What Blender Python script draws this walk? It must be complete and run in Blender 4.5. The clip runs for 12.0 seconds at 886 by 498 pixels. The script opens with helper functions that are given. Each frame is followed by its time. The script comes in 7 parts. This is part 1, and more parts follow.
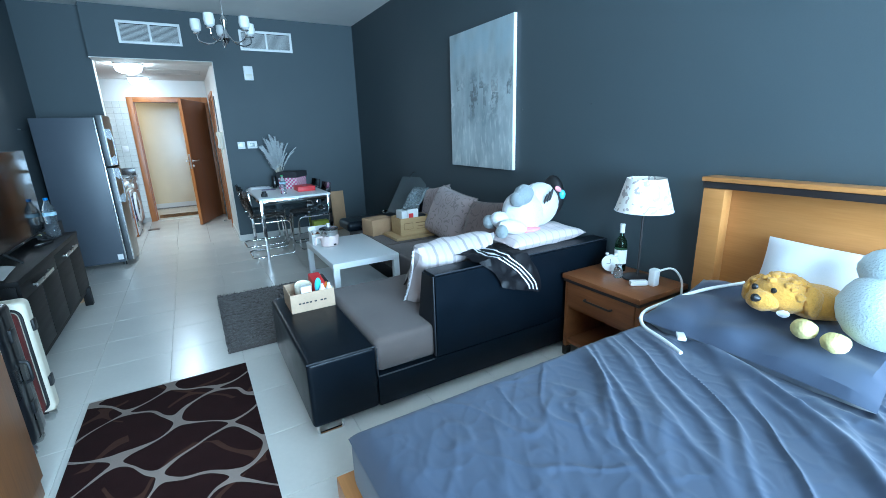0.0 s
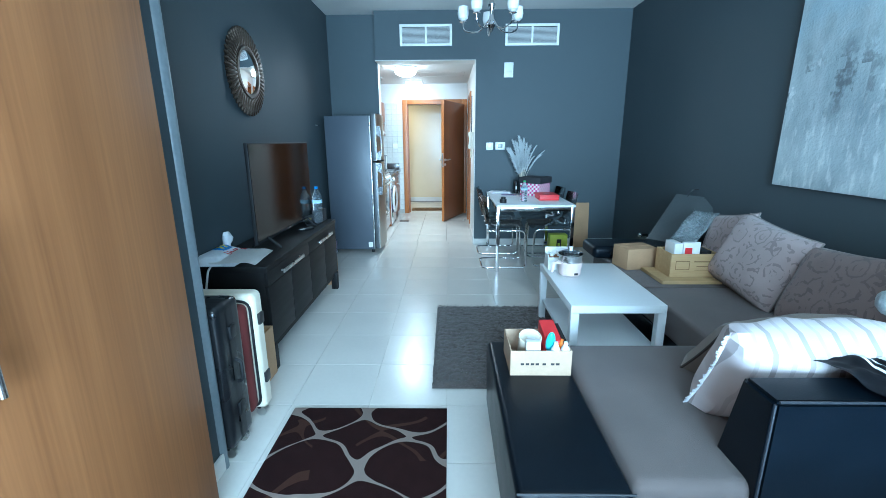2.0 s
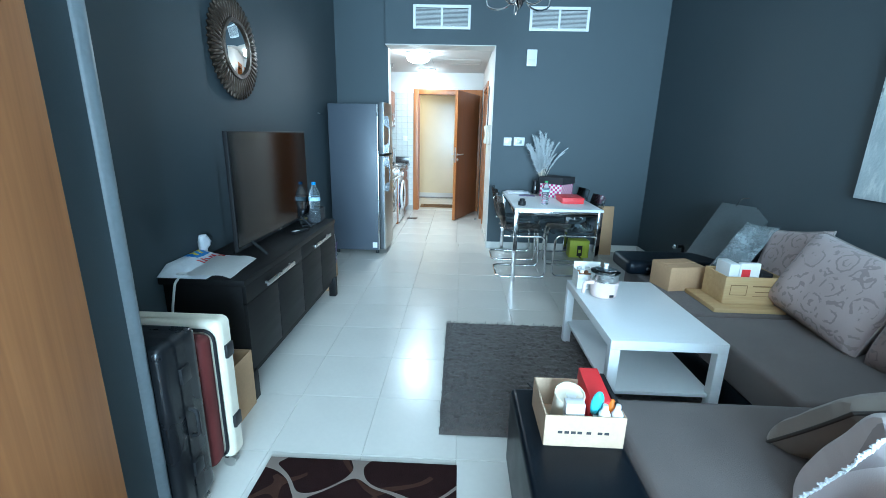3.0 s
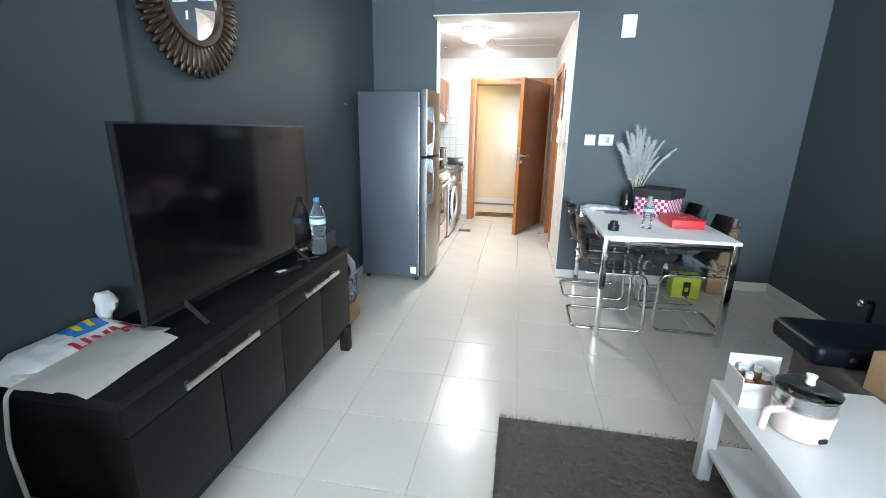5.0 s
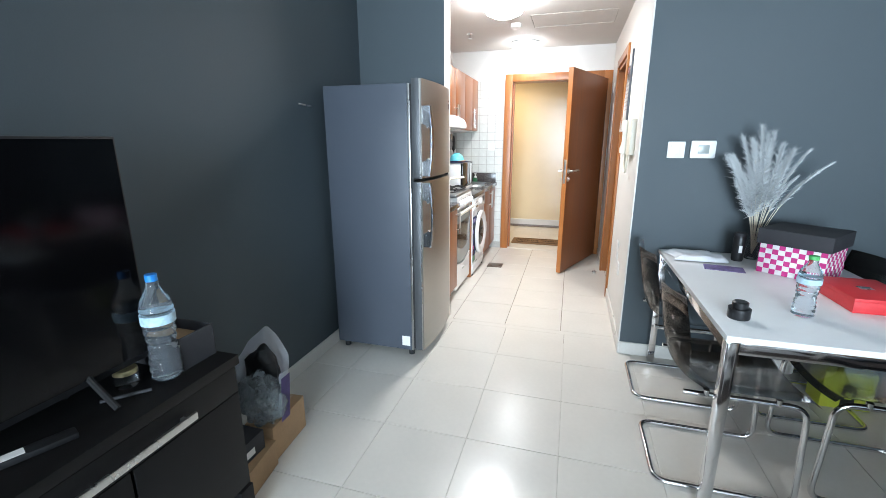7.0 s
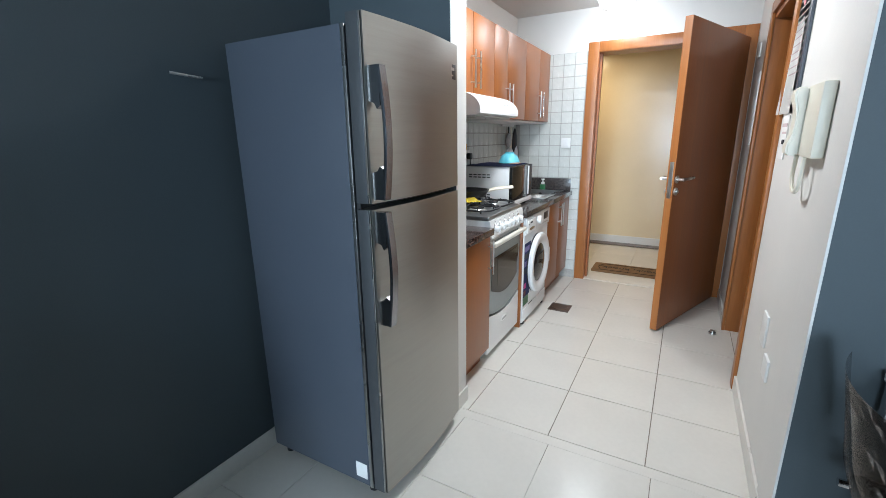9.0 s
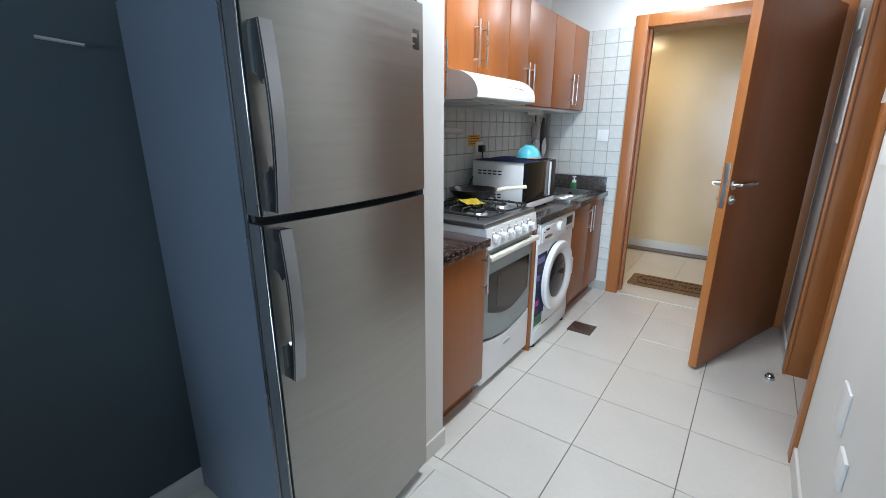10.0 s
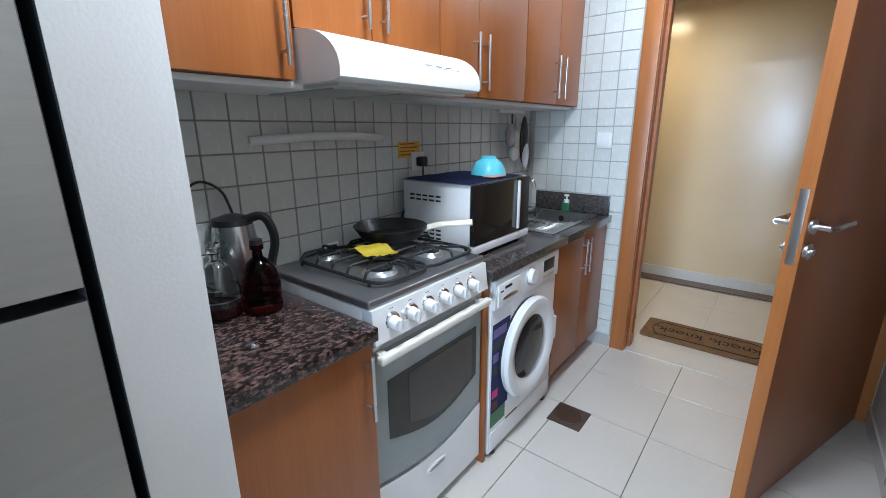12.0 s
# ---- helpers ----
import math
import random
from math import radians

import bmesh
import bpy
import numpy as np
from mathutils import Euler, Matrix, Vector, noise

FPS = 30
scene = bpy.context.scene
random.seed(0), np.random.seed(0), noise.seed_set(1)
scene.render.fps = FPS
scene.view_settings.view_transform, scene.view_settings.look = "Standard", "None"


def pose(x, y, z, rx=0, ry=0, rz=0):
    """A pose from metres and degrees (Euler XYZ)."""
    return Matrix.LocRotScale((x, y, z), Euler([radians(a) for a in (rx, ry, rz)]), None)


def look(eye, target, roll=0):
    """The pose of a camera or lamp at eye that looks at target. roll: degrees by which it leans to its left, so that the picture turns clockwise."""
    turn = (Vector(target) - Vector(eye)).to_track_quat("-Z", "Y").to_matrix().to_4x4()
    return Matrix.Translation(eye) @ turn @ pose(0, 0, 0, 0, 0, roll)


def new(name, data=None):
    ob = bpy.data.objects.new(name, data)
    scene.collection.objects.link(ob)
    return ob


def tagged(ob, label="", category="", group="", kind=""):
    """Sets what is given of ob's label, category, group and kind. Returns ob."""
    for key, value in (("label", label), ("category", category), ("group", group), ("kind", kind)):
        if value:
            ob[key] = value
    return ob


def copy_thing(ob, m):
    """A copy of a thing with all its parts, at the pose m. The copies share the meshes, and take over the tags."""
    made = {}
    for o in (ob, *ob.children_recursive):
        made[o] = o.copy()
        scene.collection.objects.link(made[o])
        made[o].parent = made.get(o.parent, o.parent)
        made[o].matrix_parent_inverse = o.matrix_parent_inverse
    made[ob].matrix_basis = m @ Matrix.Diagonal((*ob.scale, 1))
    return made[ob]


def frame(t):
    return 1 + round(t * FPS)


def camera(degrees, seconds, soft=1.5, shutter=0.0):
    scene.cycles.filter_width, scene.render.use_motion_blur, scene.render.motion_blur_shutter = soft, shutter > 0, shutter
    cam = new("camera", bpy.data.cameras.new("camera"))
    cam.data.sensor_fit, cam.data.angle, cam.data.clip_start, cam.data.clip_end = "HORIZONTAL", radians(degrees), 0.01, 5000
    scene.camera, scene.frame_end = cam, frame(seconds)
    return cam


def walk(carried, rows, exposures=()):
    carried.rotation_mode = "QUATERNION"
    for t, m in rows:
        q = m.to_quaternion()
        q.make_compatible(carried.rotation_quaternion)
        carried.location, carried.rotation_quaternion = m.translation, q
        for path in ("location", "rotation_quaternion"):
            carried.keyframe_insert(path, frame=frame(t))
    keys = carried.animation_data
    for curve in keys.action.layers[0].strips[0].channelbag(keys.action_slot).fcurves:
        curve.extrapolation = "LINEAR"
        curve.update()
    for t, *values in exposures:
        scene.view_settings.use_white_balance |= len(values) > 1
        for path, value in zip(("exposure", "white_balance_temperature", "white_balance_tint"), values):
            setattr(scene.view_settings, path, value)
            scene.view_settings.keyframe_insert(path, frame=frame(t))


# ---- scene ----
cam = camera(91.9, 12.0, soft=0.6)
PATH = [
    (0, (0.056, -0.699, 1.463), (1.012, 0.974, 0.928), -1.8),
    (0.5, (0.047, -0.549, 1.448), (0.605, 1.297, 0.918), -1.0),
    (1, (0.037, -0.333, 1.458), (0.429, 1.559, 0.939), -0.2),
    (1.5, (0.059, -0.139, 1.426), (0.2, 1.786, 0.901), -0.6),
    (2, (0.179, 0.147, 1.421), (0.149, 2.085, 0.929), -0.3),
    (2.5, (0.208, 0.348, 1.404), (0.136, 2.276, 0.879), 0.6),
    (3, (0.133, 0.61, 1.423), (0.071, 2.539, 0.901), 1.3),
    (3.2, (0.113, 0.7, 1.423), (0.039, 2.628, 0.896), 1.6),
    (4.8, (0.114, 1.63, 1.396), (-0.23, 3.523, 0.853), 1.2),
    (5, (0.097, 1.768, 1.402), (-0.231, 3.667, 0.868), 1.1),
    (5.5, (0.084, 2.053, 1.394), (-0.285, 3.944, 0.858), 0.6),
    (6, (0.142, 2.412, 1.4), (-0.366, 4.279, 0.893), -0.3),
    (6.5, (0.147, 2.753, 1.388), (-0.363, 4.615, 0.87), 0.0),
    (7, (0.13, 3.125, 1.399), (-0.419, 4.984, 0.906), -0.1),
    (7.2, (0.159, 3.263, 1.384), (-0.48, 5.095, 0.894), -0.8),
    (8.8, (0.138, 4.373, 1.389), (-0.763, 6.088, 0.895), -0.9),
    (9, (0.145, 4.475, 1.379), (-0.802, 6.164, 0.876), -0.8),
    (9.5, (0.181, 4.774, 1.389), (-0.906, 6.369, 0.864), 1.2),
    (10, (0.189, 5.006, 1.38), (-0.937, 6.565, 0.83), 0.2),
    (10.5, (0.089, 5.29, 1.383), (-1.026, 6.857, 0.832), 0.4),
    (11, (0.062, 5.547, 1.371), (-1.107, 7.076, 0.826), -0.2),
    (11.5, (0.069, 5.837, 1.384), (-1.124, 7.347, 0.842), -0.1),
    (12, (0.013, 6.021, 1.383), (-1.185, 7.529, 0.844), -0.3),
]

walk(cam, [(t, look(eye, target, roll)) for t, eye, target, roll in PATH],
     exposures=[(0.0, -0.53, 4750, -3), (0.5, -0.36, 4560, -5), (1.5, -0.13, 4600, -6), (3.2, 0.05, 4900, -5), (4.8, 0.25, 6000, 8), (7.0, 0.2, 5850, 9), (9.0, -0.37, 5560, 7), (12.0, -0.53, 5110, 7)])

# world, sun, large lights
world = bpy.data.worlds.new("world")
scene.world = world
world.use_nodes = True
wn = world.node_tree
sky = wn.nodes.new("ShaderNodeTexSky")
sky.sky_type, sky.sun_disc = "NISHITA", False
sky.sun_elevation, sky.sun_rotation = radians(48), radians(35)
wn.links.new(sky.outputs[0], wn.nodes["Background"].inputs[0])
wn.nodes["Background"].inputs[1].default_value = 0.10


def lamp(name, kind, m, energy, color, size=0.1, size_y=0.0):
    d = bpy.data.lights.new(name, kind)
    d.energy, d.color = energy, color
    if kind == "AREA":
        d.shape, d.size, d.size_y = ("RECTANGLE", size, size_y) if size_y else ("DISK", size, size)
    elif kind == "SUN":
        d.angle = radians(size)
    else:
        d.shadow_soft_size = size
    ob = new(name, d)
    ob.matrix_basis = m
    return ob


lamp("sun", "SUN", look((-6, 6, 9), (0, 0, 0)), 2.5, (1, 0.95, 0.88), 0.5)
lamp("window_daylight", "AREA", pose(0.9, -3.44, 1.45, 90, 0, 0), 900, (0.82, 0.93, 1.0), 2.9, 2.3)
lamp("kitchen_lamp_light", "AREA", pose(-0.455, 6.80, 2.315), 26, (1.0, 0.95, 0.88), 0.3)
lamp("kitchen_lamp_light", "AREA", pose(-0.455, 8.33, 2.315), 6, (1.0, 0.95, 0.88), 0.26)
lamp("hall_lamp_light", "AREA", pose(-1.05, 9.75, 2.33), 17, (1.0, 0.70, 0.36), 0.22)


# ---------- mesh helpers ----------
def bx(bm, a, b, bev=0.0, seg=2):
    m = Matrix.LocRotScale([(p + q) / 2 for p, q in zip(a, b)], None, [abs(q - p) for p, q in zip(a, b)])
    vs = bmesh.ops.create_cube(bm, size=1, matrix=m)["verts"]
    if bev:
        es = list({e for v in vs for e in v.link_edges})
        bmesh.ops.bevel(bm, geom=es, offset=bev, segments=seg, profile=0.6, affect="EDGES")
    return bm


def box(a, b, bev=0.0, seg=2):
    return bx(bmesh.new(), a, b, bev, seg)


def cyl(bm, p, q, r, r2=None, seg=16):
    p, q = Vector(p), Vector(q)
    turn = (q - p).to_track_quat("Z", "Y").to_matrix().to_4x4()
    bmesh.ops.create_cone(bm, cap_ends=True, segments=seg, radius1=r, radius2=r if r2 is None else r2,
                          depth=(q - p).length, matrix=Matrix.Translation((p + q) / 2) @ turn)
    return bm


def sph(bm, c, r, seg=20, m=None):
    r = (r, r, r) if isinstance(r, (int, float)) else r
    bmesh.ops.create_uvsphere(bm, u_segments=seg, v_segments=max(6, seg // 2),
                              radius=1, matrix=Matrix.Translation(c) @ (m or Matrix()) @ Matrix.Diagonal((*r, 1)))
    return bm


def lathe(bm, prof, c=(0, 0, 0), seg=28):
    """prof: (radius, height) from bottom to top."""
    rings = []
    for r, z in prof:
        r = max(r, 0.0004)
        rings.append([bm.verts.new((c[0] + r * math.cos(k * math.tau / seg), c[1] + r * math.sin(k * math.tau / seg), c[2] + z))
                      for k in range(seg)])
    for a, b in zip(rings, rings[1:]):
        for k in range(seg):
            bm.faces.new((a[k], a[(k + 1) % seg], b[(k + 1) % seg], b[k]))
    bm.faces.new(rings[0][::-1]), bm.faces.new(rings[-1])
    return bm


def rounded(pts, r, n=5):
    """A polyline with rounded corners."""
    pts = [Vector(p) for p in pts]
    out = [pts[0]]
    for a, b, c in zip(pts, pts[1:], pts[2:]):
        u, v = (a - b), (c - b)
        d = min(r, u.length * 0.49, v.length * 0.49)
        p, q = b + u.normalized() * d, b + v.normalized() * d
        for k in range(n + 1):
            s = k / n
            out.append(p * (1 - s) ** 2 + b * 2 * s * (1 - s) + q * s * s)
    return out + [pts[-1]]


def tube(bm, pts, r, seg=10, flat=1.0):
    pts = [Vector(p) for p in pts]
    rings, side = [], None
    for i, p in enumerate(pts):
        d = (pts[min(i + 1, len(pts) - 1)] - pts[max(i - 1, 0)]).normalized()
        if side is None:
            side = d.orthogonal().normalized()
        side = (side - d * side.dot(d)).normalized()
        up = d.cross(side)
        rings.append([bm.verts.new(p + side * r * math.cos(k * math.tau / seg) + up * r * flat * math.sin(k * math.tau / seg)) for k in range(seg)])
    for a, b in zip(rings, rings[1:]):
        for k in range(seg):
            bm.faces.new((a[k], a[(k + 1) % seg], b[(k + 1) % seg], b[k]))
    bm.faces.new(rings[0][::-1]), bm.faces.new(rings[-1])
    return bm


def grid(bm, nx, ny, f, flip=False):
    """A sheet of nx by ny cells; f(u, v) gives each point."""
    vs = [[bm.verts.new(f(i / nx, j / ny)) for i in range(nx + 1)] for j in range(ny + 1)]
    for j in range(ny):
        for i in range(nx):
            q = (vs[j][i], vs[j][i + 1], vs[j + 1][i + 1], vs[j + 1][i])
            bm.faces.new(q[::-1] if flip else q)
    return bm


def cushion(bm, w, h, t, n=18, ruff=0.0, seed=0.0, pinch=0.06):
    """A stuffed cushion, w by h in x and y, t thick, about the origin."""
    for s in (1, -1):
        def f(u, v):
            a, b = 2 * u - 1, 2 * v - 1
            k = (1 - a ** 4) * (1 - b ** 4)
            x = a * w / 2 * (1 - pinch * (1 - b * b) * a * a)
            y = b * h / 2 * (1 - pinch * (1 - a * a) * b * b)
            z = s * t / 2 * max(k, 0) ** 0.45
            z += ruff * noise.noise((x * 9 + seed, y * 9, s * 3 + seed)) * max(k, 0) ** 0.4
            return x, y, z
        grid(bm, n, n, f, s < 0)
    bmesh.ops.remove_doubles(bm, verts=bm.verts, dist=0.0005)
    return bm


def prism(bm, outline, axis, lo, hi):
    """An outline of (a, b) pairs pushed along an axis from lo to hi."""
    def at(a, b, c):
        return {"x": (c, a, b), "y": (a, c, b), "z": (a, b, c)}[axis]
    p = [bm.verts.new(at(a, b, lo)) for a, b in outline]
    q = [bm.verts.new(at(a, b, hi)) for a, b in outline]
    bm.faces.new(p[::-1]), bm.faces.new(q)
    for k in range(len(p)):
        n = (k + 1) % len(p)
        bm.faces.new((p[k], p[n], q[n], q[k]))
    bmesh.ops.recalc_face_normals(bm, faces=bm.faces)
    return bm


ORIGIN = {}


def mesh_of(name, bm, mats, smooth=True, angle=38):
    me = bpy.data.meshes.new(name)
    bm.to_mesh(me)
    bm.free()
    for m in (mats if isinstance(mats, (list, tuple)) else (mats,)):
        me.materials.append(m)
    if smooth:
        me.polygons.foreach_set("use_smooth", [True] * len(me.polygons))
        me.set_sharp_from_angle(angle=radians(angle))
    return me


def thing(name, at, label, category, group="", kind=""):
    ob = new(name)
    ob.empty_display_size = 0.1
    ob.location = at
    ORIGIN[ob.name] = Vector(at)
    return tagged(ob, label, category, group, kind)


def part(name, bm, material, parent, label="", smooth=True):
    """Links bm, drawn in the place's own metres, as one mesh under a thing or a part."""
    o = ORIGIN.get(parent.name, Vector())
    bm.transform(Matrix.Translation(-o))
    ob = new(name, mesh_of(name, bm, material, smooth))
    ob.parent = parent
    ORIGIN[ob.name] = o
    return tagged(ob, label)


def solid(name, bm, material, label, category, group="", kind="", at=None, smooth=True):
    """A thing that is one mesh."""
    if at is None:
        xs = [v.co for v in bm.verts]
        at = Vector((sum(v.x for v in xs) / len(xs), sum(v.y for v in xs) / len(xs), min(v.z for v in xs)))
    at = Vector(at)
    bm.transform(Matrix.Translation(-at))
    ob = new(name, mesh_of(name, bm, material, smooth))
    ob.location = at
    ORIGIN[ob.name] = at
    return tagged(ob, label, category, group, kind)


# ---------- materials ----------
def material(name, color, rough=0.5, metal=0.0, var=0.12, scale=4.0, grain=60.0, bump=0.05, stretch=(1, 1, 1), alpha=0.0, ior=1.5,
             color2=None, coat=0.0, sheen=0.0, rough_var=0.08):
    m = bpy.data.materials.new(name)
    m.use_nodes = True
    n, l = m.node_tree.nodes, m.node_tree.links
    p = n["Principled BSDF"]
    p.inputs["Roughness"].default_value, p.inputs["Metallic"].default_value = rough, metal
    p.inputs["IOR"].default_value, p.inputs["Transmission Weight"].default_value = ior, alpha
    p.inputs["Coat Weight"].default_value, p.inputs["Sheen Weight"].default_value = coat, sheen
    tc, mp = n.new("ShaderNodeTexCoord"), n.new("ShaderNodeMapping")
    mp.inputs["Scale"].default_value = stretch
    l.new(tc.outputs["Object"], mp.inputs[0])
    big, fine = n.new("ShaderNodeTexNoise"), n.new("ShaderNodeTexNoise")
    for t, s, d in ((big, scale, 4.0), (fine, grain, 6.0)):
        t.inputs["Scale"].default_value, t.inputs["Detail"].default_value = s, d
        l.new(mp.outputs[0], t.inputs["Vector"])
    mixn = n.new("ShaderNodeMix")
    mixn.inputs[0].default_value = 0.4
    l.new(big.outputs[0], mixn.inputs[2]), l.new(fine.outputs[0], mixn.inputs[3])
    ramp = n.new("ShaderNodeValToRGB")
    lo = color2 or [c * (1 - var) for c in color]
    hi = color if color2 else [min(1, c * (1 + var)) for c in color]
    ramp.color_ramp.elements[0].position, ramp.color_ramp.elements[1].position = 0.33, 0.67
    ramp.color_ramp.elements[0].color, ramp.color_ramp.elements[1].color = (*lo, 1), (*hi, 1)
    l.new(mixn.outputs[0], ramp.inputs[0])
    l.new(ramp.outputs[0], p.inputs["Base Color"])
    rr = n.new("ShaderNodeMapRange")
    rr.inputs["To Min"].default_value, rr.inputs["To Max"].default_value = max(0.02, rough - rough_var), min(1, rough + rough_var)
    l.new(big.outputs[0], rr.inputs[0]), l.new(rr.outputs[0], p.inputs["Roughness"])
    if bump:
        b = n.new("ShaderNodeBump")
        b.inputs["Strength"].default_value, b.inputs["Distance"].default_value = bump, 0.01
        l.new(fine.outputs[0], b.inputs["Height"]), l.new(b.outputs[0], p.inputs["Normal"])
    return m


def emitter(name, color, strength):
    m = material(name, color, 0.4)
    p = m.node_tree.nodes["Principled BSDF"]
    p.inputs["Emission Color"].default_value, p.inputs["Emission Strength"].default_value = (*color, 1), strength
    return m


def glass(name, color, rough=0.03, ior=1.45):
    m = bpy.data.materials.new(name)
    m.use_nodes = True
    p = m.node_tree.nodes["Principled BSDF"]
    p.inputs["Base Color"].default_value = (*color, 1)
    p.inputs["Roughness"].default_value, p.inputs["IOR"].default_value, p.inputs["Transmission Weight"].default_value = rough, ior, 1.0
    return m


WALL = material("slate_wall_paint", (0.058, 0.075, 0.085), 0.62, var=0.05, scale=2.5, grain=180, bump=0.05)
WHITE_WALL = material("white_wall_paint", (0.71, 0.695, 0.66), 0.6, var=0.03, grain=150, bump=0.04)
# ceiling paint darkened over the kitchen, to hold back the lamps' glow on it
CEIL_DIMMED = material("dimmed_ceiling_paint", (0.62, 0.61, 0.585), 0.7, var=0.03, grain=120, bump=0.03)
CEIL = material("ceiling_paint", (0.80, 0.79, 0.76), 0.7, var=0.03, grain=120, bump=0.03)
HALL_PAINT = material("hall_cream_paint", (0.70, 0.57, 0.36), 0.19, var=0.03, grain=120, bump=0.03)
TILE = material("polished_floor_tile", (0.66, 0.63, 0.57), 0.23, var=0.035, scale=3.0, grain=40, bump=0.006, rough_var=0.05)
GROUT = material("floor_grout", (0.585, 0.55, 0.485), 0.8, var=0.12)
SKIRT = material("baseboard_tile", (0.68, 0.66, 0.61), 0.3, var=0.04)
WTILE = material("glazed_wall_tile", (0.62, 0.635, 0.60), 0.25, var=0.05, scale=12, grain=50, bump=0.03)
WGROUT_PALE = material("pale_wall_grout", (0.40, 0.39, 0.36), 0.85, var=0.15)
WGROUT = material("wall_grout", (0.27, 0.26, 0.23), 0.85, var=0.15)
OAK = material("wardrobe_laminate", (0.30, 0.130, 0.044), 0.45, color2=(0.19, 0.078, 0.026), stretch=(1, 4, 0.10), scale=3, grain=26, bump=0.015)
# cherry veneer darkened: the shade on the open leaf's face is in its colour
CHERRY_SHADED = material("shaded_cherry_veneer", (0.25, 0.082, 0.022), 0.36, color2=(0.185, 0.058, 0.015), stretch=(5, 5, 0.25), scale=3, grain=26, bump=0.015)
CHERRY = material("cherry_door_veneer", (0.36, 0.125, 0.035), 0.36, color2=(0.27, 0.085, 0.022), stretch=(5, 5, 0.25), scale=3, grain=26, bump=0.015)
ORANGE = material("door_frame_veneer", (0.39, 0.148, 0.036), 0.34, color2=(0.30, 0.105, 0.024), stretch=(5, 5, 0.25), scale=3, grain=26, bump=0.015)
CABINET = material("kitchen_cabinet_veneer", (0.31, 0.108, 0.024), 0.34, color2=(0.25, 0.080, 0.018), stretch=(5, 5, 0.3), scale=3, grain=30, bump=0.012)
WALNUT = material("nightstand_veneer", (0.25, 0.10, 0.034), 0.38, color2=(0.16, 0.058, 0.02), stretch=(5, 0.3, 5), scale=3, grain=30, bump=0.015)
HEADWOOD = material("headboard_veneer", (0.52, 0.25, 0.075), 0.36, color2=(0.42, 0.19, 0.05), stretch=(5, 0.3, 5), scale=3, grain=30, bump=0.015)
DARK_TRIM = material("dark_stained_wood", (0.022, 0.018, 0.018), 0.45, var=0.2)
BLACKBROWN = material("black_brown_laminate", (0.007, 0.0065, 0.0065), 0.5, ior=1.3, var=0.18, stretch=(6, 0.6, 6), scale=4, grain=40, bump=0.03)
LEATHER = material("black_leather", (0.0035, 0.006, 0.010), 0.32, ior=1.27, var=0.15, scale=6, grain=220, bump=0.10)
SEAM = material("piping", (0.03, 0.033, 0.04), 0.4)
FABRIC = material("taupe_upholstery", (0.112, 0.091, 0.083), 0.92, var=0.16, scale=5, grain=420, bump=0.3, sheen=0.15)
HANDLE = material("dull_chrome", (0.30, 0.31, 0.33), 0.22, 1.0, var=0.02, bump=0)
HANDLE_DARK = material("dark_chrome", (0.26, 0.265, 0.27), 0.25, 1.0, var=0.02, bump=0)
VIOLET = material("violet_card", (0.13, 0.09, 0.26), 0.45, var=0.25, scale=25)
GROUT_DARK = material("kitchen_floor_grout", (0.20, 0.17, 0.13), 0.85, var=0.3)
CHROME = material("chrome", (0.72, 0.72, 0.73), 0.10, 1.0, var=0.02, bump=0)
STEEL = material("brushed_steel", (0.365, 0.36, 0.335), 0.34, 1.0, var=0.05, stretch=(1, 1, 30), scale=2, grain=18, bump=0.02)
DOOR_EDGE = material("fridge_door_edge", (0.12, 0.125, 0.13), 0.4, 0.6, var=0.05)
STEEL_SINK = material("sink_steel", (0.55, 0.55, 0.54), 0.28, 1.0, var=0.05)
SATIN = material("satin_metal", (0.62, 0.61, 0.59), 0.28, 1.0, var=0.03, bump=0)
FRIDGE_SIDE = material("fridge_side_enamel", (0.07, 0.081, 0.101), 0.38, var=0.04, grain=300, bump=0.04)
BLACK = material("black_plastic", (0.012, 0.012, 0.013), 0.4, var=0.15)
GASKET = material("gasket_rubber", (0.02, 0.02, 0.021), 0.7)
WHITE = material("white_plastic", (0.78, 0.78, 0.76), 0.35, var=0.02, bump=0.01)
ENAMEL = material("white_enamel", (0.80, 0.80, 0.79), 0.22, var=0.02, bump=0)
CREAM_ENAMEL = material("cream_enamel", (0.74, 0.71, 0.63), 0.3, var=0.03, bump=0)
LACQUER = material("white_lacquer", (0.78, 0.79, 0.79), 0.32, var=0.02, bump=0.01)
IVORY = material("ivory_plastic", (0.72, 0.69, 0.58), 0.4, var=0.03)
SCREEN = material("tv_screen", (0.0025, 0.0025, 0.003), 0.10, ior=1.32, var=0.05, bump=0, rough_var=0.02)
CARD = material("cardboard", (0.42, 0.27, 0.145), 0.85, var=0.10, scale=8, grain=90, bump=0.06)
CARD_PALE = material("pale_carton", (0.46, 0.34, 0.23), 0.8, var=0.08, scale=8, grain=90, bump=0.05)
PINE = material("raw_pine", (0.56, 0.40, 0.20), 0.6, color2=(0.46, 0.30, 0.13), stretch=(0.4, 6, 6), scale=5, grain=30, bump=0.04)
PAPER = material("paper", (0.80, 0.79, 0.76), 0.8, var=0.05, bump=0.05)
RED = material("red_card", (0.62, 0.03, 0.035), 0.45, var=0.06)
MAGENTA = material("magenta_weave", (0.52, 0.03, 0.20), 0.6, var=0.08)
YELLOW = material("yellow_plastic", (0.75, 0.60, 0.04), 0.5, var=0.08)
LIME = material("lime_card", (0.55, 0.60, 0.05), 0.55, var=0.06)
LIME_CAP = material("green_cap", (0.10, 0.42, 0.12), 0.4, var=0.05)
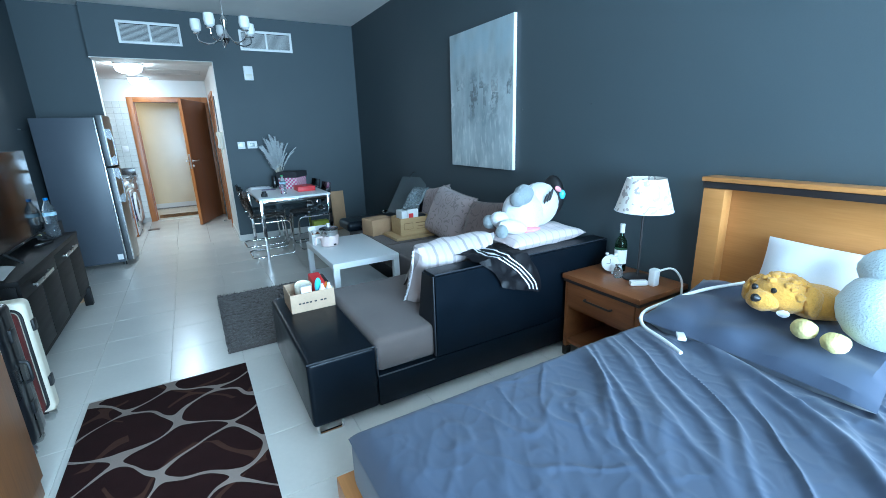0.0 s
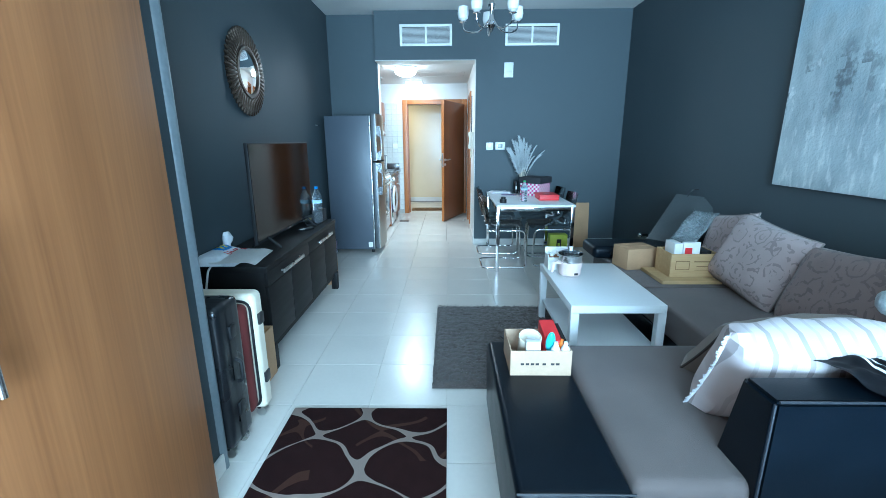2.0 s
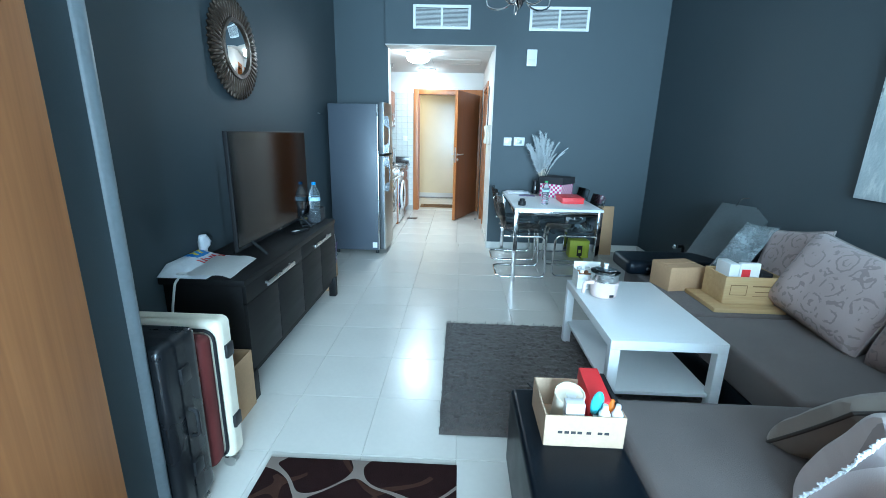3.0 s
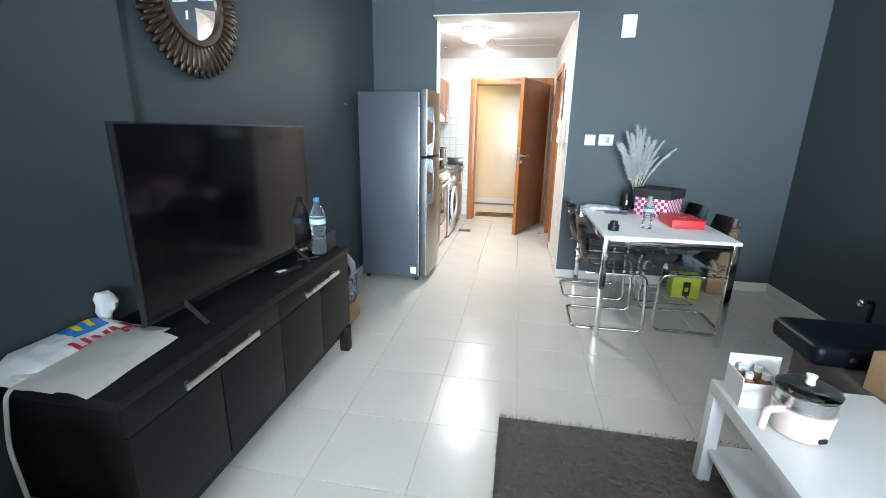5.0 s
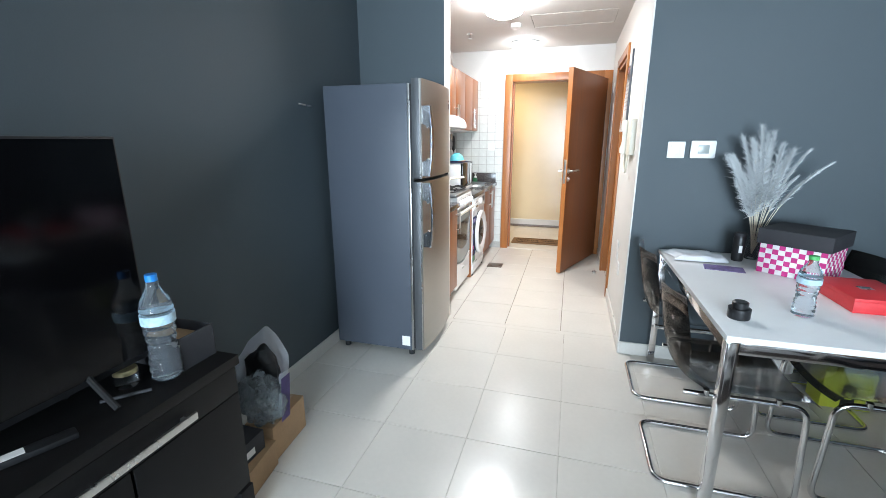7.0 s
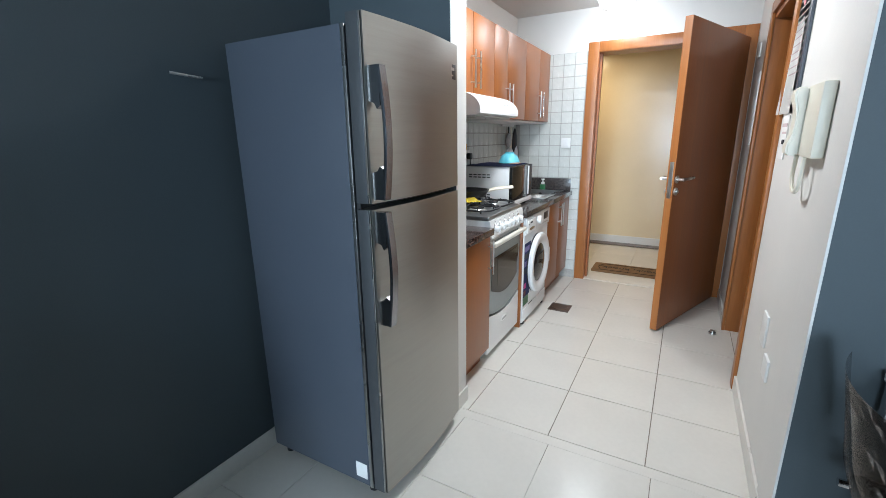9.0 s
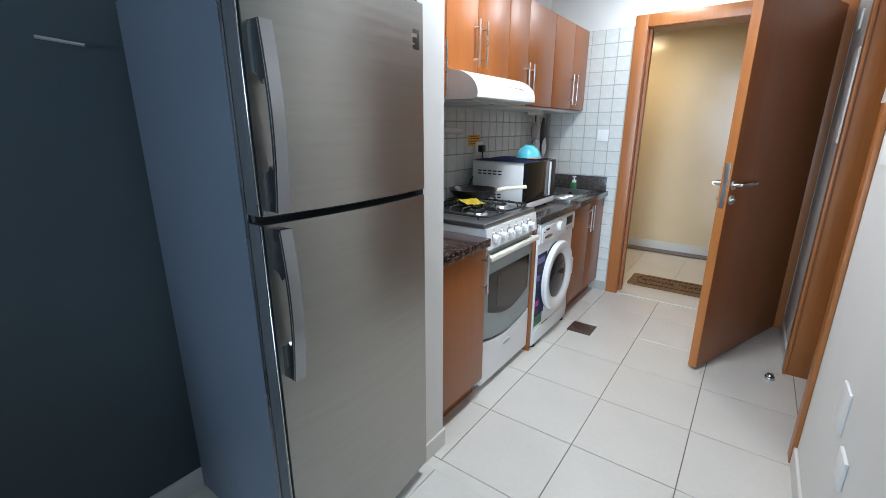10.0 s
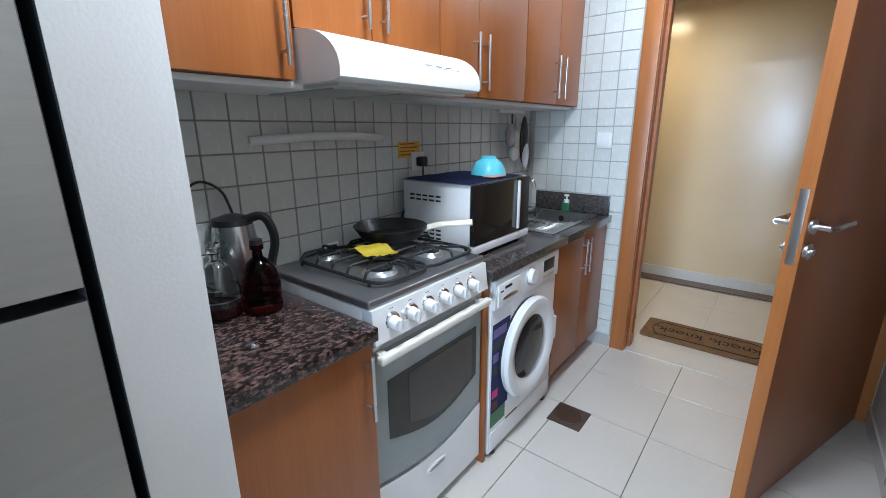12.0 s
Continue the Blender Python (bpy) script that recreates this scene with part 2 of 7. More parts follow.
BLUE = material("blue_plastic", (0.03, 0.22, 0.62), 0.4, var=0.06)
NAVY = material("navy_cloth", (0.012, 0.02, 0.09), 0.85, var=0.15, grain=200, bump=0.1)
CYAN = material("aqua_ceramic", (0.16, 0.56, 0.66), 0.3, var=0.08)
GREEN = material("green_liquid", (0.03, 0.14, 0.05), 0.35, var=0.1)
MAROON = material("maroon_fabric", (0.105, 0.018, 0.016), 0.65, var=0.15, grain=200, bump=0.08)
CREAM = material("cream_plastic", (0.72, 0.66, 0.53), 0.45, var=0.05)
PINKISH = material("blush_plastic", (0.70, 0.57, 0.53), 0.4, var=0.03)
GREYBOX = material("charcoal_card", (0.030, 0.030, 0.034), 0.75, var=0.1)
SHEET = material("slate_blue_sheet", (0.043, 0.058, 0.098), 0.72, var=0.10, scale=4, grain=350, bump=0.06, sheen=0.2)
PILLOW_WHITE = material("white_cotton", (0.78, 0.79, 0.82), 0.85, var=0.04, grain=200, bump=0.06)
PLUSH_WHITE = material("white_plush", (0.62, 0.63, 0.64), 0.95, var=0.05, grain=120, bump=0.5, sheen=0.4)
PLUSH_GREY = material("grey_plush", (0.24, 0.27, 0.28), 0.95, var=0.1, grain=120, bump=0.5, sheen=0.3)
PLUSH_GOLD = material("golden_plush", (0.62, 0.33, 0.05), 0.95, var=0.15, scale=20, grain=120, bump=0.6, sheen=0.3)
PLUSH_PINK = material("pink_plush", (0.75, 0.32, 0.34), 0.9, var=0.1, bump=0.3)
PLUSH_YELLOW = material("pale_yellow_plush", (0.75, 0.66, 0.28), 0.95, var=0.08, grain=120, bump=0.5)
BRONZE = material("dark_bronze", (0.085, 0.062, 0.045), 0.38, 0.75, var=0.25, scale=12, bump=0.08)
MIRROR = material("mirror_glass", (0.85, 0.86, 0.86), 0.015, 1.0, var=0.0, bump=0, rough_var=0.0)
GRANITE = material("red_brown_granite", (0.15, 0.092, 0.075), 0.12, color2=(0.014, 0.010, 0.010), stretch=(1, 0.6, 1), scale=85, grain=190, bump=0.01, rough_var=0.04)
GRANITE.node_tree.nodes["Color Ramp"].color_ramp.elements[0].position = 0.47
GRANITE.node_tree.nodes["Color Ramp"].color_ramp.elements[1].position = 0.62
WORKTOP_DARK = material("dark_granite", (0.10, 0.085, 0.078), 0.18, color2=(0.012, 0.011, 0.012), scale=60, grain=150, bump=0.01, rough_var=0.04)
OVEN_GLASS = material("oven_glass", (0.26, 0.29, 0.29), 0.10, var=0.05, bump=0)
OVEN_DARK = material("oven_window", (0.012, 0.012, 0.011), 0.07, var=0.05, bump=0)
SILVER_TRIM = material("oven_silver", (0.52, 0.53, 0.52), 0.3, 0.7, var=0.04)
IRON = material("cast_iron", (0.014, 0.014, 0.015), 0.55, var=0.2, bump=0.1)
PAN_MAT = material("nonstick_pan", (0.028, 0.027, 0.026), 0.36, 0.3, var=0.15)
SMOKE = glass("smoked_plastic", (0.075, 0.06, 0.05), 0.06, 1.12)
CLEAR = glass("clear_plastic", (0.88, 0.95, 1.0), 0.03, 1.33)
CLEAR.node_tree.nodes["Principled BSDF"].inputs["Transmission Weight"].default_value = 0.95
WINE = glass("dark_red_glass", (0.07, 0.008, 0.007), 0.03, 1.25)
BOTTLE_GREEN = glass("green_glass", (0.05, 0.16, 0.06), 0.03, 1.3)
CLEAR_GLASS = glass("clear_glass", (0.92, 0.93, 0.92), 0.02, 1.35)
FROST = material("frosted_shade", (0.80, 0.80, 0.77), 0.45, var=0.02, bump=0)
LAMP_ON = emitter("lit_lamp_dome", (1.0, 0.95, 0.88), 62.0)
LAMP_DIM = emitter("weaker_lamp_dome", (1.0, 0.95, 0.88), 22.0)
COIR = material("coir_mat", (0.20, 0.115, 0.05), 0.95, var=0.3, scale=30, grain=300, bump=0.6)
DRIED = material("dried_plume", (0.70, 0.72, 0.72), 0.95, var=0.15, grain=100, bump=0.3)
BAG_SILVER = material("grey_gift_bag", (0.075, 0.085, 0.088), 0.35, 0.15, var=0.12, scale=8, bump=0.05)
PLASTIC_WRAP = material("grey_clear_wrap", (0.55, 0.60, 0.62), 0.14, 0.0, var=0.25, scale=14, bump=0.5, alpha=0.7, ior=1.2)


def nodes_of(m):
    t = m.node_tree
    p = t.nodes["Principled BSDF"]
    tc = t.nodes.new("ShaderNodeTexCoord")
    return t.nodes, t.links, p, tc


def math_node(n, l, op, a, b=None):
    k = n.new("ShaderNodeMath")
    k.operation = op
    for i, v in enumerate((a, b)):
        if v is None:
            continue
        if isinstance(v, (int, float)):
            k.inputs[i].default_value = v
        else:
            l.new(v, k.inputs[i])
    return k.outputs[0]


def mix_color(n, l, fac, a, b):
    k = n.new("ShaderNodeMix")
    k.data_type = "RGBA"
    for i, v in ((0, fac), (6, a), (7, b)):
        if isinstance(v, tuple):
            k.inputs[i].default_value = (*v, 1)
        else:
            l.new(v, k.inputs[i])
    return k.outputs[2]


def waves_rug(name):
    """Dark brown pile with pale and russet lines round uneven ovals."""
    m = material(name, (0.022, 0.009, 0.0085), 0.95, var=0.2, scale=20, grain=500, bump=0.5)
    n, l, p, tc = nodes_of(m)
    base = p.inputs["Base Color"].links[0].from_socket
    s = n.new("ShaderNodeSeparateXYZ")
    wob, pick, fat = n.new("ShaderNodeTexNoise"), n.new("ShaderNodeTexNoise"), n.new("ShaderNodeTexNoise")
    wob.inputs["Scale"].default_value, pick.inputs["Scale"].default_value, fat.inputs["Scale"].default_value = 2.7, 2.1, 4.0
    wob.inputs["Detail"].default_value = pick.inputs["Detail"].default_value = 0.5
    bend = n.new("ShaderNodeMix")
    bend.data_type, bend.blend_type, bend.inputs["Factor"].default_value = "RGBA", "ADD", 0.33
    l.new(tc.outputs["Object"], wob.inputs["Vector"]), l.new(tc.outputs["Object"], bend.inputs[6]), l.new(wob.outputs["Color"], bend.inputs[7])
    l.new(bend.outputs[2], s.inputs[0])
    l.new(tc.outputs["Object"], pick.inputs["Vector"]), l.new(tc.outputs["Object"], fat.inputs["Vector"])
    # two sets of mirrored waves that meet and part, so that uneven ovals lie between them
    def waves(px, py, ox, oy, thick):
        a = math_node(n, l, "COSINE", math_node(n, l, "MULTIPLY", math_node(n, l, "ADD", s.outputs[1], oy), math.pi / py))
        b = math_node(n, l, "COSINE", math_node(n, l, "MULTIPLY", math_node(n, l, "ADD", s.outputs[0], ox), math.tau / px))
        v = math_node(n, l, "ABSOLUTE", math_node(n, l, "ADD", a, math_node(n, l, "MULTIPLY", b, 0.90)))
        return math_node(n, l, "LESS_THAN", v, math_node(n, l, "MULTIPLY", math_node(n, l, "SUBTRACT", fat.outputs[0], 0.15), thick))
    line, under = waves(0.46, 0.205, 0.05, 0.02, 0.44), waves(0.50, 0.26, 0.21, 0.13, 0.42)
    seen = math_node(n, l, "MULTIPLY", under, math_node(n, l, "GREATER_THAN", pick.outputs[0], 0.49))
    col = mix_color(n, l, seen, base, (0.060, 0.028, 0.019))
    col = mix_color(n, l, line, col, (0.29, 0.235, 0.20))
    p.inputs["Specular IOR Level"].default_value = 0.1
    l.new(col, p.inputs["Base Color"])
    return m


def floral(name, base, dark):
    """Upholstery with a printed pattern of roses and leaves."""
    m = material(name, base, 0.9, var=0.08, scale=6, grain=400, bump=0.15, sheen=0.2)
    n, l, p, tc = nodes_of(m)
    src = p.inputs["Base Color"].links[0].from_socket
    v = n.new("ShaderNodeTexVoronoi")
    v.inputs["Scale"].default_value = 9.0
    w = n.new("ShaderNodeTexNoise")
    w.inputs["Scale"].default_value, w.inputs["Detail"].default_value = 22.0, 2.0
    l.new(tc.outputs["Object"], v.inputs["Vector"]), l.new(tc.outputs["Object"], w.inputs["Vector"])
    rings = math_node(n, l, "SINE", math_node(n, l, "ADD", math_node(n, l, "MULTIPLY", v.outputs["Distance"], 20.0),
                                            math_node(n, l, "MULTIPLY", w.outputs[0], 9.0)))
    f = math_node(n, l, "MULTIPLY", math_node(n, l, "GREATER_THAN", rings, 0.58), math_node(n, l, "GREATER_THAN", w.outputs[0], 0.47))
    l.new(mix_color(n, l, f, src, dark), p.inputs["Base Color"])
    return m


def striped(name, axis, pitch, width, base, line, line2=None):
    m = material(name, base, 0.9, var=0.04, grain=300, bump=0.12, sheen=0.2)
    n, l, p, tc = nodes_of(m)
    src = p.inputs["Base Color"].links[0].from_socket
    s = n.new("ShaderNodeSeparateXYZ")
    l.new(tc.outputs["Object"], s.inputs[0])
    u = math_node(n, l, "FRACT", math_node(n, l, "DIVIDE", math_node(n, l, "ADD", s.outputs[axis], 7.0), pitch))
    col = mix_color(n, l, math_node(n, l, "LESS_THAN", u, width), src, line)
    if line2:
        u2 = math_node(n, l, "LESS_THAN", math_node(n, l, "ABSOLUTE", math_node(n, l, "SUBTRACT", u, 0.6)), width * 0.4)
        col = mix_color(n, l, u2, col, line2)
    l.new(col, p.inputs["Base Color"])
    return m


def canvas(name):
    """An abstract skyline in greys and white, with streaks that run down."""
    m = material(name, (0.5, 0.55, 0.56), 0.6, var=0.1, scale=5, grain=60, bump=0.3)
    n, l, p, tc = nodes_of(m)
    s, mp, mq = n.new("ShaderNodeSeparateXYZ"), n.new("ShaderNodeMapping"), n.new("ShaderNodeMapping")
    mp.inputs["Scale"].default_value, mq.inputs["Scale"].default_value = (1, 7, 2.4), (1, 30, 8)
    l.new(tc.outputs["Object"], s.inputs[0]), l.new(tc.outputs["Object"], mp.inputs[0]), l.new(tc.outputs["Object"], mq.inputs[0])
    a, b, c = (n.new("ShaderNodeTexNoise") for _ in range(3))
    a.inputs["Scale"].default_value, b.inputs["Scale"].default_value, c.inputs["Scale"].default_value = 1.0, 1.0, 3.2
    a.inputs["Detail"].default_value = b.inputs["Detail"].default_value = 5.0
    l.new(mp.outputs[0], a.inputs["Vector"]), l.new(mq.outputs[0], b.inputs["Vector"]), l.new(tc.outputs["Object"], c.inputs["Vector"])
    ramp = n.new("ShaderNodeValToRGB")
    e = ramp.color_ramp.elements
    e[0].position, e[0].color = 0.36, (0.30, 0.35, 0.37, 1)
    e[1].position, e[1].color = 0.64, (0.56, 0.62, 0.62, 1)
    l.new(math_node(n, l, "ADD", math_node(n, l, "MULTIPLY", a.outputs[0], 0.5), math_node(n, l, "MULTIPLY", c.outputs[0], 0.5)), ramp.inputs[0])
    # towers: uneven upright blocks across the middle, fading downwards into pale streaks
    def soft(v, lo, hi):
        k = n.new("ShaderNodeMapRange")
        k.interpolation_type = "SMOOTHSTEP"
        k.inputs["From Min"].default_value, k.inputs["From Max"].default_value = lo, hi
        l.new(v, k.inputs[0])
        return k.outputs[0]
    mt = n.new("ShaderNodeMapping")
    mt.inputs["Scale"].default_value = (0.0, 13.0, 4.5)
    cell, rag = n.new("ShaderNodeTexVoronoi"), n.new("ShaderNodeTexNoise")
    cell.distance = "CHEBYCHEV"
    cell.inputs["Scale"].default_value, rag.inputs["Scale"].default_value = 1.0, 26.0
    l.new(tc.outputs["Object"], mt.inputs[0]), l.new(mt.outputs[0], cell.inputs["Vector"]), l.new(tc.outputs["Object"], rag.inputs["Vector"])
    band = math_node(n, l, "MULTIPLY", soft(s.outputs[2], 0.36, 0.58), math_node(n, l, "SUBTRACT", 1.0, soft(s.outputs[2], 0.66, 0.92)))
    pick = n.new("ShaderNodeSeparateColor")
    l.new(cell.outputs["Color"], pick.inputs[0])
    tower = math_node(n, l, "MULTIPLY", soft(pick.outputs[0], 0.50, 0.85), soft(rag.outputs[0], 0.36, 0.60))
    dark = math_node(n, l, "MULTIPLY", math_node(n, l, "MULTIPLY", tower, band), 0.72)
    low = math_node(n, l, "MULTIPLY", soft(b.outputs[0], 0.50, 0.68), math_node(n, l, "SUBTRACT", 1.0, soft(s.outputs[2], 0.30, 0.62)))
    blue = math_node(n, l, "MULTIPLY", soft(c.outputs[0], 0.45, 0.62), soft(s.outputs[2], 0.62, 1.0))
    glint = math_node(n, l, "MULTIPLY", math_node(n, l, "MULTIPLY", soft(pick.outputs[1], 0.72, 0.95), band), soft(rag.outputs[0], 0.45, 0.65))
    col = mix_color(n, l, math_node(n, l, "MULTIPLY", blue, 0.6), ramp.outputs[0], (0.36, 0.47, 0.53))
    col = mix_color(n, l, math_node(n, l, "MULTIPLY", low, 0.55), col, (0.76, 0.78, 0.75))
    col = mix_color(n, l, dark, col, (0.085, 0.095, 0.10))
    col = mix_color(n, l, math_node(n, l, "MULTIPLY", glint, 0.7), col, (0.80, 0.82, 0.80))
    l.new(col, p.inputs["Base Color"])
    return m


RUG_MAT = waves_rug("woven_brown_rug")
SHAG = material("grey_shag", (0.082, 0.066, 0.057), 0.98, var=0.3, scale=40, grain=200, bump=0.5, sheen=0.3)
FLORAL = floral("rose_print_upholstery", (0.40, 0.32, 0.305), (0.265, 0.213, 0.205))
FLORAL_DARK = floral("brown_rose_upholstery", (0.21, 0.152, 0.136), (0.145, 0.107, 0.098))
STRIPED = striped("striped_cushion_cover", 0, 0.105, 0.16, (0.50, 0.445, 0.44), (0.30, 0.26, 0.255), (0.42, 0.37, 0.365))
PALE_STRIPE = striped("pale_lined_cover", 0, 0.06, 0.16, (0.56, 0.48, 0.47), (0.46, 0.385, 0.38))
BROWN_CUSHION = material("brown_cushion_cover", (0.20, 0.165, 0.135), 0.9, var=0.1, grain=300, bump=0.15, sheen=0.2)
CANVAS = canvas("painted_canvas")
SHADE = floral("printed_lampshade", (0.80, 0.76, 0.70), (0.42, 0.36, 0.33))

# ---------- the setting ----------
LX, RX, EY, BY, CZ = -1.40, 2.44, 6.0, -3.5, 2.98
KX, FY, KZ = -1.385, 8.70, 2.45


def setting(name, bm, mat, label, category="wall", smooth=False):
    return solid(name, bm, mat, label, category, kind="structure", at=(0, 0, 0), smooth=smooth)


# long left wall, with a pier beside the wardrobe and a shallow step behind the cabinet
bm = bmesh.new()
bx(bm, (LX - 0.2, 3.25, 0), (LX, 6.172, CZ))
bx(bm, (LX - 0.2, 1.74, 0), (LX + 0.035, 3.25, CZ))
bx(bm, (LX - 0.2, 1.49, 0), (-0.83, 1.74, CZ))
bx(bm, (LX - 0.2, BY - 0.2, 0), (LX, 1.49, CZ))
wall_west = setting("wall_west", bm, WALL, "dark slate-blue painted wall with a pier beside the wardrobe")
setting("wall_east", box((RX, BY - 0.2, 0), (RX + 0.2, EY + 0.31, CZ)), WALL, "dark slate-blue painted wall behind the sofa")
bm = bmesh.new()
bx(bm, (LX - 0.2, 6.172, 0), (-0.76, 6.31, CZ))
bx(bm, (-0.76, 6.0, 2.41), (0.52, 6.30, CZ))
bx(bm, (0.52, 6.0, 0), (RX, 6.2, CZ))
setting("wall_north", bm, WALL, "dark slate-blue painted wall with a wide opening into the kitchen")
lining = thing("opening_lining", (-0.11, 6.15, 0), "white painted lining of the kitchen opening", "trim", kind="structure")
part("side_lining", box((-0.765, 6.174, 0), (-0.757, 6.318, 2.401)), WHITE_WALL, lining, smooth=False)
part("side_lining", box((0.513, 6.003, 0), (0.521, 6.20, 2.401)), WHITE_WALL, lining, smooth=False)
part("head_lining", box((-0.765, 6.003, 2.402), (0.521, 6.304, 2.4112)), WHITE_WALL, lining, smooth=False)
bm = bmesh.new()
bx(bm, (LX - 0.2, BY - 0.2, 0), (-0.55, BY, CZ))
bx(bm, (2.32, BY - 0.2, 0), (RX, BY, CZ))
bx(bm, (-0.55, BY - 0.2, 0), (2.32, BY, 0.25))
bx(bm, (-0.55, BY - 0.2, 2.6), (2.32, BY, CZ))
setting("wall_south", bm, WALL, "dark painted wall around the large window")
win = thing("window_1", (0.885, BY - 0.1, 0.25), "large white framed window that lets in daylight", "window", kind="structure")
bm = bmesh.new()
for x in (-0.55, 0.38, 1.33, 2.27):
    bx(bm, (x, BY - 0.13, 0.25), (x + 0.05, BY - 0.07, 2.6), 0.004)
for z in (0.25, 2.55):
    bx(bm, (-0.5, BY - 0.128, z), (2.27, BY - 0.072, z + 0.05), 0.004)
part("window_frame", bm, WHITE, win)
for x in (-0.5, 0.43, 1.38):
    pane = part("pane", box((x, BY - 0.103, 0.3), (x + 0.89, BY - 0.097, 2.55)), CLEAR_GLASS, win)
    pane.visible_shadow = False
setting("ceiling", box((LX - 0.2, BY - 0.2, CZ), (RX + 0.2, 6.31, CZ + 0.15)), CEIL, "white painted living room ceiling", "ceiling")
setting("ceiling_kitchen", box((KX - 0.2, 6.30, KZ), (2.2, FY + 0.2, KZ + 0.15)), CEIL_DIMMED, "white kitchen ceiling with flat access panels", "ceiling")

# kitchen and entry
setting("wall_kitchen_west", box((KX - 0.2, 6.31, 0), (KX, FY, KZ)), WHITE_WALL, "white wall behind the kitchen units")
bm = bmesh.new()
bx(bm, (0.52, 6.2, 0), (0.70, 7.10, KZ))
bx(bm, (0.52, 8.02, 0), (0.70, FY, KZ))
bx(bm, (0.52, 7.10, 2.09), (0.70, 8.02, KZ))
setting("wall_entry_east", bm, WHITE_WALL, "white painted entry wall with a side doorway")
bm = bmesh.new()
bx(bm, (KX - 0.2, FY, 0), (-0.68, FY + 0.2, KZ))
bx(bm, (0.49, FY, 0), (2.2, FY + 0.2, KZ))
bx(bm, (-0.68, FY, 2.14), (0.49, FY + 0.2, KZ))
setting("wall_entry_north", bm, WHITE_WALL, "white wall around the entrance door")
bm = bmesh.new()
bx(bm, (2.0, 6.2, 0), (2.2, FY, KZ))
setting("wall_bathroom", bm, WHITE_WALL, "pale wall of the side room")
bm = bmesh.new()
bx(bm, (-4.2, 10.42, 0), (3.2, 10.6, 2.46))
bx(bm, (-4.4, 8.9, 0), (-4.2, 10.6, 2.46))
bx(bm, (3.2, 8.9, 0), (3.4, 10.6, 2.46))
bx(bm, (-4.2, FY + 0.02, 0), (KX - 0.2, 8.9, 2.46))
bx(bm, (2.2, FY + 0.02, 0), (3.2, 8.9, 2.46))
setting("wall_corridor", bm, HALL_PAINT, "cream painted wall of the building corridor, warmly lit")
setting("ceiling_corridor", box((-4.2, 8.9, 2.40), (3.2, 10.42, 2.5)), CEIL, "white corridor ceiling", "ceiling")

# entrance door: frame, lining and open leaf
frame_1 = thing("door_frame", (-0.1, FY, 0), "orange-brown veneered frame around the entrance door", "door frame", kind="structure")
bm = bmesh.new()
bx(bm, (-0.715, FY - 0.018, 0), (-0.625, FY, 2.17), 0.004)
bx(bm, (0.425, FY - 0.018, 0), (0.515, FY, 2.17), 0.004)
bx(bm, (-0.625, FY - 0.018, 2.085), (0.425, FY, 2.17), 0.004)
part("architrave", bm, ORANGE, frame_1)
bm = bmesh.new()
bx(bm, (-0.68, FY + 0.001, 0), (-0.622, FY + 0.199, 2.14))
bx(bm, (0.422, FY + 0.001, 0), (0.49, FY + 0.199, 2.14))
bx(bm, (-0.622, FY + 0.001, 2.082), (0.422, FY + 0.199, 2.14))
bx(bm, (-0.622, FY + 0.06, 0), (-0.605, FY + 0.10, 2.082))
part("lining", bm, CHERRY, frame_1, "darker red-brown lining with a door stop")
setting("threshold", box((-0.622, FY + 0.0, 0.0), (0.422, FY + 0.2, 0.006)), TILE, "pale tiled threshold", "floor")


leaf = thing("door_1", (0, 0, 0), "red-brown veneered entrance door standing open into the kitchen", "door", kind="structure")
part("leaf", box((-0.047, 0, 0.012), (0, 1.0335, 2.075), 0.001), CHERRY_SHADED, leaf)
part("edge_band", box((-0.046, 1.034, 0.012), (-0.001, 1.0358, 2.075)), ORANGE, leaf, "lighter orange edge band")
part("lock_plate", box((-0.036, 1.033, 0.965), (-0.011, 1.038, 1.205), 0.001), SATIN, leaf, "steel mortise lock plate")
for s, x in ((1, 0.0), (-1, -0.047)):
    bm = bmesh.new()
    cyl(bm, (x, 1.0, 1.09), (x + s * 0.008, 1.0, 1.09), 0.026, seg=20)
    cyl(bm, (x, 1.0, 1.09), (x + s * 0.05, 1.0, 1.09), 0.010, seg=12)
    tube(bm, rounded([(x + s * 0.045, 1.007, 1.09), (x + s * 0.055, 0.985, 1.09), (x + s * 0.055, 0.865, 1.095)], 0.02), 0.010, 10)
    part("door_handle", bm, SATIN, leaf, "satin steel lever handle")
    bm = cyl(bmesh.new(), (x, 1.0, 1.010), (x + s * 0.009, 1.0, 1.010), 0.026, seg=20)
    cyl(bm, (x, 1.0, 1.010), (x + s * 0.02, 1.0, 1.010), 0.011, seg=12)
    part("lock_cylinder", bm, SATIN, leaf)
for z in (0.25, 0.8, 1.75):
    bm = cyl(bmesh.new(), (0.006, -0.006, z), (0.006, -0.006, z + 0.11), 0.008, seg=10)
    part("hinge", bm, SATIN, leaf)
leaf.matrix_basis = pose(0.424, FY - 0.02, 0, 0, 0, 158.5)

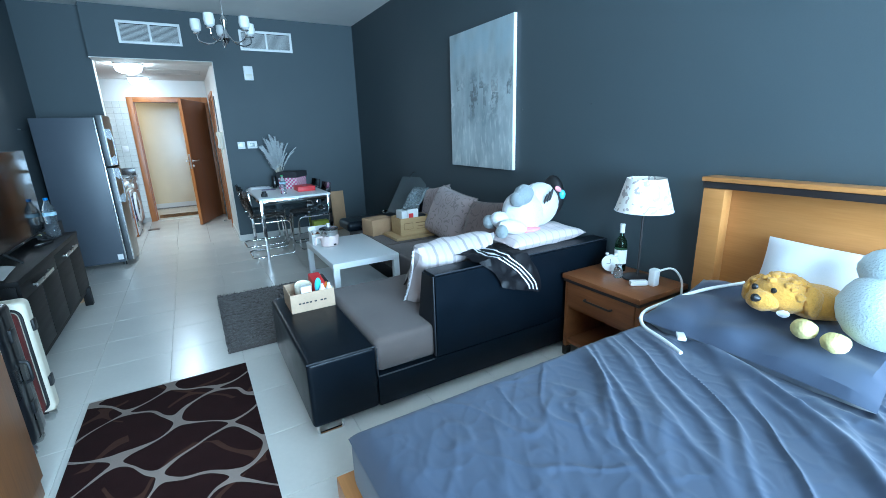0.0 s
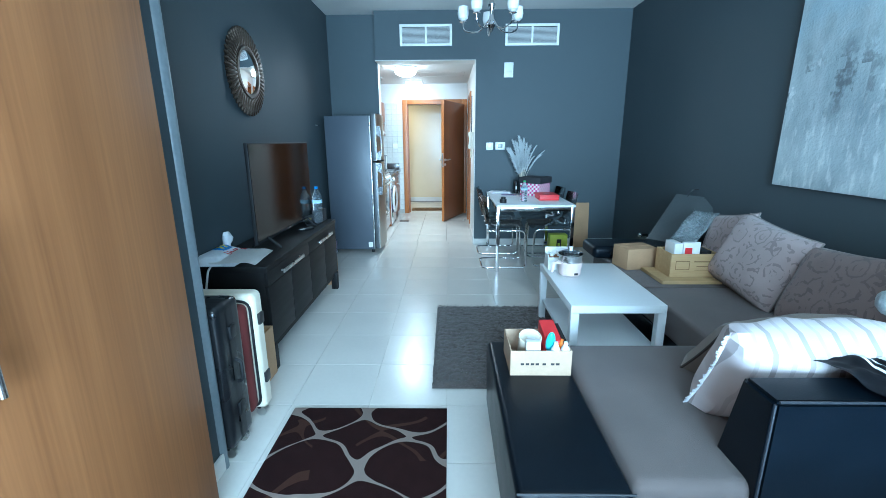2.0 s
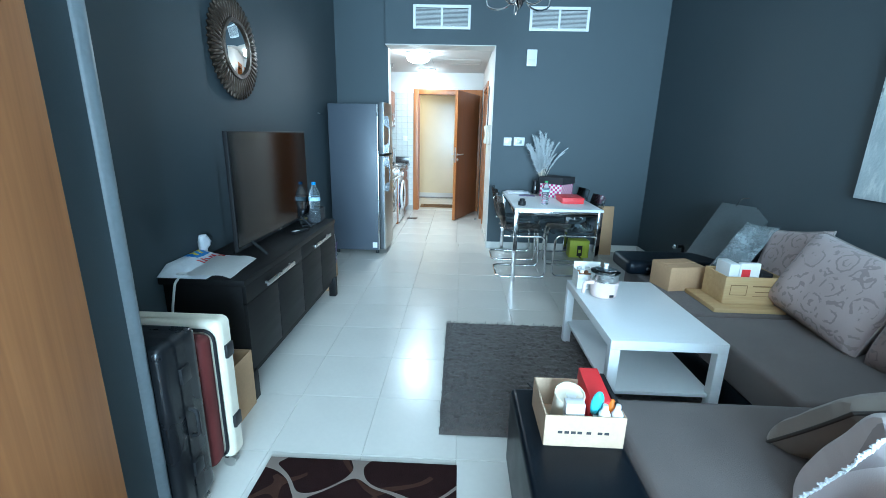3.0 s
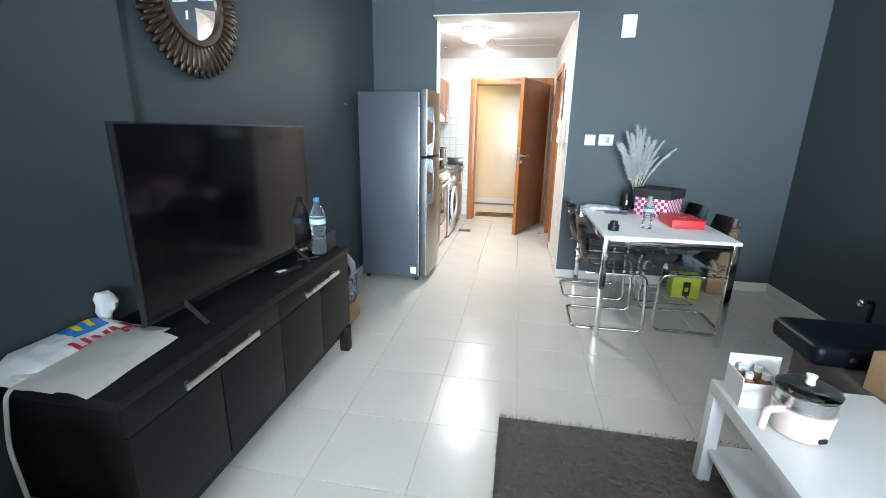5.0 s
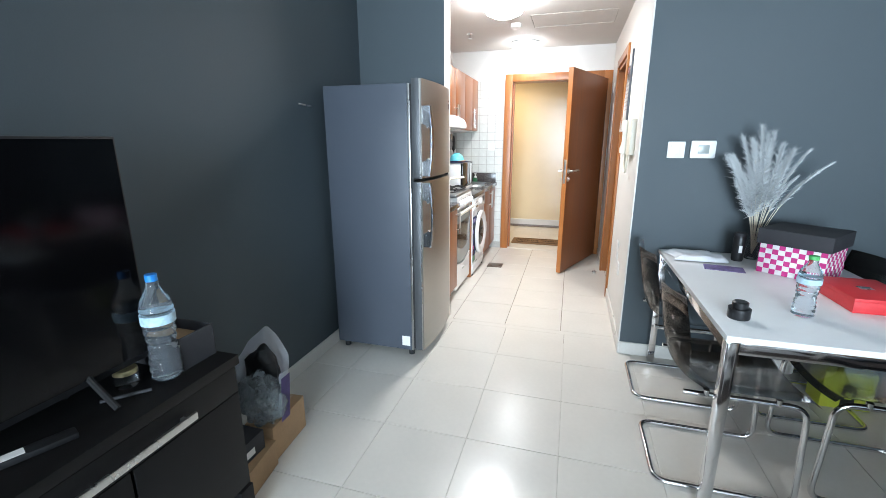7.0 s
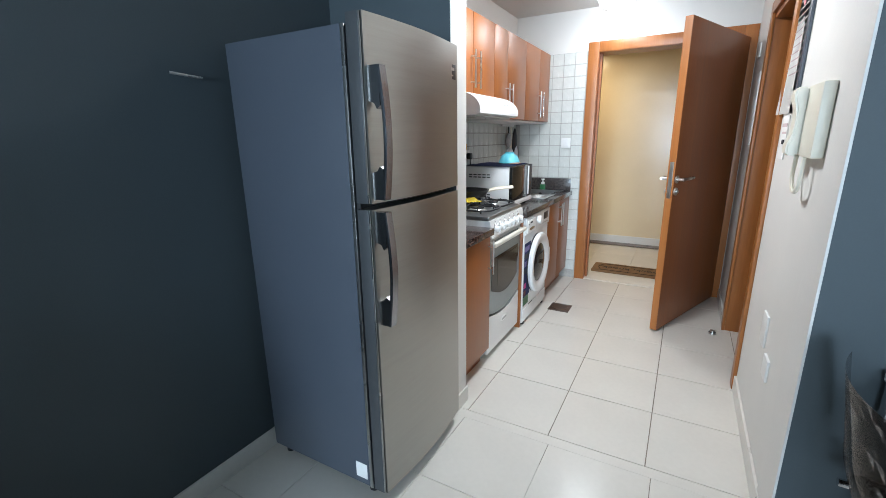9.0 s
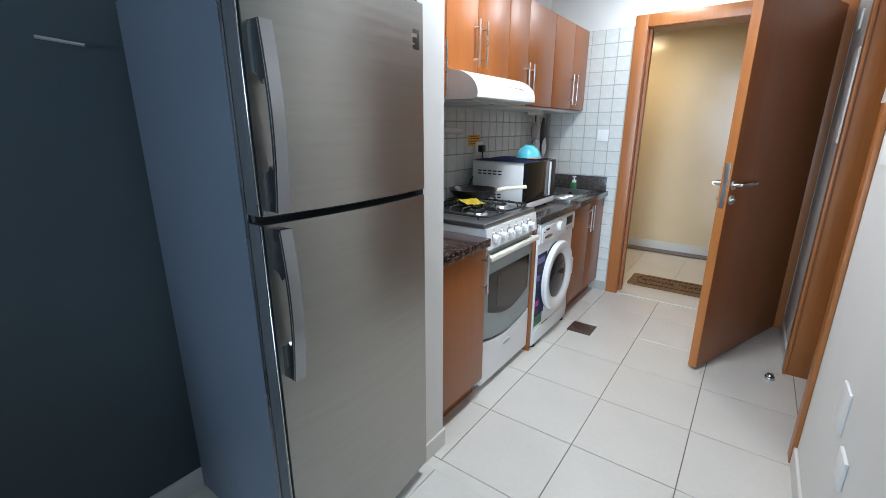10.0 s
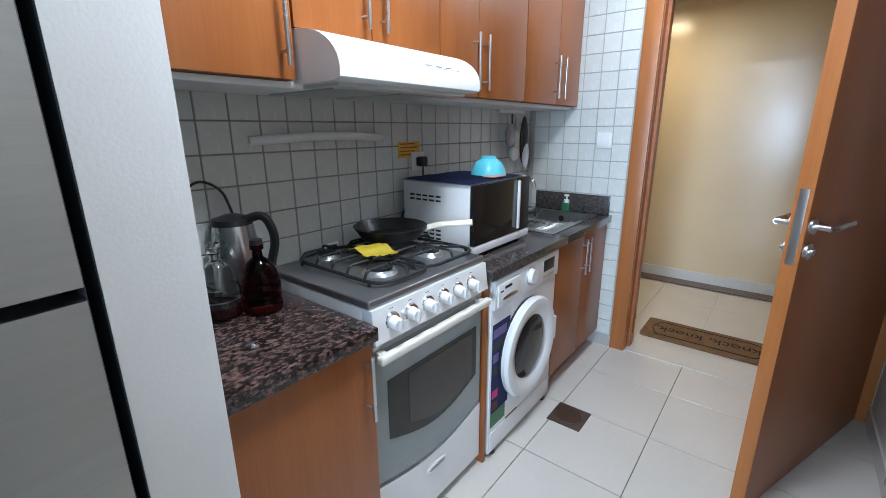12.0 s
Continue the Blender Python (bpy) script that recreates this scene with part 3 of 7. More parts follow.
# side doorway frame and its open door
frame_2 = thing("door_frame", (0.52, 7.55, 0), "orange-brown veneered frame of the side doorway", "door frame", kind="structure")
bm = bmesh.new()
bx(bm, (0.502, 7.10, 0), (0.52, 7.17, 2.15), 0.004)
bx(bm, (0.502, 7.95, 0), (0.52, 8.02, 2.15), 0.004)
bx(bm, (0.502, 7.17, 2.08), (0.52, 7.95, 2.15), 0.004)
part("architrave", bm, ORANGE, frame_2)
bm = bmesh.new()
bx(bm, (0.521, 7.101, 0), (0.699, 7.15, 2.09))
bx(bm, (0.521, 7.96, 0), (0.699, 8.019, 2.09))
bx(bm, (0.521, 7.15, 2.05), (0.699, 7.96, 2.089))
part("lining", bm, ORANGE, frame_2)
door_2 = thing("door_2", (0.70, 7.92, 0), "orange-brown side door opened inwards", "door", kind="structure")
part("leaf", box((0.70, 7.90, 0.01), (1.46, 7.94, 2.04), 0.002), ORANGE, door_2)

# baseboards
bm = bmesh.new()
for a, b in (((LX, 3.25), (LX + 0.012, 6.172)), ((LX + 0.035, 1.74), (LX + 0.047, 3.25)), ((-0.83, 1.50), (-0.818, 1.752)),
             ((LX + 0.047, 1.74), (-0.818, 1.752)), ((0.52, 5.988), (RX - 0.012, 6.0)), ((RX - 0.012, BY), (RX, 6.0)),
             ((LX, 6.160), (-0.76, 6.172)), ((-0.772, 6.172), (-0.748, 6.326)), ((0.508, 5.99), (0.52, 7.10)), ((0.508, 8.02), (0.52, FY - 0.02))):
    bx(bm, (a[0], a[1], 0), (b[0], b[1], 0.085), 0.002, 1)
setting("baseboard", bm, SKIRT, "low cream tile baseboard along the walls", "baseboard")
bm = bmesh.new()
bx(bm, (-4.2, 10.405, 0), (3.2, 10.42, 0.10), 0.002, 1)
setting("baseboard_corridor", bm, SKIRT, "pale corridor baseboard", "baseboard")
bm = bmesh.new()
bx(bm, (-4.2, 10.25, 0.004), (3.2, 10.403, 0.0085))
setting("floor_border", bm, material("brown_border_tile", (0.12, 0.07, 0.045), 0.25), "dark brown tile border along the corridor wall", "floor")

# vents, switches and sensor on the north wall
def air_vent(x0, x1, z0, z1, y):
    v = thing("air_vent", ((x0 + x1) / 2, y, z0), "white slatted air conditioning grille set in the wall", "air vent", "wall grilles")
    part("backing", box((x0 + 0.02, y - 0.006, z0 + 0.02), (x1 - 0.02, y - 0.001, z1 - 0.02)), GREYBOX, v)
    bm = bmesh.new()
    w = 0.03
    bx(bm, (x0, y - 0.018, z0), (x0 + w, y, z1), 0.003), bx(bm, (x1 - w, y - 0.018, z0), (x1, y, z1), 0.003)
    bx(bm, (x0 + w, y - 0.018, z0), (x1 - w, y, z0 + w), 0.003), bx(bm, (x0 + w, y - 0.018, z1 - w), (x1 - w, y, z1), 0.003)
    bx(bm, ((x0 + x1) / 2 - 0.012, y - 0.017, z0 + w), ((x0 + x1) / 2 + 0.012, y - 0.002, z1 - w), 0.002)
    part("frame", bm, WHITE, v)
    sl = box((-(x1 - x0) / 2 + w, -0.008, -0.0012), ((x1 - x0) / 2 - w, 0.008, 0.0012))
    me = mesh_of("slat", sl, WHITE, False)
    k = int((z1 - z0 - 2 * w) / 0.013)
    for i in range(k):
        s = new("slat", me)
        s.parent = v
        s.matrix_basis = pose(0, -0.010, w + 0.008 + i * 0.013, 38)
    return v


air_vent(-0.44, 0.215, 2.57, 2.82, EY)
air_vent(0.88, 1.55, 2.565, 2.815, EY)
s = thing("wall_sensor", (0.933, EY, 2.19), "small white rectangular sensor box on the wall", "sensor")
part("body", box((0.875, EY - 0.028, 2.19), (0.992, EY, 2.37), 0.008), WHITE, s)
part("grille", box((0.895, EY - 0.030, 2.21), (0.972, EY - 0.027, 2.27), 0.001), IVORY, s)
s = thing("light_switch", (0.712, EY, 1.29), "white square rocker light switch", "light switch")
part("plate", box((0.667, EY - 0.010, 1.293), (0.76, EY, 1.388), 0.004), WHITE, s)
part("rocker", box((0.685, EY - 0.014, 1.311), (0.742, EY - 0.009, 1.37), 0.002), ENAMEL, s)
s = thing("thermostat", (0.852, EY, 1.29), "white wall thermostat with a grey display", "thermostat")
part("body", box((0.786, EY - 0.022, 1.293), (0.918, EY, 1.394), 0.01), WHITE, s)
part("display", box((0.824, EY - 0.0235, 1.32), (0.882, EY - 0.0215, 1.368), 0.001), material("lcd_grey", (0.30, 0.33, 0.31), 0.25), s)

# entry wall: papers, intercom, sockets
s = thing("notice_sheet", (0.515, 6.95, 1.47), "white printed notice taped on the entry wall, its lower corner curling", "notice")
FAINT = material("faint_print", (0.62, 0.50, 0.50), 0.8, var=0.2)
def notice_at(u, v):
    lift = 0.05 * max(0.0, u - 0.3) ** 2 * max(0.0, 0.75 - v)
    return Vector((0.5165 - 0.002 - lift, 6.845 + 0.30 * u, 1.462 + 0.50 * v))
bm = grid(bmesh.new(), 10, 14, notice_at)
bmesh.ops.solidify(bm, geom=bm.faces[:], thickness=0.001)
part("sheet", bm, PAPER, s)
for k in range(11):
    wide = 0.62 + 0.22 * ((k * 37) % 5) / 5
    part("text_line", grid(bmesh.new(), 4, 1, lambda u, v: notice_at(0.12 + wide * u, 0.93 - k * 0.06 + 0.012 * v) + Vector((-0.002, 0, 0))), FAINT, s)
part("emblem", cyl(bmesh.new(), (0.5125, 6.99, 1.925), (0.5105, 6.99, 1.925), 0.022, seg=20), PLUSH_PINK, s)
part("edge_strip", box((0.506, 6.795, 1.50), (0.519, 6.838, 2.05), 0.003), FRIDGE_SIDE, s, "grey strip beside the sheet")
s = thing("wall_card", (0.515, 6.96, 1.26), "small printed card hanging under the notices", "card")
part("sheet", box((0.515, 6.90, 1.265), (0.519, 7.03, 1.455)), PAPER, s)
part("stripe", box((0.513, 6.91, 1.405), (0.5145, 7.02, 1.420)), FAINT, s)
part("stripe", box((0.513, 6.91, 1.375), (0.5145, 7.00, 1.384)), FAINT, s)
part("clip", box((0.510, 6.92, 1.330), (0.5145, 6.96, 1.350)), GREYBOX, s)
s = thing("intercom", (0.5, 6.40, 1.29), "ivory wall intercom with a corded handset", "intercom")
part("base", box((0.484, 6.245, 1.298), (0.52, 6.50, 1.532), 0.008), IVORY, s)
bm = prism(bmesh.new(), [(0.484, 1.530), (0.452, 1.530), (0.446, 1.50), (0.458, 1.46), (0.462, 1.415), (0.458, 1.37), (0.446, 1.335), (0.450, 1.302), (0.484, 1.300)], "y", 6.425, 6.50)
bmesh.ops.bevel(bm, geom=bm.edges[:], offset=0.006, segments=2, affect="EDGES")
part("handset", bm, IVORY, s)
bm = tube(bmesh.new(), rounded([(0.49, 6.47, 1.30), (0.488, 6.48, 1.22), (0.488, 6.43, 1.175), (0.488, 6.36, 1.18), (0.488, 6.34, 1.25), (0.492, 6.36, 1.299)], 0.05), 0.007, 8)
part("cord", bm, IVORY, s)
s = thing("wall_socket", (0.52, 6.62, 0.50), "white blank wall plate", "socket")
part("plate", box((0.512, 6.56, 0.50), (0.52, 6.66, 0.64), 0.003), WHITE, s)
s = thing("wall_socket", (0.52, 6.45, 0.42), "white wall socket low on the entry wall", "socket")
part("plate", box((0.510, 6.41, 0.42), (0.52, 6.50, 0.51), 0.003), WHITE, s)
s = thing("electrical_panel", (0.52, 8.4, 1.5), "slim white panel and wall plates beside the entrance door", "panel")
part("plate", box((0.51, 8.18, 1.30), (0.52, 8.36, 1.78), 0.003), WHITE, s)
part("plate", box((0.51, 8.42, 1.90), (0.52, 8.52, 2.00), 0.003), WHITE, s)

# kitchen ceiling lamps, access panels, sprinkler
def dome_lamp(x, y, r, lit):
    d = thing("ceiling_lamp", (x, y, KZ - 0.13), "round white ceiling lamp, lit", "ceiling lamp", "kitchen ceiling lamps")
    part("rim", lathe(bmesh.new(), [(r, 0.11), (r + 0.012, 0.112), (r + 0.012, 0.129), (r, 0.13)], (x, y, KZ - 0.13)), WHITE, d)
    part("diffuser", lathe(bmesh.new(), [(0.001, 0), (r * 0.5, 0.008), (r * 0.85, 0.035), (r * 0.97, 0.07), (r, 0.112)], (x, y, KZ - 0.13)), lit, d)
    return d


dome_lamp(-0.455, 6.80, 0.16, LAMP_ON)
dome_lamp(-0.455, 8.33, 0.14, LAMP_DIM)
bm = bmesh.new()
for y in (7.28, 7.72):
    bx(bm, (-0.30, y, KZ - 0.004), (0.42, y + 0.006, KZ + 0.001))
for x in (-0.305, 0.415):
    bx(bm, (x, 7.28, KZ - 0.004), (x + 0.006, 7.726, KZ + 0.001))
setting("ceiling_hatch", bm, material("hatch_shadow_gap", (0.45, 0.44, 0.42), 0.7), "thin joint of the ceiling access panel", "trim")
s = thing("sprinkler", (-0.955, 7.78, KZ - 0.05), "small chrome ceiling sprinkler head", "sprinkler")
bm = cyl(bmesh.new(), (-0.955, 7.78, KZ - 0.04), (-0.955, 7.78, KZ), 0.012)
cyl(bm, (-0.955, 7.78, KZ - 0.05), (-0.955, 7.78, KZ - 0.045), 0.022)
cyl(bm, (-0.955, 7.78, KZ - 0.006), (-0.955, 7.78, KZ), 0.035)
part("head", bm, CHROME, s)
s = thing("smoke_detector", (-0.46, 7.55, KZ - 0.04), "round white smoke detector on the kitchen ceiling", "smoke detector")
part("body", lathe(bmesh.new(), [(0.03, 0), (0.05, 0.01), (0.055, 0.04)], (-0.46, 7.55, KZ - 0.04)), WHITE, s)
s = thing("corridor_lamp", (-1.05, 9.75, 2.34), "round warm ceiling lamp in the corridor, lit", "ceiling lamp")
part("diffuser", lathe(bmesh.new(), [(0.001, 0), (0.1, 0.02), (0.13, 0.06)], (-1.05, 9.75, 2.34)), emitter("warm_lamp_dome", (1.0, 0.82, 0.52), 8.0), s)

# floors
floor = setting("floor", box((LX - 0.2, BY - 0.2, -0.10), (2.64, 6.04, -0.004)), GROUT, "polished cream floor tiles with thin pale joints", "floor")
floor_kitchen = setting("floor_kitchen", box((LX - 0.2, 6.04, -0.10), (2.64, 8.9, -0.004)), GROUT_DARK, "polished cream kitchen floor tiles with darker joints", "floor")
floor_out = setting("floor_corridor", box((-4.2, 8.9, -0.10), (3.2, 10.6, -0.004)), GROUT, "cream corridor floor tiles", "floor")

# ---------- living room, large things ----------
# wardrobe
w = thing("wardrobe", (-1.08, 0.4, 0), "tall light brown wood-grain wardrobe with steel bar handles", "wardrobe")
part("body", box((LX + 0.002, -0.70, 0.0), (-0.722, 1.488, 2.6), 0.002), OAK, w)
for y0, y1, yh in ((-0.66, 0.10, 0.03), (0.105, 0.80, 0.765), (0.804, 1.486, 0.848)):
    d = part("door", box((-0.720, y0, 0.09), (-0.70, y1, 2.59), 0.002), OAK, w)
    bm = cyl(bmesh.new(), (-0.660, yh, 0.955), (-0.660, yh, 1.29), 0.0075, seg=12)
    for z in (1.02, 1.225):
        cyl(bm, (-0.70, yh, z), (-0.660, yh, z), 0.005, seg=8)
    part("handle", bm, SATIN, d, "brushed steel bar handle")
part("plinth", box((-0.735, -0.69, 0.0), (-0.712, 1.486, 0.085), 0.002), OAK, w)
solid("wall_trim", lathe(bmesh.new(), [(0.028, 0), (0.028, 2.7)], (-0.842, 1.760, 0)), material("pale_grey_trim", (0.19, 0.215, 0.23), 0.35), "tall pale grey rounded trim at the pier's edge", "trim", kind="structure")

# media cabinet: 1.6 m long on square legs
tv = thing("media_cabinet", (-1.14, 3.4, 0), "long black-brown media cabinet with steel bar handles", "media cabinet")
X0, X1, Y0, Y1 = -1.36, -0.92, 2.59, 4.205
part("top", box((X0, Y0, 0.655), (X1, Y1, 0.69), 0.003), BLACKBROWN, tv)
part("body", box((X0 + 0.01, Y0 + 0.02, 0.17), (X1 - 0.025, Y1 - 0.02, 0.6545), 0.002), BLACKBROWN, tv)
for y0, y1 in ((Y0 + 0.015, 2.99), (2.995, 3.395), (3.40, 3.80), (3.805, Y1 - 0.015)):
    part("door", box((X1 - 0.024, y0 + 0.002, 0.185), (X1 - 0.004, y1 - 0.002, 0.555), 0.002), BLACKBROWN, tv)
for y0, y1 in ((Y0 + 0.015, 3.395), (3.40, Y1 - 0.015)):
    d = part("drawer", box((X1 - 0.024, y0 + 0.002, 0.559), (X1 - 0.004, y1 - 0.002, 0.652), 0.002), BLACKBROWN, tv)
    m = (y0 + y1) / 2
    bm = box((X1 + 0.016, m - 0.20, 0.588), (X1 + 0.026, m + 0.20, 0.612), 0.003)
    for s in (-0.17, 0.17):
        bx(bm, (X1 - 0.004, m + s - 0.006, 0.594), (X1 + 0.018, m + s + 0.006, 0.606))
    part("handle", bm, SATIN, d, "brushed steel bar handle")
for x in (X0 + 0.012, X1 - 0.062):
    for y in (Y0 + 0.005, Y1 - 0.065):
        part("leg", box((x, y, 0), (x + 0.058, y + 0.06, 0.169), 0.003), BLACKBROWN, tv)
part("rail", box((X1 - 0.05, Y0 + 0.07, 0.125), (X1 - 0.03, Y1 - 0.07, 0.165), 0.002), BLACKBROWN, tv)

# television
t = thing("television", (-1.09, 3.46, 0.69), "large black flat-screen television, switched off, on the media cabinet", "television")
bm = box((-1.108, 2.880, 0.752), (-1.085, 4.040, 1.410), 0.004)
part("bezel", bm, BLACK, t)
part("screen", box((-1.0845, 2.887, 0.772), (-1.0825, 4.033, 1.403)), SCREEN, t)
part("back_box", box((-1.16, 3.1, 0.79), (-1.108, 3.85, 1.15), 0.02), BLACK, t)
part("light_bar", box((-1.0845, 3.44, 0.757), (-1.0815, 3.50, 0.765)), SATIN, t)
for y in (3.05, 3.85):
    bm = tube(bmesh.new(), [(-1.10, y, 0.785), (-1.0, y, 0.6975)], 0.009, 8)
    tube(bm, [(-1.10, y, 0.785), (-1.20, y, 0.6975)], 0.009, 8)
    part("foot", bm, material("tv_foot_black", (0.005, 0.005, 0.005), 0.8), t)

# refrigerator, its doors towards the room's open side
f = thing("refrigerator", (-1.07, 5.80, 0), "tall refrigerator with grey enamel sides and brushed steel doors", "refrigerator")
part("cabinet", box((-1.345, 5.555, 0.045), (-0.79, 6.135, 1.715), 0.006), FRIDGE_SIDE, f)
part("gasket", box((-0.79, 5.562, 0.06), (-0.772, 6.13, 1.71)), GASKET, f)
part("front_trim", box((-0.800, 5.549, 0.05), (-0.786, 5.5545, 1.712), 0.002), SATIN, f, "thin bright trim along the cabinet's front edge")
for z0, z1, a, b in ((0.06, 1.157, 0.757, 1.150), (1.177, 1.737, 1.190, 1.590)):
    out = []
    for k in range(13):
        q = k / 12
        out.append((-0.715 + 0.022 * math.sin(math.pi * q), 5.550 + 0.597 * q))
    out += [(-0.770, 6.147), (-0.770, 5.550)]
    bm = prism(bmesh.new(), out, "z", z0, z1)
    d = part("door", bm, STEEL, f, "bowed brushed steel door")
    part("edge_strip", box((-0.772, 5.5435, z0), (-0.722, 5.5495, z1), 0.002), DOOR_EDGE, d, "grey rounded door edge")
    part("edge_bead", box((-0.726, 5.5425, z0 + 0.002), (-0.719, 5.5455, z1 - 0.002), 0.001, 1), SATIN, d, "thin bright bead")
    # strap that bows out, set on a long mount at its far end and a shorter one by the split
    arc = [(a + (b - a) * k / 20, -0.668 + 0.016 * math.sin(math.pi * k / 20)) for k in range(21)]
    bm = prism(bmesh.new(), [(x, z) for z, x in arc] + [(x - 0.012, z) for z, x in reversed(arc)], "y", 5.556, 5.592)
    bmesh.ops.bevel(bm, geom=[e for e in bm.edges if abs(e.verts[0].co.y - e.verts[1].co.y) < 1e-5], offset=0.003, segments=2, affect="EDGES")
    h = part("handle", bm, HANDLE, d, "long bowed chrome strap handle")
    for zz, tall in ((a, 0.105), (b, -0.125)):
        ends = [(-0.722, zz), (-0.676, zz), (-0.672, zz + tall * 0.92), (-0.684, zz + tall), (-0.694, zz + tall * 0.86), (-0.722, zz + tall * 0.78)]
        part("handle_mount", prism(bmesh.new(), ends, "y", 5.560, 5.586), HANDLE_DARK, h, "dark chrome mount")
part("door_edge", box((-0.769, 6.1475, 0.062), (-0.722, 6.1495, 1.736), 0.001), GASKET, f, "black door edge")
b = part("badge", box((-0.7155, 6.062, 1.605), (-0.7085, 6.122, 1.66), 0.001), BLACK, f)
part("badge_mark", box((-0.7088, 6.075, 1.637), (-0.7078, 6.109, 1.648)), SATIN, b)
part("badge_mark", box((-0.7088, 6.075, 1.616), (-0.7078, 6.100, 1.621)), SATIN, b)
part("label_sticker", box((-0.870, 5.5535, 0.075), (-0.815, 5.5548, 0.142)), PAPER, f, "small white energy sticker")
for x, y in ((-0.82, 5.60), (-0.82, 6.09), (-1.30, 5.60), (-1.30, 6.09)):
    part("foot", cyl(bmesh.new(), (x, y, 0), (x, y, 0.046), 0.02), BLACK, f)
part("hinge_cap", box((-0.80, 6.02, 1.737), (-0.735, 6.10, 1.752), 0.004), BLACK, f)

# coffee table with a lower shelf
c = thing("coffee_table", (1.19, 2.99, 0), "low white lacquered coffee table with a lower shelf", "coffee table")
A, B, C, D = 0.905, 1.475, 2.545, 3.45
part("tabletop", box((A, C, 0.413), (B, D, 0.463), 0.003), LACQUER, c)
part("shelf", box((A + 0.02, C + 0.02, 0.155), (B - 0.02, D - 0.02, 0.175), 0.002), LACQUER, c)
for x in (A, B - 0.05):
    for y in (C, D - 0.05):
        part("leg", box((x, y, 0.012), (x + 0.05, y + 0.05, 0.4125), 0.002), LACQUER, c)

# sofa: black leather shell, taupe seats
s = thing("corner_sofa", (1.4, 2.4, 0), "large black leather corner sofa with taupe fabric seats", "corner sofa")
part("armrest", box((0.375, 1.19, 0.06), (0.725, 2.19, 0.413), 0.026, 4), LEATHER, s, "low broad leather end block")
bm = box((0.725, 1.192, 0.06), (2.43, 2.11, 0.235), 0.008)
part("base", bm, LEATHER, s)
bm = prism(bmesh.new(), [(1.19, 0.235), (1.19, 0.722), (1.33, 0.722), (1.40, 0.40), (1.40, 0.235)], "x", 1.07, 2.43)
bmesh.ops.bevel(bm, geom=bm.edges[:], offset=0.012, segments=2, affect="EDGES")
part("backrest", bm, LEATHER, s)
bm = box((1.52, 2.11, 0.06), (2.43, 4.02, 0.235), 0.008)
part("base", bm, LEATHER, s)
bm = prism(bmesh.new(), [(2.43, 0.235), (2.43, 0.70), (2.33, 0.70), (2.27, 0.40), (2.27, 0.235)], "y", 1.45, 4.02)
bmesh.ops.bevel(bm, geom=bm.edges[:], offset=0.012, segments=2, affect="EDGES")
part("backrest", bm, LEATHER, s)
part("armrest", box((1.41, 3.70, 0.427), (2.27, 4.05, 0.535), 0.050, 5), LEATHER, s, "padded black leather bolster at the sofa's end")
part("button", sph(bmesh.new(), (1.56, 3.699, 0.480), (0.014, 0.006, 0.014), 12), SEAM, s)
part("seat", box((0.73, 1.215, 0.237), (2.265, 2.13, 0.428), 0.045, 5), FABRIC, s, "taupe woven seat cushion")
part("seat", box((1.515, 2.134, 0.237), (2.268, 2.98, 0.425), 0.025, 3), FABRIC, s)
part("seat", box((1.515, 2.984, 0.237), (2.268, 4.012, 0.425), 0.025, 3), FABRIC, s)
for p, q in (((0.375, 1.19, 0.413), (0.725, 1.19, 0.413)), ((0.725, 1.19, 0.40), (0.725, 1.19, 0.24)), ((0.73, 1.19, 0.236), (1.06, 1.19, 0.236)),
             ((1.07, 1.19, 0.25), (1.07, 1.19, 0.715)), ((1.08, 1.19, 0.722), (2.42, 1.19, 0.722))):
    part("piping", tube(bmesh.new(), [p, q], 0.004, 6), SEAM, s)
for x, y in ((0.42, 1.24), (2.3, 1.24), (0.42, 2.1), (1.6, 3.9), (2.3, 3.9)):
    bm = tube(bmesh.new(), rounded([(x - 0.02, y - 0.02, 0.06), (x - 0.02, y - 0.02, 0.006), (x + 0.11, y - 0.02, 0.006), (x + 0.11, y - 0.02, 0.06)], 0.02), 0.008, 8)
    part("leg", bm, CHROME, s, "bent chrome foot")

# bed
b = thing("bed", (1.35, -0.35, 0), "double bed with slate-blue sheets and a light wood headboard", "bed")
BX0, BX1, BY0, BY1 = 0.36, 2.36, -1.15, 0.50
part("bed_frame", box((BX0 - 0.04, BY0 - 0.03, 0.12), (BX1, BY1 + 0.06, 0.315), 0.006), HEADWOOD, b)
for x in (BX0 + 0.02, BX1 - 0.12):
    for y in (BY0 + 0.02, BY1 - 0.06):
        part("leg", box((x, y, 0), (x + 0.08, y + 0.08, 0.119), 0.004), DARK_TRIM, b)


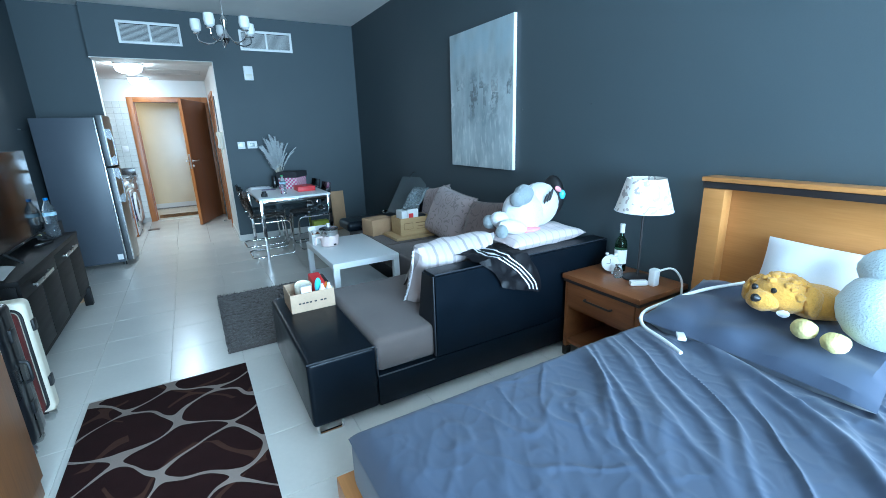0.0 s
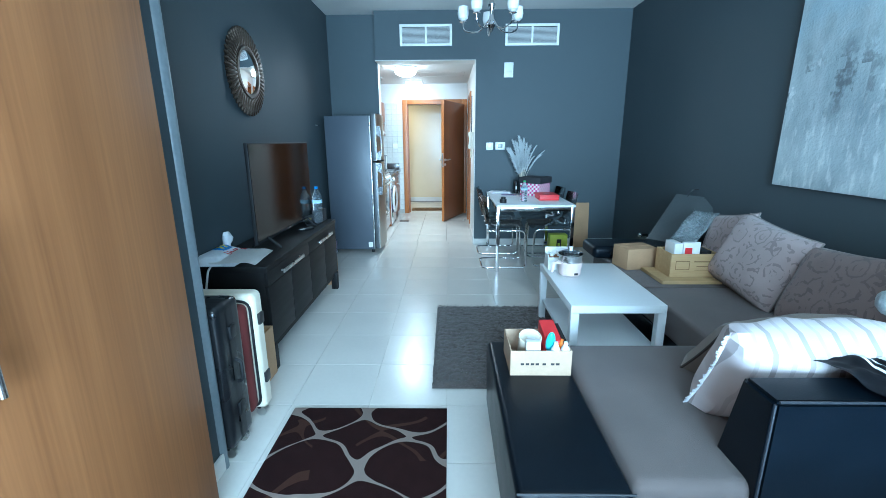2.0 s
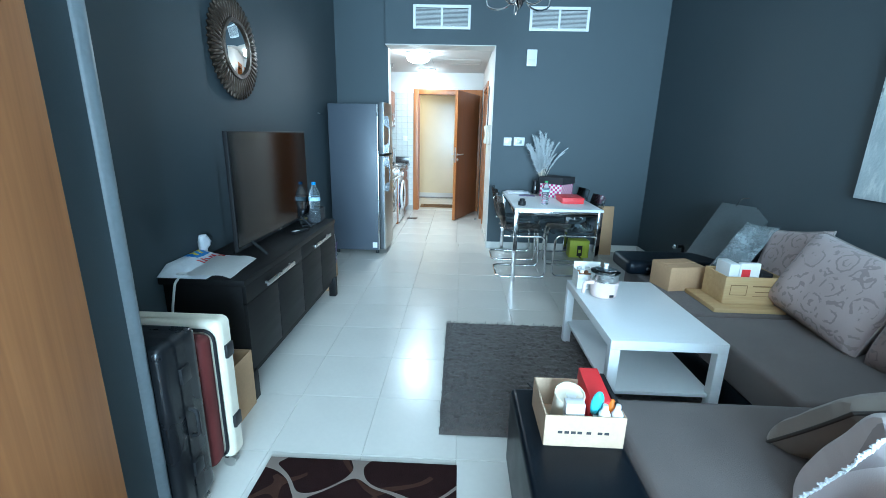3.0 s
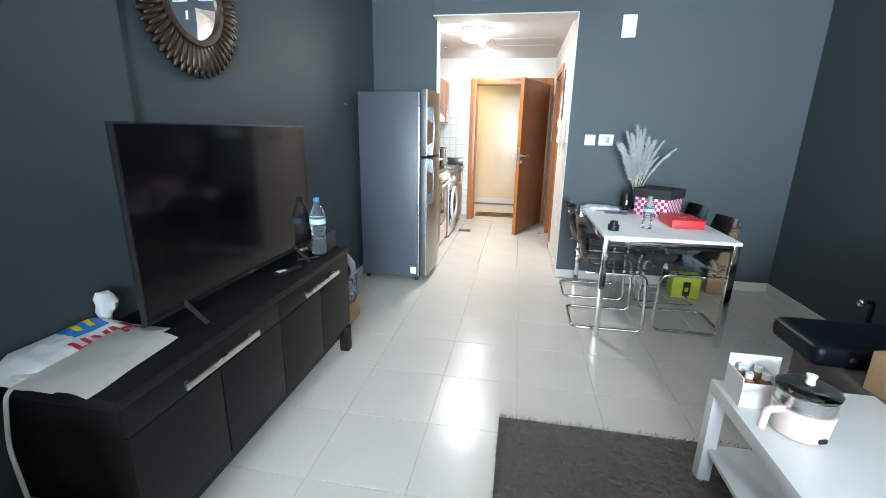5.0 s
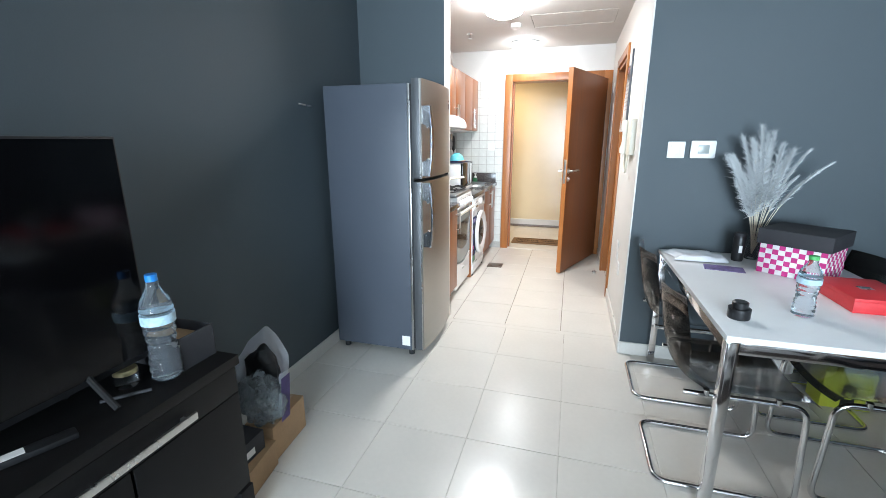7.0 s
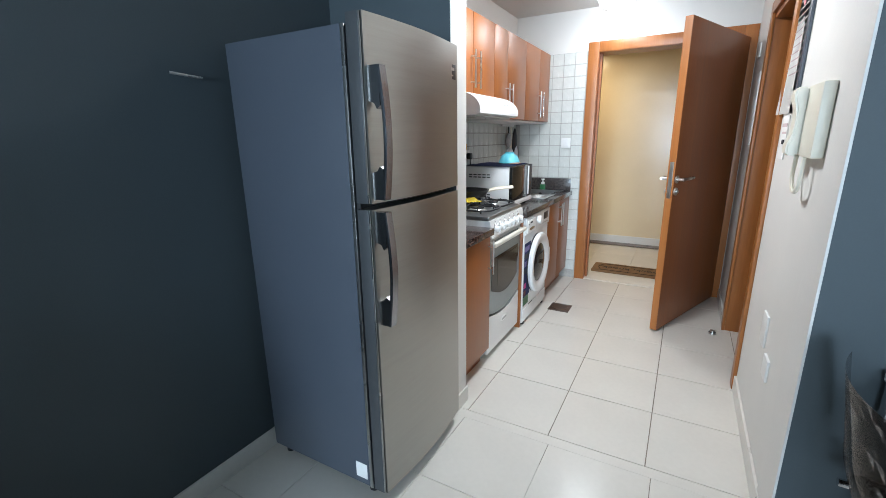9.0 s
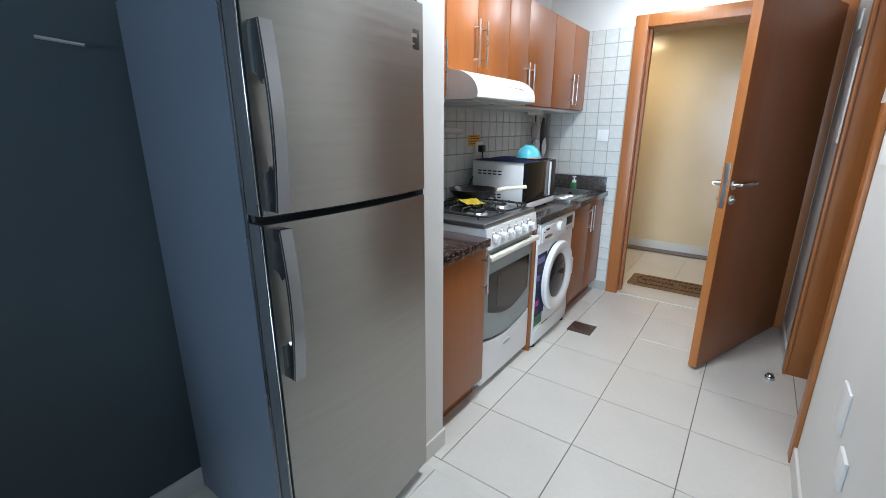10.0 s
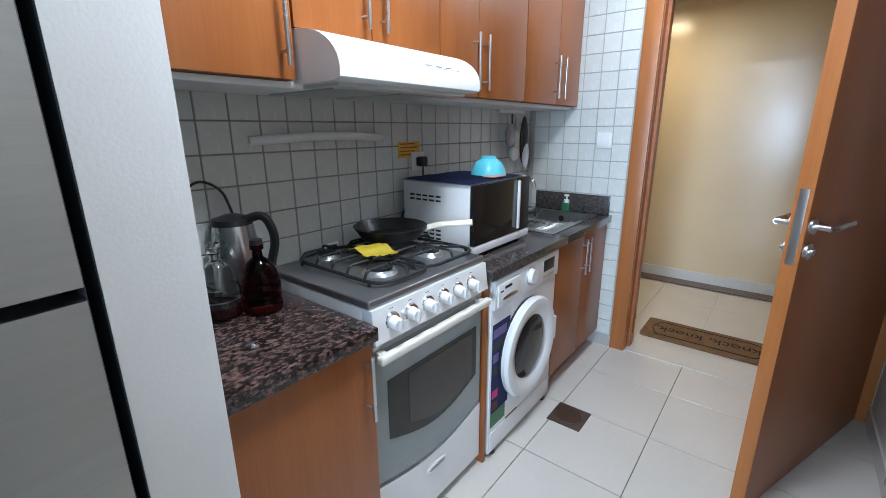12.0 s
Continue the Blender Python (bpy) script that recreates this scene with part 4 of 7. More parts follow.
def mattress(u, v):
    x, y = BX0 + (BX1 - BX0) * u, BY0 + (BY1 - BY0) * v
    d = min(u * (BX1 - BX0), (1 - v) * (BY1 - BY0), v * (BY1 - BY0), (1 - u) * (BX1 - BX0))
    z = 0.545 - 0.05 * max(0, 1 - d / 0.07) ** 2
    w = min(1, d / 0.10)
    # folds run from the pillow's corner down towards the foot; finer creases lie between them
    a = (x * 0.83 - y * 0.56) + 0.07 * noise.noise((x * 2.0, y * 2.0, 1)) + 0.02 * noise.noise((x * 6, y * 6, 4))
    b = x * 0.56 + y * 0.83
    def fold(n, w):
        return math.exp(-(n / w) ** 2)
    deep = min(1, max(0.12, (x - 0.85) / 0.45)) * (0.5 + 0.5 * min(1, max(0, (0.45 - y) / 0.25)))
    cr = deep * 0.026 * fold(noise.noise((a * 5.2, b * 0.7, 0)), 0.11)
    cr += deep * 0.015 * fold(noise.noise((a * 10.5 + 3, b * 1.6, 7)), 0.13)
    cr += 0.0045 * fold(noise.noise((x * 7 + 2 * y, y * 5 - x, 3)), 0.07) * max(0.25, noise.noise((x * 1.7, y * 1.7, 9)) + 0.4)
    cr += 0.0018 * fold(noise.noise((x * 15 - y * 6, y * 11 + x * 4, 5)), 0.09) + 0.008 * noise.noise((x * 3, y * 3, 2))
    return x, y, z + w * cr


bm = grid(bmesh.new(), 300, 250, mattress)
part("sheet", bm, SHEET, b, "crumpled slate-blue fitted sheet")
bm = box((BX0 + 0.002, BY0 + 0.002, 0.318), (BX1 - 0.002, BY1 - 0.002, 0.50), 0.03, 3)
part("mattress", bm, SHEET, b)
h = part("headboard", box((2.405, -1.20, 0.14), (2.435, 0.545, 1.17), 0.003), HEADWOOD, b, "light wood headboard with a dark top band")
part("side_post", box((2.33, 0.44, 0.05), (2.404, 0.545, 1.135), 0.004), HEADWOOD, h)
part("dark_band", box((2.325, -1.20, 1.137), (2.404, 0.55, 1.168), 0.003), DARK_TRIM, h)
part("top_cap", box((2.32, -1.20, 1.170), (2.436, 0.555, 1.192), 0.004), HEADWOOD, h)

# nightstand
n = thing("nightstand", (2.2, 0.88, 0), "brown wooden nightstand with one drawer and an open shelf", "nightstand")
NX0, NX1, NY0, NY1 = 2.0, 2.425, 0.62, 1.155
part("top", box((NX0 - 0.01, NY0 - 0.01, 0.535), (NX1, NY1 + 0.01, 0.565), 0.004), WALNUT, n)
part("edge_band", box((NX0 - 0.004, NY0 - 0.004, 0.515), (NX1 - 0.002, NY1 + 0.004, 0.534), 0.002), DARK_TRIM, n)
for y in (NY0, NY1 - 0.025):
    part("side_panel", box((NX0 + 0.012, y, 0.06), (NX1 - 0.004, y + 0.025, 0.514), 0.002), WALNUT, n)
part("back_panel", box((NX1 - 0.024, NY0 + 0.026, 0.08), (NX1 - 0.006, NY1 - 0.026, 0.513)), WALNUT, n)
part("shelf", box((NX0 + 0.02, NY0 + 0.026, 0.09), (NX1 - 0.025, NY1 - 0.026, 0.115), 0.002), WALNUT, n)
part("divider", box((NX0 + 0.02, NY0 + 0.026, 0.335), (NX1 - 0.025, NY1 - 0.026, 0.352), 0.002), WALNUT, n)
d = part("drawer", box((NX0 + 0.004, NY0 + 0.028, 0.357), (NX0 + 0.025, NY1 - 0.028, 0.512), 0.003), WALNUT, n)
part("handle", tube(bmesh.new(), rounded([(NX0 + 0.004, 0.79, 0.44), (NX0 - 0.018, 0.79, 0.44), (NX0 - 0.018, 0.98, 0.44), (NX0 + 0.004, 0.98, 0.44)], 0.02), 0.006, 8), DARK_TRIM, d, "dark bow handle")
for x in (NX0 + 0.005, NX1 - 0.05):
    for y in (NY0 + 0.002, NY1 - 0.042):
        part("leg", box((x, y, 0), (x + 0.04, y + 0.04, 0.06), 0.003), DARK_TRIM, n)

# dining table: chrome legs and rails, white top
d = thing("dining_table", (1.105, 5.37, 0), "white-topped dining table on square chrome legs", "dining table")
DX0, DX1, DY0, DY1 = 0.683, 1.528, 4.70, 5.97
part("tabletop", box((DX0, DY0, 0.722), (DX1, DY1, 0.744), 0.002), LACQUER, d, "glossy white glass top")
for x in (DX0 + 0.004, DX1 - 0.044):
    for y in (DY0 + 0.004, DY1 - 0.044):
        part("leg", box((x, y, 0), (x + 0.04, y + 0.04, 0.7215), 0.004), CHROME, d)
for y in (DY0 + 0.009, DY1 - 0.039):
    part("rail", box((DX0 + 0.046, y, 0.675), (DX1 - 0.046, y + 0.03, 0.7213), 0.003), CHROME, d)
for x in (DX0 + 0.009, DX1 - 0.039):
    part("rail", box((x, DY0 + 0.046, 0.675), (x + 0.03, DY1 - 0.046, 0.7213), 0.003), CHROME, d)


# cantilever chairs with smoked shells; the front looks along -y in its own frame
def cantilever_chair():
    c = thing("dining_chair", (0, 0, 0), "smoked clear plastic dining chair on a bent chrome cantilever frame", "dining chair", "chairs round the table")
    h = 0.205
    path = [(-h, 0.20, 0.44), (-h, -0.215, 0.44), (-h, -0.235, 0.012), (-h, 0.26, 0.012), (h, 0.26, 0.012), (h, -0.235, 0.012), (h, -0.215, 0.44), (h, 0.20, 0.44)]
    part("frame", tube(bmesh.new(), rounded(path, 0.06, 6), 0.0115, 12), CHROME, c, "bent chrome tube frame")

    def shell(u, v):
        # seat from the front lip back, then up the backrest
        prof = ((-0.24, 0.435), (-0.22, 0.455), (0.0, 0.452), (0.14, 0.455), (0.215, 0.50), (0.245, 0.60), (0.265, 0.72), (0.285, 0.83))
        s = v * (len(prof) - 1)
        i = min(int(s), len(prof) - 2)
        t = s - i
        y, z = prof[i][0] * (1 - t) + prof[i + 1][0] * t, prof[i][1] * (1 - t) + prof[i + 1][1] * t
        a = 2 * u - 1
        half = 0.235 * (1 - 0.12 * max(0, v - 0.8) / 0.2)
        k = min(1, max(0, (v - 0.45) / 0.3))
        return a * half, y - 0.05 * k * a * a, z + 0.028 * (1 - k) * a * a
    bm = grid(bmesh.new(), 14, 28, shell)
    bmesh.ops.solidify(bm, geom=bm.faces[:], thickness=0.006)
    part("shell", bm, SMOKE, c, "moulded smoked seat and back")
    for x in (-h, h):
        for y in (-0.12, 0.12):
            part("bolt", cyl(bmesh.new(), (x, y, 0.437), (x, y, 0.462), 0.012, seg=12), CHROME, c)
    return c


ch = cantilever_chair()
ch.matrix_basis = pose(0.81, 5.03, 0, 0, 0, 90)
copy_thing(ch, pose(0.81, 5.66, 0, 0, 0, 90))
copy_thing(ch, pose(1.36, 5.10, 0, 0, 0, -90))
copy_thing(ch, pose(1.36, 5.66, 0, 0, 0, -90))

# rugs
r = solid("woven_rug", box((-0.665, 0.85, 0.0), (0.165, 2.19, 0.011), 0.003), RUG_MAT, "dark brown rug with pale woven wave lines", "rug")
def pile(u, v):
    x, y = 0.075 + 1.55 * u, 2.39 + 1.275 * v
    e = min(u, 1 - u, v, 1 - v)
    return (x + noise.noise((v * 9, 1, 0)) * 0.006 * (u < 0.01), y + noise.noise((u * 9, 4, 0)) * 0.006 * (v > 0.99),
            0.004 + min(1, e * 40) * (0.016 + 0.010 * noise.noise((x * 70, y * 70, 0)) + 0.006 * noise.noise((x * 25, y * 25, 5))))
bm = grid(bmesh.new(), 150, 120, pile)
for k in range(9000):
    x, y = 0.075 + 1.55 * random.random() ** 1.3, 2.39 + 1.275 * random.random()
    a, l = random.uniform(0, math.tau), random.uniform(0.010, 0.022)
    dx, dy = math.cos(a), math.sin(a)
    vs = [bm.verts.new(q) for q in ((x - dy * 0.002, y + dx * 0.002, 0.014), (x + dy * 0.002, y - dx * 0.002, 0.014), (x + dx * l, y + dy * l, 0.022 + random.uniform(0, 0.012)))]
    bm.faces.new(vs)
solid("shag_rug", bm, SHAG, "dark grey shaggy rug under the coffee table", "rug")

# painting
p = thing("painting", (2.425, 2.68, 1.115), "tall abstract city painting in grey and white on canvas", "painting")
bm = box((2.408, 2.19, 1.115), (2.438, 3.16, 2.325), 0.003)
part("canvas_edge", bm, PILLOW_WHITE, p, "white wrapped canvas edge")
part("painted_canvas", box((2.4055, 2.192, 1.117), (2.4078, 3.158, 2.323)), CANVAS, p)

# round mirror with a rosette of ribs
m = thing("wall_mirror", (LX, 3.645, 1.932), "round convex wall mirror in a ribbed dark bronze frame", "mirror")
def disc(bm, prof):
    lathe(bm, prof, (0, 0, 0), 48)
    bm.transform(Matrix.Translation((LX, 3.645, 1.932)) @ Matrix.Rotation(radians(90), 4, "Y"))
    return bm
part("backing", disc(bmesh.new(), [(0.28, 0.001), (0.285, 0.012), (0.20, 0.03), (0.001, 0.03)]), BRONZE, m)
part("mirror_glass", disc(bmesh.new(), [(0.165, 0.036), (0.10, 0.043), (0.001, 0.046)]), MIRROR, m, "convex mirror glass")
part("inner_ring", disc(bmesh.new(), [(0.162, 0.028), (0.162, 0.050), (0.185, 0.050), (0.19, 0.028)]), BRONZE, m)
rib = bmesh.new()
sph(rib, (0, 0, 0), (0.018, 0.0155, 0.062), 10)
rib_mesh = mesh_of("rib", rib, BRONZE)
for ring, (rad, cnt, off) in enumerate(((0.235, 48, 0), (0.262, 48, 0.5))):
    for k in range(cnt):
        a = (k + off) * math.tau / cnt
        o = new("rib", rib_mesh)
        o.parent = m
        o.matrix_basis = Matrix.Translation((0.030 - 0.008 * ring, rad * math.sin(a), rad * math.cos(a))) @ Matrix.Rotation(-a, 4, "X")

# chandelier
c = thing("chandelier", (0.52, 3.95, 2.28), "five-armed chrome chandelier with frosted glass cups, unlit", "chandelier")
part("rod", cyl(bmesh.new(), (0.52, 3.95, 2.42), (0.52, 3.95, CZ - 0.03), 0.009), CHROME, c)
part("canopy", lathe(bmesh.new(), [(0.015, -0.03), (0.05, -0.02), (0.06, 0)], (0.52, 3.95, CZ - 0.001)), CHROME, c)
part("hub", lathe(bmesh.new(), [(0.004, 0), (0.02, 0.02), (0.035, 0.05), (0.02, 0.09), (0.014, 0.14), (0.03, 0.20), (0.012, 0.235)], (0.52, 3.95, 2.27)), CHROME, c)
for k in range(5):
    a = radians(20 + 72 * k)
    dx, dy = math.cos(a), math.sin(a)
    def on(r, z):
        return 0.52 + dx * r, 3.95 + dy * r, z
    arm = part("arm", tube(bmesh.new(), rounded([on(0.02, 2.36), on(0.08, 2.285), on(0.16, 2.27), on(0.235, 2.30), on(0.235, 2.36)], 0.06), 0.006, 8), CHROME, c)
    part("cup", lathe(bmesh.new(), [(0.02, 0), (0.032, 0.006), (0.016, 0.02)], on(0.235, 2.355), 16), CHROME, arm)
    part("glass_shade", lathe(bmesh.new(), [(0.018, 0), (0.038, 0.012), (0.046, 0.05), (0.040, 0.10), (0.037, 0.10), (0.042, 0.05), (0.03, 0.014)], on(0.235, 2.372), 20), FROST, arm, "frosted white glass cup")

# ---------- kitchen ----------
WX, FX = KX + 0.018, -0.803


def bar_handle(parent, x, y, z0, z1):
    bm = cyl(bmesh.new(), (x + 0.032, y, z0), (x + 0.032, y, z1), 0.006, seg=10)
    for z in (z0 + 0.035, z1 - 0.035):
        cyl(bm, (x, y, z), (x + 0.032, y, z), 0.0045, seg=8)
    part("handle", bm, SATIN, parent, "slim steel bar handle")


def base_unit(y0, y1, splits, handles, top=0.828):
    u = thing("base_cabinet", ((WX + FX) / 2, (y0 + y1) / 2, 0), "red-brown veneered kitchen base cabinet with bar handles", "kitchen cabinet", "kitchen base cabinets")
    part("body", box((WX, y0, 0.10), (FX - 0.02, y1, top), 0.001), CABINET, u)
    part("plinth", box((WX, y0 + 0.001, 0), (FX - 0.06, y1 - 0.001, 0.0995)), CABINET, u)
    ys = [y0, *splits, y1]
    for a, b, h in zip(ys, ys[1:], handles):
        d = part("door", box((FX - 0.019, a + 0.002, 0.105), (FX, b - 0.002, 0.825), 0.002), CABINET, u)
        bar_handle(d, FX, h, 0.60, 0.80)
    return u


base_unit(6.33, 6.735, [], [6.703])
base_unit(7.955, 8.68, [8.31], [8.28, 8.34], 0.70)
solid("end_panel", box((WX, 7.317, 0.0), (-0.806, 7.335, 0.828), 0.001), CABINET, "slim red-brown panel between cooker and washing machine", "panel")
solid("worktop", box((WX, 6.32, 0.83), (-0.780, 6.738, 0.87), 0.004), GRANITE, "speckled red-brown polished granite worktop", "worktop")

# long worktop with the sink let in
wt = thing("worktop", (-1.078, 8.0, 0.83), "dark speckled granite worktop with a raised back edge", "worktop")
part("slab", box((WX, 7.318, 0.83), (-0.78, 8.02, 0.87), 0.003), WORKTOP_DARK, wt)
part("back_strip", box((WX, 8.021, 0.83), (-1.268, 8.683, 0.87)), WORKTOP_DARK, wt)
part("front_strip", box((-0.868, 8.021, 0.83), (-0.78, 8.683, 0.87), 0.003), WORKTOP_DARK, wt)
part("end_strip", box((-1.267, 8.62, 0.83), (-0.869, 8.683, 0.8698)), WORKTOP_DARK, wt)
part("upstand", box((KX + 0.10, 8.665, 0.8702), (-0.798, 8.683, 0.985), 0.002), WORKTOP_DARK, wt)
s = thing("sink", (-1.068, 8.32, 0.70), "stainless steel sink with a ribbed draining board", "sink")
bm = bmesh.new()
z = 0.874
bx(bm, (-1.283, 8.005, 0.8705), (-0.853, 8.05, z), 0.001), bx(bm, (-1.283, 8.60, 0.8705), (-0.853, 8.635, z), 0.001)
bx(bm, (-1.283, 8.05, 0.8705), (-1.238, 8.60, z), 0.001), bx(bm, (-0.893, 8.05, 0.8705), (-0.853, 8.60, z), 0.001)
part("rim", bm, STEEL_SINK, s)
bm = bmesh.new()
bx(bm, (-1.238, 8.30, 0.72), (-0.893, 8.60, 0.724))
for a, b in (((-1.24, 8.30), (-1.237, 8.60)), ((-0.894, 8.30), (-0.891, 8.60)), ((-1.238, 8.298), (-0.893, 8.301)), ((-1.238, 8.599), (-0.893, 8.602))):
    bx(bm, (a[0], a[1], 0.72), (b[0], b[1], 0.8735))
part("bowl", bm, STEEL_SINK, s)
part("drainer", box((-1.238, 8.05, 0.862), (-0.893, 8.298, 0.867)), STEEL_SINK, s)
for k in range(7):
    part("rib", box((-1.218, 8.075 + k * 0.03, 0.867), (-0.913, 8.085 + k * 0.03, 0.8715), 0.0015, 1), STEEL_SINK, s)
part("overflow", cyl(bmesh.new(), (-1.068, 8.597, 0.83), (-1.068, 8.5985, 0.83), 0.018), BLACK, s)
t = thing("tap", (-1.308, 8.30, 0.87), "chrome swan-neck sink tap", "tap")
bm = tube(bmesh.new(), rounded([(-1.308, 8.30, 0.87), (-1.308, 8.30, 1.08), (-1.138, 8.32, 1.10), (-1.128, 8.32, 1.05)], 0.05), 0.011, 10)
part("spout", bm, CHROME, t)
part("lever", tube(bmesh.new(), [(-1.308, 8.30, 0.95), (-1.268, 8.25, 0.97)], 0.007, 8), CHROME, t)
part("base", lathe(bmesh.new(), [(0.026, 0), (0.024, 0.03), (0.018, 0.05)], (-1.308, 8.30, 0.87)), CHROME, t)

# cooker
c = thing("gas_cooker", (-1.113, 7.027, 0), "white freestanding gas cooker with a glass oven door and six knobs", "gas cooker")
Y0, Y1 = 6.742, 7.312
part("body", box((WX, Y0, 0.035), (-0.848, Y1, 0.904), 0.003), ENAMEL, c)
part("hob", box((-1.32, Y0, 0.905), (-0.818, Y1, 0.930), 0.007, 3), material("hob_steel", (0.30, 0.30, 0.30), 0.3, 0.8, var=0.05), c, "steel hob plate")
bm = prism(bmesh.new(), [(-0.847, 0.797), (-0.798, 0.803), (-0.811, 0.904), (-0.847, 0.904)], "y", Y0, Y1)
panel = part("control_panel", bm, ENAMEL, c)
for k in range(6):
    y = Y0 + 0.075 + k * 0.079
    bm = cyl(bmesh.new(), (-0.807, y, 0.850), (-0.777, y, 0.847), 0.021, 0.018, 20)
    bx(bm, (-0.779, y - 0.004, 0.831), (-0.769, y + 0.004, 0.865), 0.002)
    kn = part("knob", bm, ENAMEL, panel)
    part("knob_ring", cyl(bmesh.new(), (-0.8075, y, 0.850), (-0.8025, y, 0.850), 0.031, 0.028, 24), CHROME, panel)
    part("dial_mark", box((-0.8105, y - 0.008, 0.888), (-0.8092, y + 0.008, 0.892)), GREYBOX, panel)
for y, zz in ((Y0 + 0.116, 0.866), (Y0 + 0.116, 0.834)):
    part("button", cyl(bmesh.new(), (-0.805, y, zz), (-0.796, y, zz), 0.006), WHITE, panel)
def sagged(a, b, top, low, sag):
    """Outline across y with a level top and a bottom edge that bows down."""
    return [(a, top), (b, top)] + [(b - (b - a) * k / 14, low - sag * math.sin(math.pi * k / 14)) for k in range(15)]


part("shadow_gap", box((-0.8475, Y0 + 0.006, 0.20), (-0.835, Y1 - 0.006, 0.30)), BLACK, c)
door = part("oven_door", prism(bmesh.new(), sagged(Y0 + 0.004, Y1 - 0.012, 0.792, 0.318, 0.045), "x", -0.847, -0.819), OVEN_GLASS, c, "grey glass oven door")
part("door_top_rail", box((-0.8188, Y0 + 0.006, 0.772), (-0.817, Y1 - 0.014, 0.790)), SILVER_TRIM, door)
part("oven_window", prism(bmesh.new(), sagged(Y0 + 0.055, Y1 - 0.045, 0.660, 0.455, 0.060), "x", -0.8188, -0.8165), OVEN_DARK, door, "dark smoked window")
part("inner_pane", prism(bmesh.new(), sagged(Y0 + 0.145, Y1 - 0.075, 0.643, 0.462, 0.046), "x", -0.8163, -0.8155), material("smoked_pane", (0.045, 0.043, 0.038), 0.12, var=0.05, bump=0), door)
bm = box((-0.797, Y0 - 0.004, 0.748), (-0.770, Y1 - 0.012, 0.776), 0.010, 3)
for y in (Y0 + 0.012, Y1 - 0.052):
    bx(bm, (-0.822, y, 0.751), (-0.784, y + 0.028, 0.773), 0.005, 2)
part("door_handle", bm, CREAM_ENAMEL, door, "cream bar handle")
dr = part("drawer", prism(bmesh.new(), [(Y1 - 0.004, 0.045), (Y0 + 0.004, 0.045)] + [(Y0 + 0.004 + (Y1 - Y0 - 0.008) * k / 14, 0.300 - 0.045 * math.sin(math.pi * k / 14)) for k in range(15)], "x", -0.847, -0.821), ENAMEL, c)
part("grip_rim", sph(bmesh.new(), (-0.821, 7.027, 0.195), (0.006, 0.058, 0.019), 16), WHITE, dr)
bm = sph(bmesh.new(), (-0.8185, 7.027, 0.195), (0.0075, 0.046, 0.010), 14)
part("finger_grip", bm, SILVER_TRIM, dr)
for x in (-1.363, -0.883):
    for y in (Y0 + 0.04, Y1 - 0.04):
        part("foot", cyl(bmesh.new(), (x, y, 0), (x, y, 0.036), 0.018), SILVER_TRIM, c)
for x, y, r in ((-1.263, 6.94, 0.038), (-1.263, 7.20, 0.048), (-0.983, 6.94, 0.048), (-0.983, 7.20, 0.038)):
    bm = lathe(bmesh.new(), [(r + 0.012, 0), (r + 0.006, 0.008), (r, 0.014)], (x, y, 0.930), 24)
    bu = part("burner", bm, SILVER_TRIM, c)
    part("burner_cap", lathe(bmesh.new(), [(r - 0.006, 0), (r - 0.004, 0.008), (0.001, 0.010)], (x, y, 0.944), 24), IRON, bu)
for y0, y1 in ((6.825, 7.065), (7.0275, 7.32)):
    bm = bmesh.new()
    lo, hi = 0.944, 0.972
    tube(bm, rounded([(-1.078, y0, lo), (-0.857, y0, lo), (-0.857, y1, lo), (-1.299, y1, lo), (-1.299, y0, lo), (-1.078, y0, lo)], 0.075), 0.006, 8)
    m = (y0 + y1) / 2
    for x in (-1.248, -1.167, -1.01, -0.929):
        for e, f in ((y0, m - 0.028), (y1, m + 0.028)):
            q = 0.012 if f > e else -0.135
            tube(bm, rounded([(x, e, lo), (x, e + q, hi), (x, f, hi), (x, f, hi - 0.008)], 0.012), 0.0045, 6)
    tube(bm, rounded([(-1.299, m, lo), (-1.286, m, hi), (-1.235, m, hi)], 0.012), 0.0045, 6)
    tube(bm, rounded([(-0.857, m, lo), (-0.87, m, hi), (-0.938, m, hi)], 0.012), 0.0045, 6)
    tube(bm, rounded([(-1.087, y0, lo), (-1.087, y0 + 0.012, hi), (-1.087, y1 - 0.012, hi), (-1.087, y1, lo)], 0.012), 0.0045, 6)
    for x in (-1.248, -0.908):
        for y in (y0, y1):
            tube(bm, [(x, y, lo), (x, y, 0.930)], 0.005, 6)
    part("pan_support", bm, IRON, c, "black wire pan support")

# washing machine
w = thing("washing_machine", (-1.08, 7.65, 0), "white front-loading washing machine with a round glass door", "washing machine")
Y0, Y1, XF = 7.347, 7.943, -0.800
part("body", box((WX + 0.03, Y0, 0.02), (XF, Y1, 0.826), 0.010), ENAMEL, w)
part("control_panel", box((XF - 0.004, Y0 + 0.006, 0.695), (XF + 0.012, Y1 - 0.006, 0.822), 0.008), ENAMEL, w)
part("detergent_drawer", box((XF + 0.011, Y0 + 0.02, 0.705), (XF + 0.02, Y0 + 0.20, 0.80), 0.006), WHITE, w)
part("drawer_grip", sph(bmesh.new(), (XF + 0.0195, Y0 + 0.11, 0.735), (0.006, 0.062, 0.012), 14), SATIN, w)
part("print", box((XF + 0.0195, Y0 + 0.065, 0.775), (XF + 0.0206, Y0 + 0.12, 0.787)), GREYBOX, w)
part("print", box((XF + 0.0195, Y0 + 0.03, 0.768), (XF + 0.0206, Y0 + 0.055, 0.774)), GREYBOX, w)
